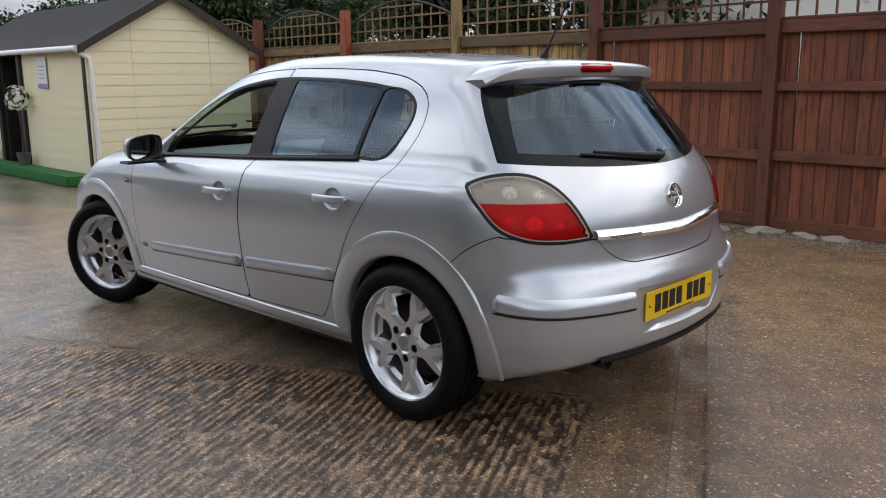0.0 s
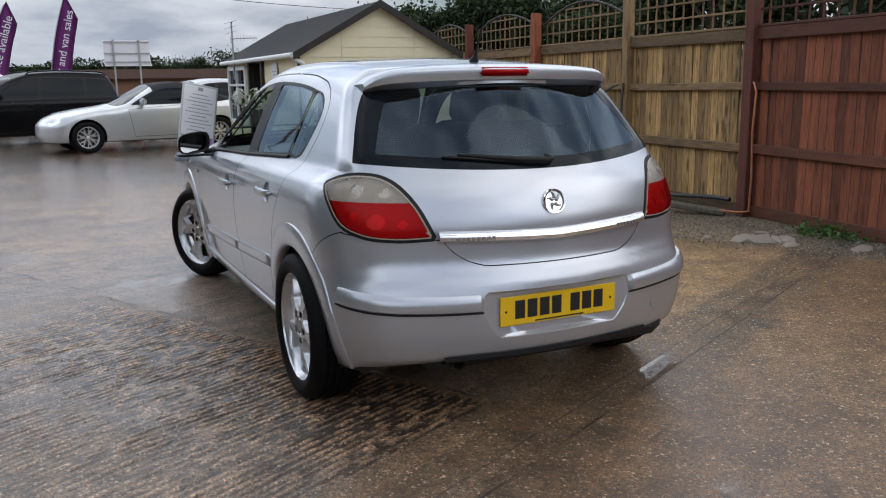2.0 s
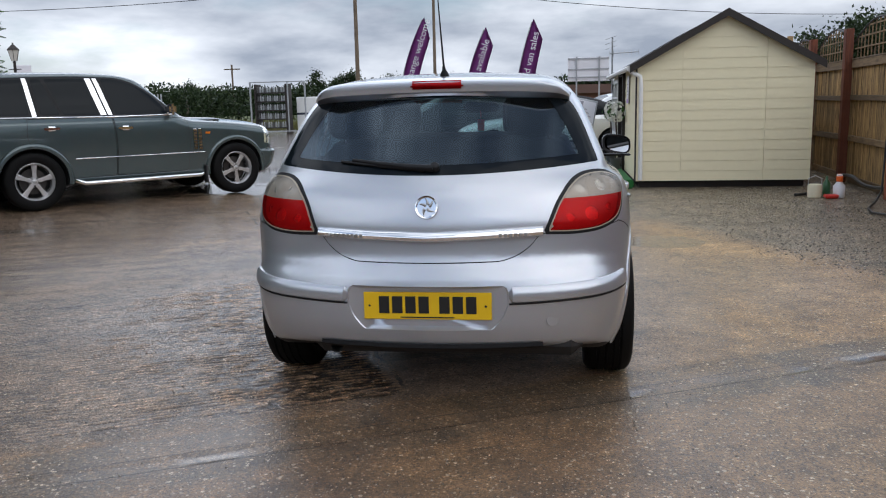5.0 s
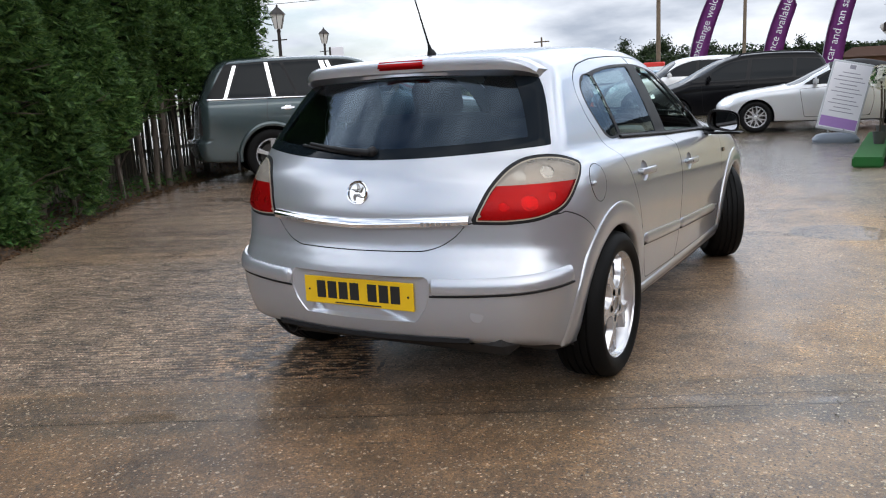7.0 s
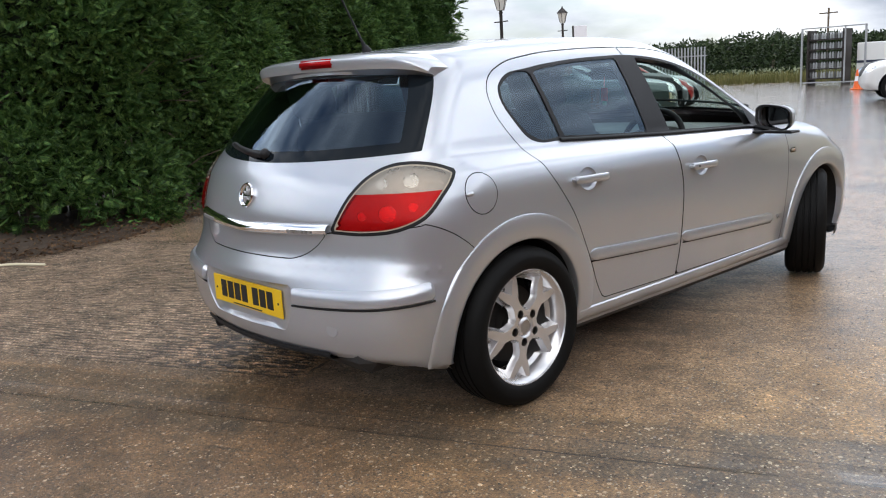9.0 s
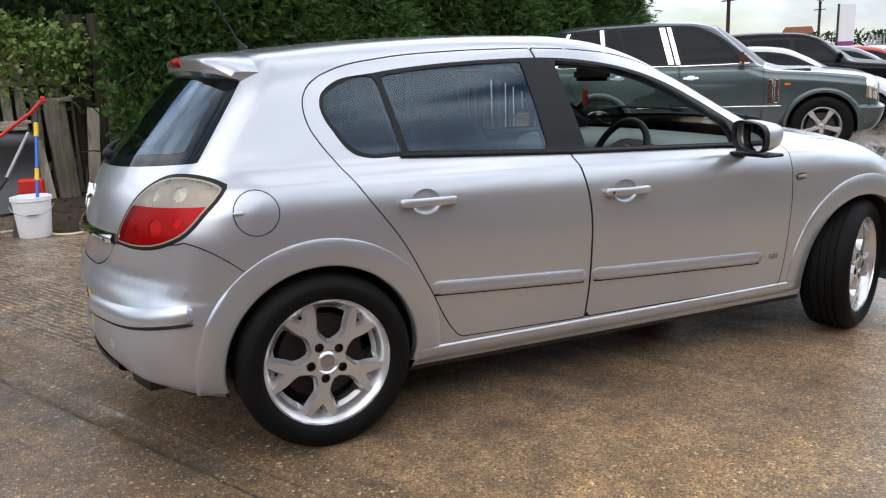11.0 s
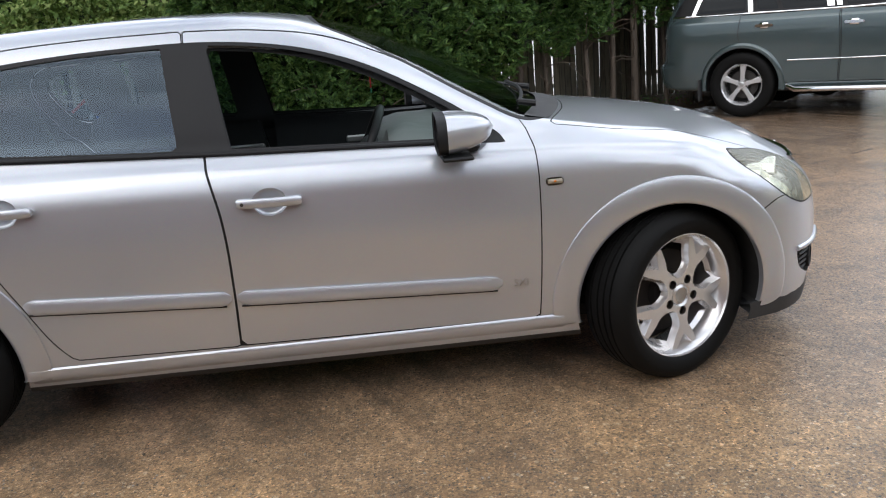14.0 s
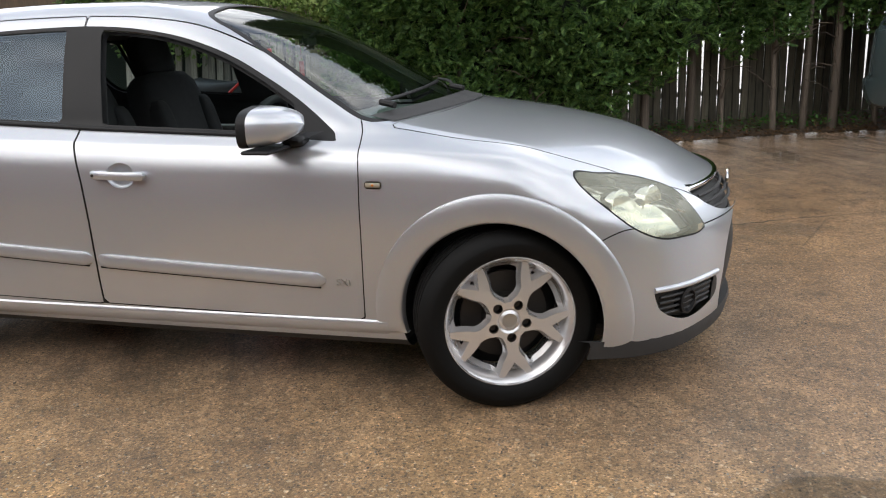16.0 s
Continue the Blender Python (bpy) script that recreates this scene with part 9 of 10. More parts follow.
# unseen plain boards added behind the yard to block light and darken reflections
WALL_MAT = timber("unseen_wall_boards", (0.20, 0.135, 0.08), (0.09, 0.06, 0.036), "Z", 0.6)
for nm, c_, sz in (("wall_south", (-3.2, -15.0, 1.4), (14.4, 0.10, 2.8)), ("wall_west", (-10.4, -8.0, 1.4), (0.10, 14.0, 2.8)), ("wall_east", (3.35, -10.2, 1.1), (0.10, 9.7, 2.2))):
    tagged(Geo().box(c_, sz, 0.01).done(nm, WALL_MAT, None, "unseen plain board wall added to block light and darken reflections"), category="wall", kind="structure")

# ---------------------------------------------------------------- conifer hedge
HEDGE = [(-5.35, -0.75), (-5.15, 0.2), (-5.10, 1.3), (-5.95, 2.9), (-7.1, 5.2), (-7.9, 7.2), (-8.55, 9.1)]
hy = np.array([p[1] for p in HEDGE])
hx = np.array([p[0] for p in HEDGE])


def hedge_x(y):
    return np.interp(y, hy, hx)


def spray_shape():
    """One flat feathery conifer spray, about 1 long: a stem with slanting leaflets."""
    v, f = [], []
    for i, t in enumerate(np.linspace(0.05, 0.95, 6)):
        ln = 0.42 * (1 - t) ** 0.6 + 0.08
        for s in (1, -1):
            b = len(v)
            x0 = t * 0.85
            v += [(x0, 0, 0.02 * math.sin(3 * t)), (x0 + ln * 0.42, s * ln * 0.42, -0.05), (x0 + ln * 0.85, s * ln * 0.62, -0.12 * ln), (x0 + ln * 0.50, s * ln * 0.14, 0.0)]
            f.append((b, b + 1, b + 2, b + 3))
    b = len(v)
    v += [(0, -0.02, 0), (1.0, 0.0, -0.06), (0, 0.02, 0), (-0.05, 0, 0)]
    f.append((b, b + 1, b + 2, b + 3))
    return v, f


SPRAY = spray_shape()


def facing(n, rng, normal, spread):
    """Turns that send a spray's x axis roughly along normal (n, 3), drooping, with its plane at random."""
    d = normal + rng.normal(0, spread, (n, 3))
    d /= np.linalg.norm(d, axis=1, keepdims=True)
    r = rng.normal(0, 1, (n, 3)) + np.array([0, 0, 1.4])
    y = np.cross(r, d)
    y /= np.linalg.norm(y, axis=1, keepdims=True)
    return np.stack([d, y, np.cross(d, y)], 2)


def hedge_depth(y, z):
    """How far the hedge face bulges out of its line."""
    return 0.16 * np.sin(y * 2.3 + 1.2 * np.sin(z * 1.7)) + 0.12 * np.sin(y * 5.1 + z * 2.6) + 0.10 * np.sin(z * 3.3 + y * 1.3) - 0.10 * np.clip(z - 2.0, 0, 2) ** 1.5


def skirt(y):
    return np.interp(y, [-0.9, 0.3, 1.6, 2.6, 3.6, 4.6, 9.2], [0.12, 0.10, 0.14, 0.32, 0.85, 1.15, 1.35])


n = 66000
sy = rng.uniform(-0.28, 8.55, n)
sz = rng.uniform(0.0, 1.0, n) * 5.2
lo = skirt(sy) + 0.14 * np.sin(sy * 4.0) + 0.12 * np.sin(sy * 9.1)
ok = sz > lo + rng.exponential(0.10, n) * (rng.uniform(0, 1, n) < 0.8)
sy, sz = sy[ok], sz[ok]
n = len(sy)
slope = np.gradient(hedge_x(np.linspace(-1, 9.3, 200)), np.linspace(-1, 9.3, 200))
sl = np.interp(sy, np.linspace(-1, 9.3, 200), slope)
nrm = np.stack([np.ones(n), -sl, np.full(n, 0.10)], 1)
nrm /= np.linalg.norm(nrm, axis=1, keepdims=True)
deep = rng.exponential(0.10, n)
at = np.stack([hedge_x(sy) + hedge_depth(sy, sz) - deep, sy, sz], 1)
at[:, 1] += deep * sl
conifer = thing("conifer_hedge", "tall dense dark green conifer hedge with bare trunks low down", "hedge")
hedge_leaves = scatter_mesh("hedge_foliage", *SPRAY, place(facing(n, rng, nrm, 0.75), rng.uniform(0.07, 0.18, n), at), HEDGE_LEAF, "feathery dark green conifer sprays", "")
hedge_leaves.parent = conifer
# end and top of the hedge
m_ = 3600
a = rng.uniform(0, 1, m_)
at = np.stack([-8.35 - rng.uniform(0, 1.3, m_), 8.5 + 0.15 * rng.normal(0, 1, m_), rng.uniform(1.2, 5.1, m_)], 1)
e_ = scatter_mesh("hedge_end_foliage", *SPRAY, place(facing(m_, rng, np.array([[0.3, 0.9, 0.1]]), 0.7), rng.uniform(0.10, 0.24, m_), at), HEDGE_LEAF, "conifer sprays at the end of the hedge", "")
e_.parent = conifer
m_ = 5200
at = np.stack([-7.3 + rng.normal(0, 0.25, m_), rng.uniform(-5.2, 0.4, m_), rng.uniform(1.3, 3.9, m_)], 1)
b_ = scatter_mesh("back_foliage", *SPRAY, place(facing(m_, rng, np.array([[0.9, -0.1, 0.1]]), 0.7), rng.uniform(0.09, 0.20, m_), at), HEDGE_LEAF, "conifer sprays behind the old fence", "")
b_.parent = conifer
# dark sheets behind the sprays stand for the hedge's inner shade
Geo().grid([[(-7.65, y, z) for y in np.linspace(-5.4, 0.8, 8)] for z in (0.0, 2.4, 4.2)]).done("hedge_core", HEDGE_SHADE, conifer, "dark sheet standing for the shade inside the hedge")
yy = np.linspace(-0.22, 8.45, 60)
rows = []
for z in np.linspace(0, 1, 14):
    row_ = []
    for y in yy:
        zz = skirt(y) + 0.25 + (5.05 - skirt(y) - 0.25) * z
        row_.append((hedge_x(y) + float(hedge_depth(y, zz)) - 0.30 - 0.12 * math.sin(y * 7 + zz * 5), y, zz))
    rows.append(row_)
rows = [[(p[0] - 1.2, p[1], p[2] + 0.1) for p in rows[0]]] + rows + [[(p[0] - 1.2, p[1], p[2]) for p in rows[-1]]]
Geo().grid(rows).done("hedge_core", HEDGE_SHADE, conifer, "dark sheet standing for the shade inside the hedge", smooth=True)
# trunks and bare twigs
r_ = random.Random(8)
y = -0.25
while y < 9.0:
    x = float(hedge_x(y)) - 0.42 + r_.uniform(-0.12, 0.12)
    lean, bend = r_.uniform(-0.10, 0.10), r_.uniform(-0.08, 0.08)
    pts = [(x + bend * math.sin(t * 3), y + lean * t, 0.0 + t * 2.1) for t in np.linspace(0, 1, 7)]
    rad = r_.uniform(0.020, 0.048)
    tr = Geo().tube(pts, 0.05, 9, [rad * (1.25 - 0.6 * t) for t in np.linspace(0, 1, 7)]).done("trunk", BARK, conifer, smooth=60)
    for k_ in range(5):
        t = r_.uniform(0.15, 0.7)
        p = Vector((x, y + lean * t, t * 2.1))
        d = Vector((r_.uniform(0.2, 0.6), r_.uniform(-0.5, 0.5), r_.uniform(0.0, 0.35)))
        Geo().tube([p, p + d * 0.5 + Vector((0, 0, 0.03)), p + d], 0.006, 5, [0.010, 0.007, 0.003]).done("twig", BARK, tr)
    y += r_.uniform(0.32, 0.60)
# pale fence behind the hedge
BX = [(-6.35, -0.6), (-6.25, 1.2), (-6.75, 2.6), (-7.35, 3.5), (-8.0, 4.6), (-8.75, 5.8), (-9.5, 9.2)]
by_ = np.array([p[1] for p in BX])
bx_ = np.array([p[0] for p in BX])
pale_fence = thing("pale_fence", "old mossy pale fence with gaps behind the hedge", "fence")
y, i = -0.5, 0
while y < 9.2:
    x = float(np.interp(y, by_, bx_))
    b = new("pale", board_mesh("pale", 0.105, 0.018, 1.95, BACK_BOARD))
    b.parent = pale_fence
    b.matrix_basis = pose(x, y, 0.02 + r_.uniform(-0.05, 0.03), r_.uniform(-1.5, 1.5), r_.uniform(-1, 1), 32 + r_.uniform(-3, 3))
    y += 0.113 * math.cos(radians(32))
for z in (0.45, 1.45):
    Geo().tube([(x - 0.04, y, z) for x, y in BX], 0.03, 5).done("pale_rail", BACK_BOARD, pale_fence)

# soil strip, kerb and leaf litter under the hedge
EDGE = [(-4.35, -1.2), (-4.45, -0.3), (-4.55, 0.6), (-5.45, 2.0), (-6.45, 3.6), (-7.15, 4.9), (-7.8, 7.0), (-8.4, 9.2)]
ey_ = np.array([p[1] for p in EDGE])
ex_ = np.array([p[0] for p in EDGE])
rows = []
ys = np.linspace(-1.2, 9.2, 90)
for s, h in ((0.0, 0.004), (0.12, 0.035), (0.4, 0.075), (0.9, 0.10), (1.6, 0.11), (3.2, 0.09)):
    rows.append([(float(np.interp(y, ey_, ex_)) - s + 0.05 * noise.noise(Vector((y * 2, s * 3, 0))), y, h + 0.03 * noise.noise(Vector((y * 3, s * 4, 5))) * (s > 0)) for y in ys])
bed = Geo().grid(rows).done("soil_bed", SOIL, None, "raised damp soil bed under the hedge", smooth=True)
tagged(bed, category="soil", kind="structure")
n = 9000
ly = rng.uniform(-1.1, 9.0, n)
off = rng.exponential(0.45, n) - 0.12
lx = np.interp(ly, ey_, ex_) - off
lz = np.interp(off, [-0.3, 0, 0.4, 1.0, 3], [0.006, 0.02, 0.085, 0.115, 0.115]) + rng.uniform(0, 0.03, n)
scatter_mesh("leaf_litter", *LEAFLET, place(turns(n, rng, 0.6), rng.uniform(0.015, 0.05, n), np.stack([lx, ly, lz], 1)), LITTER, "brown and russet fallen leaves under the hedge", "leaf litter")
n = 1500
ly = np.concatenate([rng.normal(1.5, 0.5, n // 3), rng.normal(3.6, 0.7, n // 3), rng.normal(5.0, 0.6, n - 2 * (n // 3))])
lx = np.interp(ly, ey_, ex_) - np.abs(rng.normal(0.35, 0.25, n))
scatter_mesh("ground_ivy", *LEAFLET, place(turns(n, rng, 0.7), rng.uniform(0.03, 0.065, n), np.stack([lx, ly, 0.06 + np.abs(rng.normal(0.05, 0.06, n))], 1)), WEED_LEAF, "low green ivy and weeds at the hedge foot", "ivy")

# ---------------------------------------------------------------- corner with the old boards, bucket and brushes
old = thing("old_pale_fence", "old grey pale fence leaning under ivy", "fence")
for i in range(26):
    b = new("pale", board_mesh("old_pale", 0.10, 0.02, 1.75, GREY_BOARD))
    b.parent = old
    b.matrix_basis = pose(-6.30 - 0.01 * i, -0.55 - i * 0.128, -0.02 + r_.uniform(-0.06, 0.04), r_.uniform(-2.5, 2.5), -6 + r_.uniform(-2, 2), r_.uniform(-5, 5))
for z in (0.4, 1.3):
    Geo().box((-6.40, -2.1, z), (0.05, 3.4, 0.09), 0.005).done("pale_rail", GREY_BOARD, old)
sl = Geo().box((-5.98, -0.72, 0.55), (0.16, 0.20, 1.10), 0.012, pose(0, 0, 0, 3, 2, 8)).box((-5.98, -0.74, 1.10), (0.20, 0.34, 0.05), 0.008, pose(0, 0, 0, 4, 0, 8))
tagged(sl.done("sleeper_post", BACK_BOARD, None, "dark upright sleeper with a board nailed on top"), category="post")
tagged(Geo().box((-5.95, -0.92, 0.35), (0.03, 0.13, 0.72), 0.004, pose(0, 0, 0, 6, 0, 0)).done("loose_board", GREY_BOARD, None, "pale loose board leaning on the sleeper"), category="board")
tagged(Geo().box((-6.05, -0.42, 0.50), (0.03, 0.12, 1.02), 0.004, pose(0, 0, 0, -5, 0, 0)).done("loose_board", GREY_BOARD, None, "grey loose board leaning on the old fence"), category="board")
rows = []
for i, s in enumerate(np.linspace(0, 1, 14)):
    rows.append([(-5.72 - 0.18 * math.sin(t * 3.1), -0.95 - 1.5 * s, max(0.0, 0.78 * t) + 0.03 * math.sin(9 * s + 4 * t)) for t in np.linspace(0, 1, 10)] + [(-6.2, -0.95 - 1.5 * s, 0.80 + 0.03 * math.sin(7 * s))])
tagged(Geo().grid(rows).done("tarpaulin", TARP, None, "grey tarpaulin draped over a stack beside the old fence", smooth=True), category="tarpaulin")
for i, (y, z, ln) in enumerate(((-1.25, 0.84, 0.5), (-1.4, 0.87, 0.6), (-1.15, 0.90, 0.35))):
    tagged(Geo().box((-6.0, y, z), (0.10, ln, 0.03), 0.004, Matrix.Rotation(radians(7 * i - 8), 4, "Z")).done("timber_offcut", GREY_BOARD, None, "timber offcut lying on the stack"), category="timber", group="timber offcuts")
# ivy over the old fence
n = 7500
iy = rng.uniform(-3.6, -0.35, n)
iz = 1.95 - rng.exponential(0.28, n) + 0.30 * np.sin(iy * 3.0) * rng.uniform(0, 1, n)
ix = -6.10 + rng.normal(0, 0.10, n) - (iz > 1.7) * rng.uniform(0, 0.5, n)
ok = iz > 0.9 + 0.3 * rng.uniform(0, 1, n)
IVY = ([(0, 0, 0), (0.25, 0.42, 0.06), (1.0, 0.0, -0.06), (0.25, -0.42, 0.06)], [(0, 1, 2, 3)])
scatter_mesh("ivy", *IVY, place(facing(int(ok.sum()), rng, np.array([[0.7, 0.1, -0.5]]), 0.7), rng.uniform(0.035, 0.085, int(ok.sum())), np.stack([ix, iy, iz], 1)[ok]), IVY_LEAF, "pale green ivy hanging over the old fence", "ivy")
# bucket with a brush
bk = thing("bucket", "white plastic bucket with a wire handle", "bucket")
Geo().lathe([(0.0, 0.01), (0.125, 0.0), (0.130, 0.01), (0.155, 0.31), (0.166, 0.315), (0.166, 0.345), (0.158, 0.348), (0.150, 0.33), (0.125, 0.03), (0.0, 0.03)], 32, Matrix.Translation((-4.36, -1.02, 0)), cap=False).done("tub", BUCKET_WHITE, bk, smooth=40)
Geo().tube([(-4.36 + 0.165 * math.cos(a) * 0.2 + 0.16, -1.02 + 0.17 * math.sin(a), 0.30 - 0.10 * math.cos(a)) for a in np.linspace(-1.5, 1.5, 15)], 0.003, 6).done("wire_handle", STEEL, bk)
Geo().box((-4.195, -1.02, 0.20), (0.012, 0.10, 0.012), 0.003).done("grip", PLASTIC, bk)
br = thing("wash_brush", "telescopic blue and yellow wash brush standing in the bucket", "brush")
p0, p1 = Vector((-4.40, -1.00, 0.05)), Vector((-4.72, -0.90, 1.02))
for a, b, rad, mt, nm in ((0.0, 0.42, 0.013, BLUE_PLASTIC, "pole_section"), (0.42, 0.52, 0.019, YELLOW_PLASTIC, "pole_collar"), (0.52, 0.80, 0.014, BLUE_PLASTIC, "pole_section"), (0.80, 0.92, 0.020, YELLOW_PLASTIC, "pole_collar"), (0.92, 1.0, 0.016, PLASTIC, "pole_tip")):
    Geo().tube([p0.lerp(p1, a), p0.lerp(p1, b)], rad, 10).done(nm, mt, br, smooth=60)
lance = thing("pressure_lance", "black pressure lance with a red hose by the bucket", "lance")
Geo().tube([(-4.65, -1.55, 0.02), (-4.75, -1.2, 0.48)], 0.018, 8).done("lance_barrel", PLASTIC, lance)
Geo().tube([(-4.75, -1.2, 0.48), (-4.82, -0.98, 0.86)], 0.015, 8).done("lance_grip", GALV, lance)
Geo().tube([(-4.84, -0.84, 1.13), (-4.86, -0.95, 1.02), (-4.9, -1.15, 0.88), (-4.95, -1.5, 0.62), (-5.0, -2.0, 0.45)], 0.016, 8).done("red_hose", RED_PLASTIC, lance, smooth=60)
Geo().box((-4.84, -0.83, 1.14), (0.05, 0.05, 0.05), 0.01).done("hose_coupling", RED_PLASTIC, lance)
tagged(Geo().box((-5.0, -1.02, 0.36), (0.16, 0.22, 0.14), 0.02).box((-5.0, -1.02, 0.16), (0.18, 0.24, 0.30), 0.02).done("red_crate", RED_PLASTIC, None, "red plastic crate behind the bucket"), category="crate")
pts = [(-4.9 + 0.35 * t + 0.12 * math.sin(t * 5), -1.6 + 0.5 * t, 0.012) for t in np.linspace(0, 2.6, 40)]
tagged(Geo().tube(pts, 0.010, 6).done("garden_hose", CREAM_PLASTIC, None, "cream garden hose lying on the ground", smooth=60), category="hose")
tagged(Geo().tube([(-4.6 - 0.1 * t, -1.3 - 0.35 * t, 0.012) for t in np.linspace(0, 3, 10)], 0.011, 6).done("red_hose_end", RED_PLASTIC, None, "red hose trailing across the ground", smooth=60), category="hose")

# ---------------------------------------------------------------- far side of the yard
def leaf_cloud(n, rng, centre, size, s0, s1, tilt=1.2):
    """Places for leaves through a lumpy crown."""
    lumps = rng.normal(0, 1, (9, 3))
    lumps /= np.linalg.norm(lumps, axis=1, keepdims=True)
    lumps *= rng.uniform(0.35, 0.75, (9, 1))
    pick = rng.integers(0, 9, n)
    p = lumps[pick] + rng.normal(0, 0.17, (n, 3))
    return place(turns(n, rng, tilt), rng.uniform(s0, s1, n), p * np.asarray(size) + np.asarray(centre))


def tree(x, y, h, w, seed, n=3200, lab="broad leafy tree beyond the yard"):
    r = np.random.default_rng(seed)
    t = thing("tree", lab, "tree", None, "trees beyond the yard")
    Geo().tube([(x, y, 0), (x + 0.1, y, h * 0.3), (x - 0.1, y, h * 0.65)], 0.3, 8, [h * 0.035, h * 0.025, h * 0.012]).done("trunk", BARK, t)
    for i in range(4):
        a = 1.6 * i
        Geo().tube([(x, y, h * (0.3 + 0.06 * i)), (x + w * 0.3 * math.cos(a), y + w * 0.3 * math.sin(a), h * (0.55 + 0.05 * i))], 0.1, 6, [h * 0.012, h * 0.005]).done("limb", BARK, t)
    c_ = scatter_mesh("crown", *LEAFLET, leaf_cloud(n, r, (x, y, h * 0.62), (w * 0.5, w * 0.5, h * 0.36), h * 0.03, h * 0.055), TREE_LEAF, "uneven leafy crown", "")
    c_.parent = t
    return t


for i, (x, y, h, w) in enumerate(((-30.2, 101.8, 5.9, 4.2), (-26, 103, 6.4, 5.2), (-20.5, 104, 5.6, 4.6), (-10, 106, 5.4, 2.6), (-12.5, 106, 5.2, 3.0), (3.0, 106, 4.9, 4.5), (14.5, 105, 5.2, 8), (20, 100, 6.6, 8), (23.5, 102, 6.3, 7), (16.5, 104, 5.2, 5), (18, 55, 4.4, 5), (-45, 96, 5.2, 5))):
    tree(x, y, h, w, i)
# wooded bank behind the fence
r2 = np.random.default_rng(12)
for i in range(16):
    x = 19.0 + 1.9 * (i % 8) + (3.5 if i > 7 else 0)
    y = 54.0 - 2.2 * (i % 8) + (4 if i > 7 else 0)
    tree(x, y, float(r2.uniform(6.6, 8.4)), float(r2.uniform(5.5, 7.5)), 40 + i, 4500, "tree on the wooded bank behind the fence")
for i in range(9):
    y = 12.5 - 2.2 * i
    tree(13.0 + 1.2 * (i % 3), y, float(r2.uniform(4.6, 6.2)), 5.0, 70 + i, 7000, "tree on the wooded bank behind the fence")
# field hedgerow
n = 26000
u = rng.uniform(-75, 45, n)
hz = rng.uniform(0, 1, n) ** 0.8
ht = 4.2 + 0.35 * np.sin(u * 0.21) + 0.25 * np.sin(u * 0.7)
at = np.stack([u, 106 - 0.0012 * u * u + rng.normal(0, 0.6, n), hz * ht], 1)
scatter_mesh("field_hedgerow", *LEAFLET, place(turns(n, rng, 1.2), rng.uniform(0.25, 0.6, n), at), TREE_LEAF, "long dark field hedgerow on the horizon", "hedgerow")
# added dark sheet painted as the shade within the hedgerow
hc = Geo().grid([[(x, 106.6 - 0.0012 * x * x, z) for x in np.linspace(-75, 45, 40)] for z in (0, 2, 3.7)]).done("hedgerow_core", HEDGE_SHADE, None, "dark sheet standing for the shade inside the field hedgerow")
tagged(hc, category="hedgerow", kind="stuff")
gv = Geo().grid([[(x, y, 0.006 + 0.35 * max(0, (y - 60) / 60)) for x in np.linspace(-120, 60, 12)] for y in (43, 60, 80, 108)]).done("grass_verge", GRASS_MAT, None, "rough grass field beyond the yard")
tagged(gv, category="grass", kind="structure")
# tall grass along the verge
n = 9000
BLADE = ([(0, -0.03, 0), (0, 0.03, 0), (0.05, 0.015, 0.6), (0.12, 0, 1.0)], [(0, 1, 2, 3)])
at = np.stack([rng.uniform(-32, -6, n), rng.uniform(42.5, 46.5, n), np.zeros(n)], 1)
scatter_mesh("verge_grass", *BLADE, place(turns(n, rng, 0.35), rng.uniform(0.3, 0.75, n), at), leafy("dry_grass", (0.10, 0.11, 0.03), (0.17, 0.16, 0.05), (0.26, 0.22, 0.09)), "long pale grass along the verge", "grass")


def pole(x, y, h, lab, r0=0.15, arm=False):
    p = Geo().tube([(x, y, 0), (x, y, h)], r0, 10, [r0, r0 * 0.75])
    if arm:
        p.box((x, y, h - 0.5), (1.6, 0.1, 0.12))
    return tagged(p.done("telegraph_pole", WOOD_POLE, None, lab, smooth=50), category="pole", group="telegraph poles")


pole(-13.3, 54.5, 10.2, "tall brown wooden telegraph pole", 0.16)
pole(-8.25, 57.5, 10.0, "tall brown wooden telegraph pole", 0.13)
tagged(Geo().tube([(-42, 104, 0), (-42, 104, 7.0)], 0.12, 6).box((-42, 104, 6.4), (2.2, 0.15, 0.15)).done("power_pole", WOOD_POLE, None, "small distant power pole with a cross arm"), category="pole")


def wire(a, b, sag, lab, r=0.018):
    a, b = Vector(a), Vector(b)
    pts = [a.lerp(b, t) - Vector((0, 0, sag * 4 * t * (1 - t))) for t in np.linspace(0, 1, 30)]
    return tagged(Geo().tube(pts, r, 5).done("overhead_wire", HOSE_BLACK, None, lab), category="cable", group="overhead wires")


wire((-13.3, 54.5, 9.6), (-60, 42, 8.6), 1.2, "thin overhead cable between poles", 0.022)
wire((-13.3, 54.5, 9.6), (-8.25, 57.5, 9.5), 0.2, "thin overhead cable between poles", 0.022)
wire((-8.25, 57.5, 9.5), (40, 62, 7.4), 1.4, "thin overhead cable between poles", 0.022)
wire((-13.3, 54.5, 10.0), (-70, 40, 11.0), 1.2, "thin overhead cable between poles", 0.018)


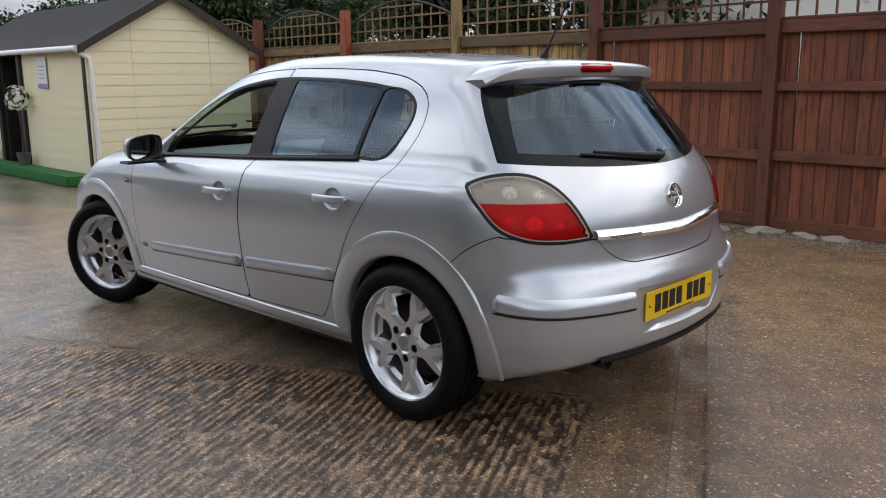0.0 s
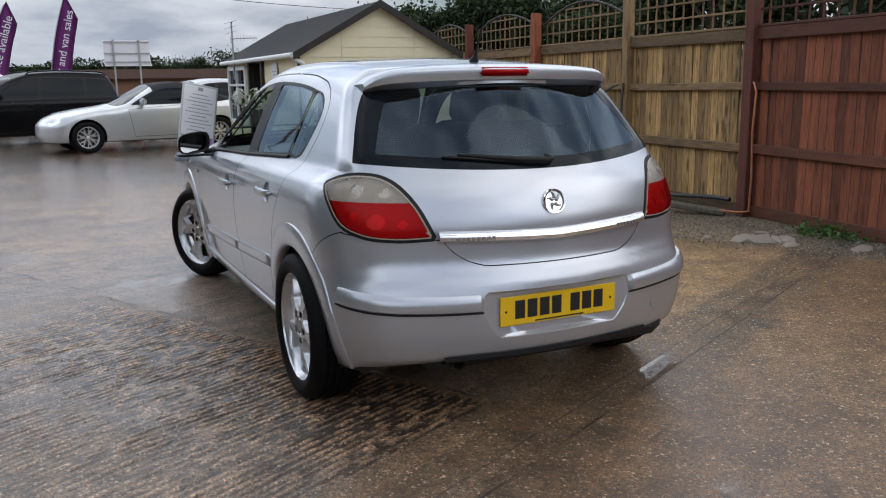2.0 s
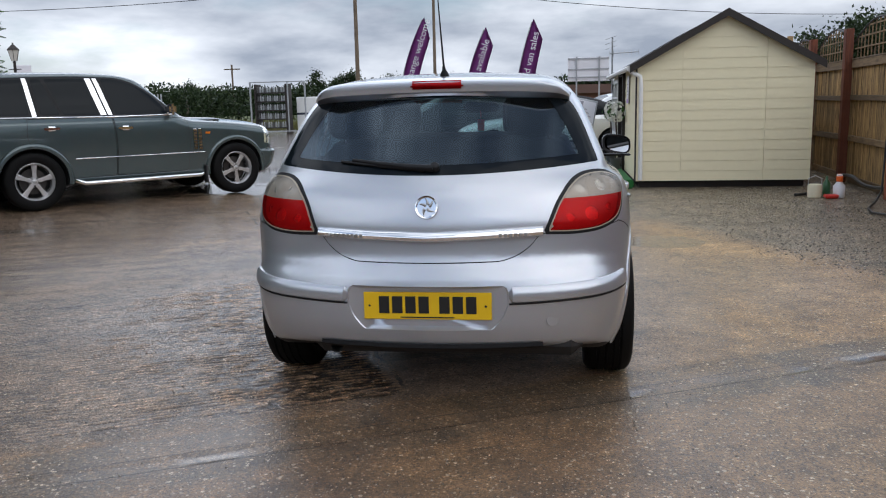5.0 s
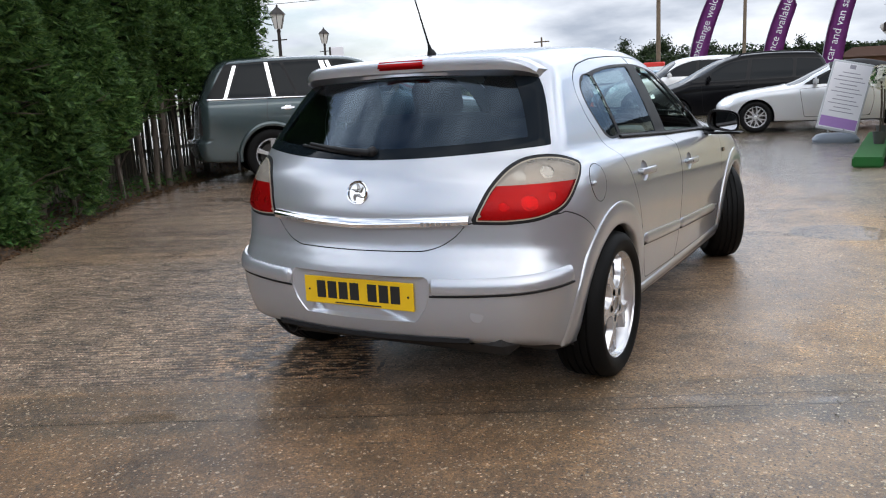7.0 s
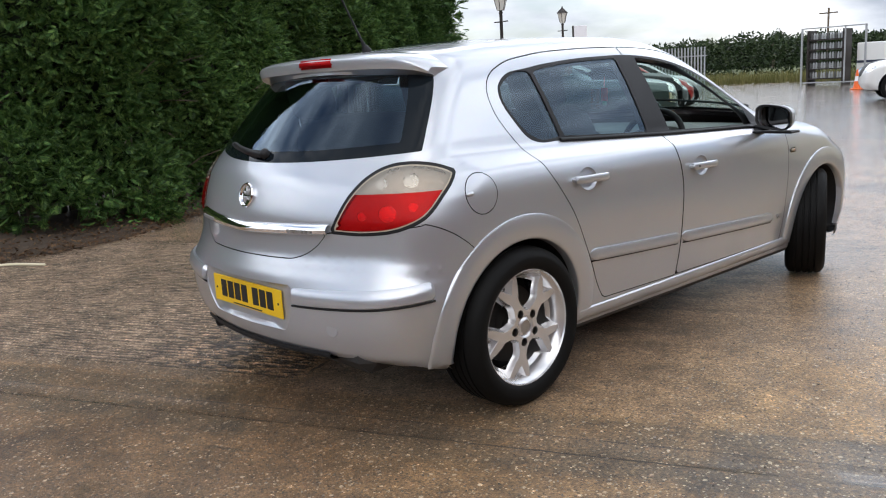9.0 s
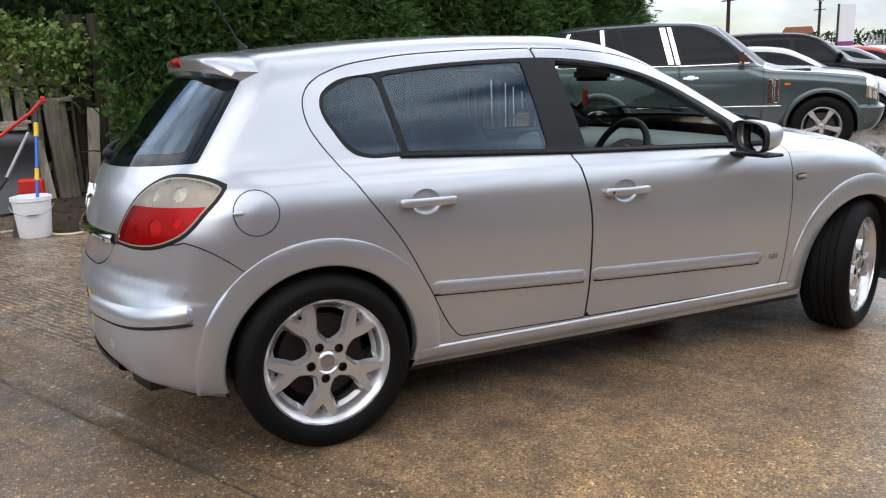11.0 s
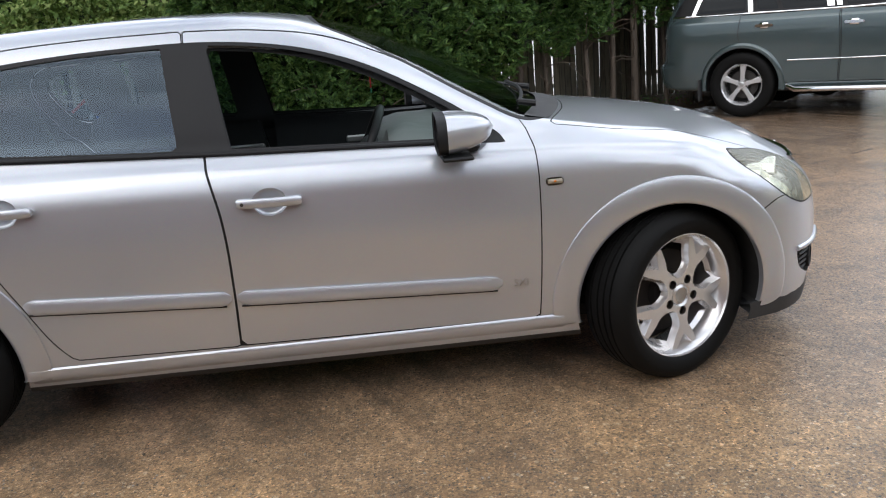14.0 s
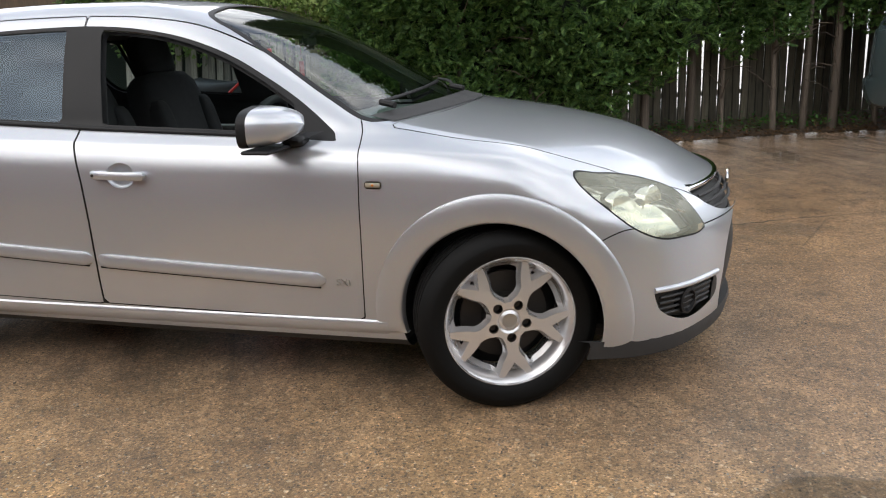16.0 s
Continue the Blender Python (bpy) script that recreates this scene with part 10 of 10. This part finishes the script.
def flag(x, y, h, lean, words, seed):
    """A feather banner: bowed pole, cloth and letters along its length."""
    f = thing("feather_flag", "purple feather banner flag with white lettering", "flag", None, "feather flags")
    bow = lambda s: x + lean * s ** 2.2  # noqa: E731
    Geo().tube([(bow(s), y, h * s) for s in np.linspace(0, 1, 14)], 0.02, 6).done("flag_pole", GALV, f)
    Geo().lathe([(0.3, 0.0), (0.3, 0.05), (0.03, 0.08), (0.03, 0.2)], 12, Matrix.Translation((x, y, 0))).done("flag_base", PLASTIC, f)
    rows = []
    for s in np.linspace(0.22, 1.0, 18):
        w = 0.70 * min(1.0, (1.0 - s) * 5 + 0.10) if s > 0.82 else 0.70
        rows.append([(bow(s) + 0.02 + w * v, y + 0.05 * math.sin(6 * s + 3 * v + seed), h * s + 0.12 * (v) * (1 if s > 0.8 else 0.4)) for v in (0, 0.33, 0.66, 1.0)])
    gg = Geo().grid(rows)
    bmesh.ops.solidify(gg.bm, geom=gg.bm.faces[:], thickness=0.004)
    cloth = gg.done("flag_cloth", PURPLE, f, "purple cloth", smooth=True)
    ang = math.atan2(h * 0.5, bow(0.95) - bow(0.45))
    mid = 0.62
    glyphs(words, 0.40, PAPER, "flag_letters", cloth, axes((bow(mid) + 0.36, y - 0.09, h * mid), (math.cos(ang), 0, math.sin(ang)), (-math.sin(ang), 0, math.cos(ang)), (0, -1, 0)), 0.003, "", 1.0)
    return f


flag(-6.2, 31.6, 4.75, 1.15, "part exchange welcome", 0)
flag(-3.45, 32.0, 4.30, 0.95, "finance available", 1)
flag(-1.25, 32.05, 4.55, 0.75, "car and van sales", 2)

# back of a large sign board on posts
bs = thing("sign_board_back", "white back of a large road sign on steel posts", "sign")
Geo().box((2.0, 36.4, 2.72), (1.90, 0.04, 1.10), 0.01).done("board_panel", PAPER, bs)
for x in (1.45, 2.5):
    Geo().box((x, 36.33, 1.65), (0.07, 0.07, 3.3)).done("board_post", GALV, bs)
for z in (2.35, 2.72, 3.2):
    Geo().box((2.0, 36.34, z), (1.9, 0.03, 0.04)).done("board_rail", GALV, bs)
# low red brick building beyond it
lb = thing("low_building", "low red brick building with a tiled roof far beyond the yard", "building")
Geo().box((8.0, 60, 0.9), (20, 6, 1.8)).done("wall", plain("far_brick", (0.22, 0.10, 0.07), 0.85, scale=8), lb)
Geo().prism([(-10.5, 0), (10.5, 0), (9.5, 0.6), (-9.5, 0.6)], axes((8, 63.5, 1.8), (1, 0, 0), (0, 0, 1), (0, -1, 0)), 7.0).done("roof", plain("far_roof_tile", (0.13, 0.075, 0.06), 0.85, scale=6), lb)

# steel gate frame with stacked stillage and a white van body behind
gt = thing("steel_gate", "tall galvanised gate frame in front of wire stillages", "gate")
for x in (-14.05, -11.35):
    Geo().box((x, 35.2, 1.25), (0.07, 0.07, 2.5)).done("gate_post", GALV, gt)
for z in (0.15, 2.48):
    Geo().box((-12.7, 35.2, z), (2.7, 0.05, 0.05)).done("gate_rail", GALV, gt)
Geo().box((-12.2, 35.2, 1.3), (0.05, 0.05, 2.4)).done("gate_mid_bar", GALV, gt)
st = thing("stillage", "dark wire stillage filled with pale bottles", "rack")
for z in np.arange(0.3, 2.3, 0.42):
    Geo().box((-13.2, 36.0, z), (1.5, 0.8, 0.05)).done("stillage_shelf", BARGE, st)
    for i in range(12):
        Geo().lathe([(0.05, 0), (0.05, 0.2), (0.02, 0.28), (0.0, 0.28)], 8, Matrix.Translation((-13.86 + i * 0.118, 35.75, z + 0.025))).done("bottle", GALV if i % 3 else GREY_PLASTIC, st)
for x in (-13.97, -12.43):
    Geo().box((x, 36.0, 1.2), (0.08, 0.8, 2.4)).done("stillage_side", BARGE, st)
ct = thing("white_container", "white and blue striped site container behind the gate", "container")
Geo().box((-11.25, 37.6, 0.88), (1.9, 2.2, 1.76), 0.03).done("container_body", WHITE, ct)
Geo().box((-11.25, 36.49, 0.95), (1.88, 0.02, 0.10)).done("container_stripe", NAVY_PAINT, ct)
cn = thing("traffic_cone", "orange traffic cone with a white band", "cone")
Geo().lathe([(0.0, 0.03), (0.13, 0.03), (0.025, 0.72), (0.0, 0.72)], 18, Matrix.Translation((-9.7, 30.2, 0)), cap=False).box((-9.7, 30.2, 0.02), (0.36, 0.36, 0.04), 0.01).done("cone_body", ORANGE, cn, smooth=40)
Geo().lathe([(0.092, 0.30), (0.062, 0.48)], 18, Matrix.Translation((-9.7, 30.2, 0)), cap=False).done("cone_band", PAPER, cn)
wv = thing("taxi_roof_sign", "red roof sign on a car far across the yard", "sign")
Geo().box((-8.0, 33.6, 1.72), (0.9, 0.3, 0.20), 0.04).done("sign_body", RED_PLASTIC, wv)
Geo().box((-8.0, 33.6, 0.8), (1.6, 1.5, 1.64), 0.3, segments=3).done("sign_support", WHITE_PAINT, wv)


def street_lamp(x, y, h, lab):
    l_ = thing("street_lamp", lab, "street lamp", None, "lantern posts")
    Geo().lathe([(0.10, 0), (0.10, 0.5), (0.055, 0.6), (0.045, h - 0.55), (0.06, h - 0.5), (0.03, h - 0.45)], 12, Matrix.Translation((x, y, 0))).done("lamp_post", BARGE, l_, smooth=40)
    Geo().tube([(x - 0.25, y, h - 0.75), (x + 0.25, y, h - 0.75)], 0.018, 6).done("ladder_bar", BARGE, l_)
    Geo().lathe([(0.10, h - 0.45), (0.20, h - 0.08), (0.20, h - 0.06)], 6, Matrix.Translation((x, y, 0)), cap=False).done("lantern_glass", lens("lantern_glass", (0.62, 0.60, 0.55), 0.2) if "lantern_glass" not in bpy.data.materials else bpy.data.materials["lantern_glass"], l_)
    for k_ in range(6):
        a = k_ * math.pi / 3
        Geo().tube([(x + 0.10 * math.cos(a), y + 0.10 * math.sin(a), h - 0.45), (x + 0.20 * math.cos(a), y + 0.20 * math.sin(a), h - 0.07)], 0.010, 5).done("lantern_bar", BARGE, l_)
    Geo().lathe([(0.24, h - 0.07), (0.20, h - 0.02), (0.07, h + 0.10), (0.03, h + 0.13), (0.03, h + 0.18), (0.0, h + 0.20)], 6, Matrix.Translation((x, y, 0)), cap=False).done("lantern_cap", BARGE, l_)
    return l_


street_lamp(-13.4, 15.15, 3.45, "black Victorian style lantern post behind the off-roader")
street_lamp(-18.95, 24.65, 3.6, "black Victorian style lantern post farther along")
# purple totem, palisade and far bushes at the end of the row
tt = thing("totem_sign", "tall white and purple totem sign at the yard entrance", "sign", pose(-22.0, 29.7, 0, 0, 0, 38))
Geo().box((0, 0, 1.65), (0.60, 0.12, 3.3), 0.02).done("totem_body", PAPER, tt)
Geo().box((0, -0.064, 1.45), (0.58, 0.006, 0.65)).done("totem_band", PURPLE, tt)
Geo().box((-0.34, 0, 1.65), (0.08, 0.14, 3.3)).done("totem_edge", BARGE, tt)
pal = thing("palisade_fence", "grey steel palisade fence at the yard entrance", "fence")
for i in range(34):
    Geo().box((-21.6 + 0.125 * i, 30.6 + 0.07 * i, 1.0), (0.07, 0.02, 2.0)).done("palisade_pale", GALV, pal)
for z in (0.5, 1.6):
    Geo().tube([(-21.6, 30.65, z), (-17.4, 33.0, z)], 0.025, 5).done("palisade_rail", GALV, pal)
n = 9000
u = rng.uniform(0, 1, n)
at = np.stack([-52 + 40 * u + rng.normal(0, 0.7, n), 58 + 16 * u + rng.normal(0, 0.7, n), rng.uniform(0, 3.0, n)], 1)
scatter_mesh("roadside_hedge", *LEAFLET, place(turns(n, rng, 1.2), rng.uniform(0.2, 0.5, n), at), TREE_LEAF, "clipped roadside hedge beyond the row of cars", "hedgerow")
tb = thing("house", "distant house with an orange tiled roof", "house", pose(-76.5, 86.0, 0, 0, 0, 42))
Geo().box((0, 0, 1.5), (4.2, 5, 3.0)).done("wall", plain("far_render", (0.55, 0.50, 0.44), 0.8), tb)
Geo().prism([(-2.4, 0), (2.4, 0), (1.7, 1.7), (-1.3, 1.7)], axes((0, 2.8, 2.95), (1, 0, 0), (0, 0, 1), (0, -1, 0)), 5.6).done("roof", plain("orange_tile", (0.30, 0.12, 0.06), 0.85), tb)
# pale building and wall glimpsed above the red fence
pb = thing("white_building", "pale rendered building behind the red fence", "building")
Geo().box((14.5, 1.0, 1.8), (4, 12, 3.6)).done("wall", plain("pale_render", (0.62, 0.60, 0.57), 0.8), pb)
Geo().box((12.6, 1.0, 3.65), (0.4, 12.4, 0.15)).done("eaves", BARGE, pb)
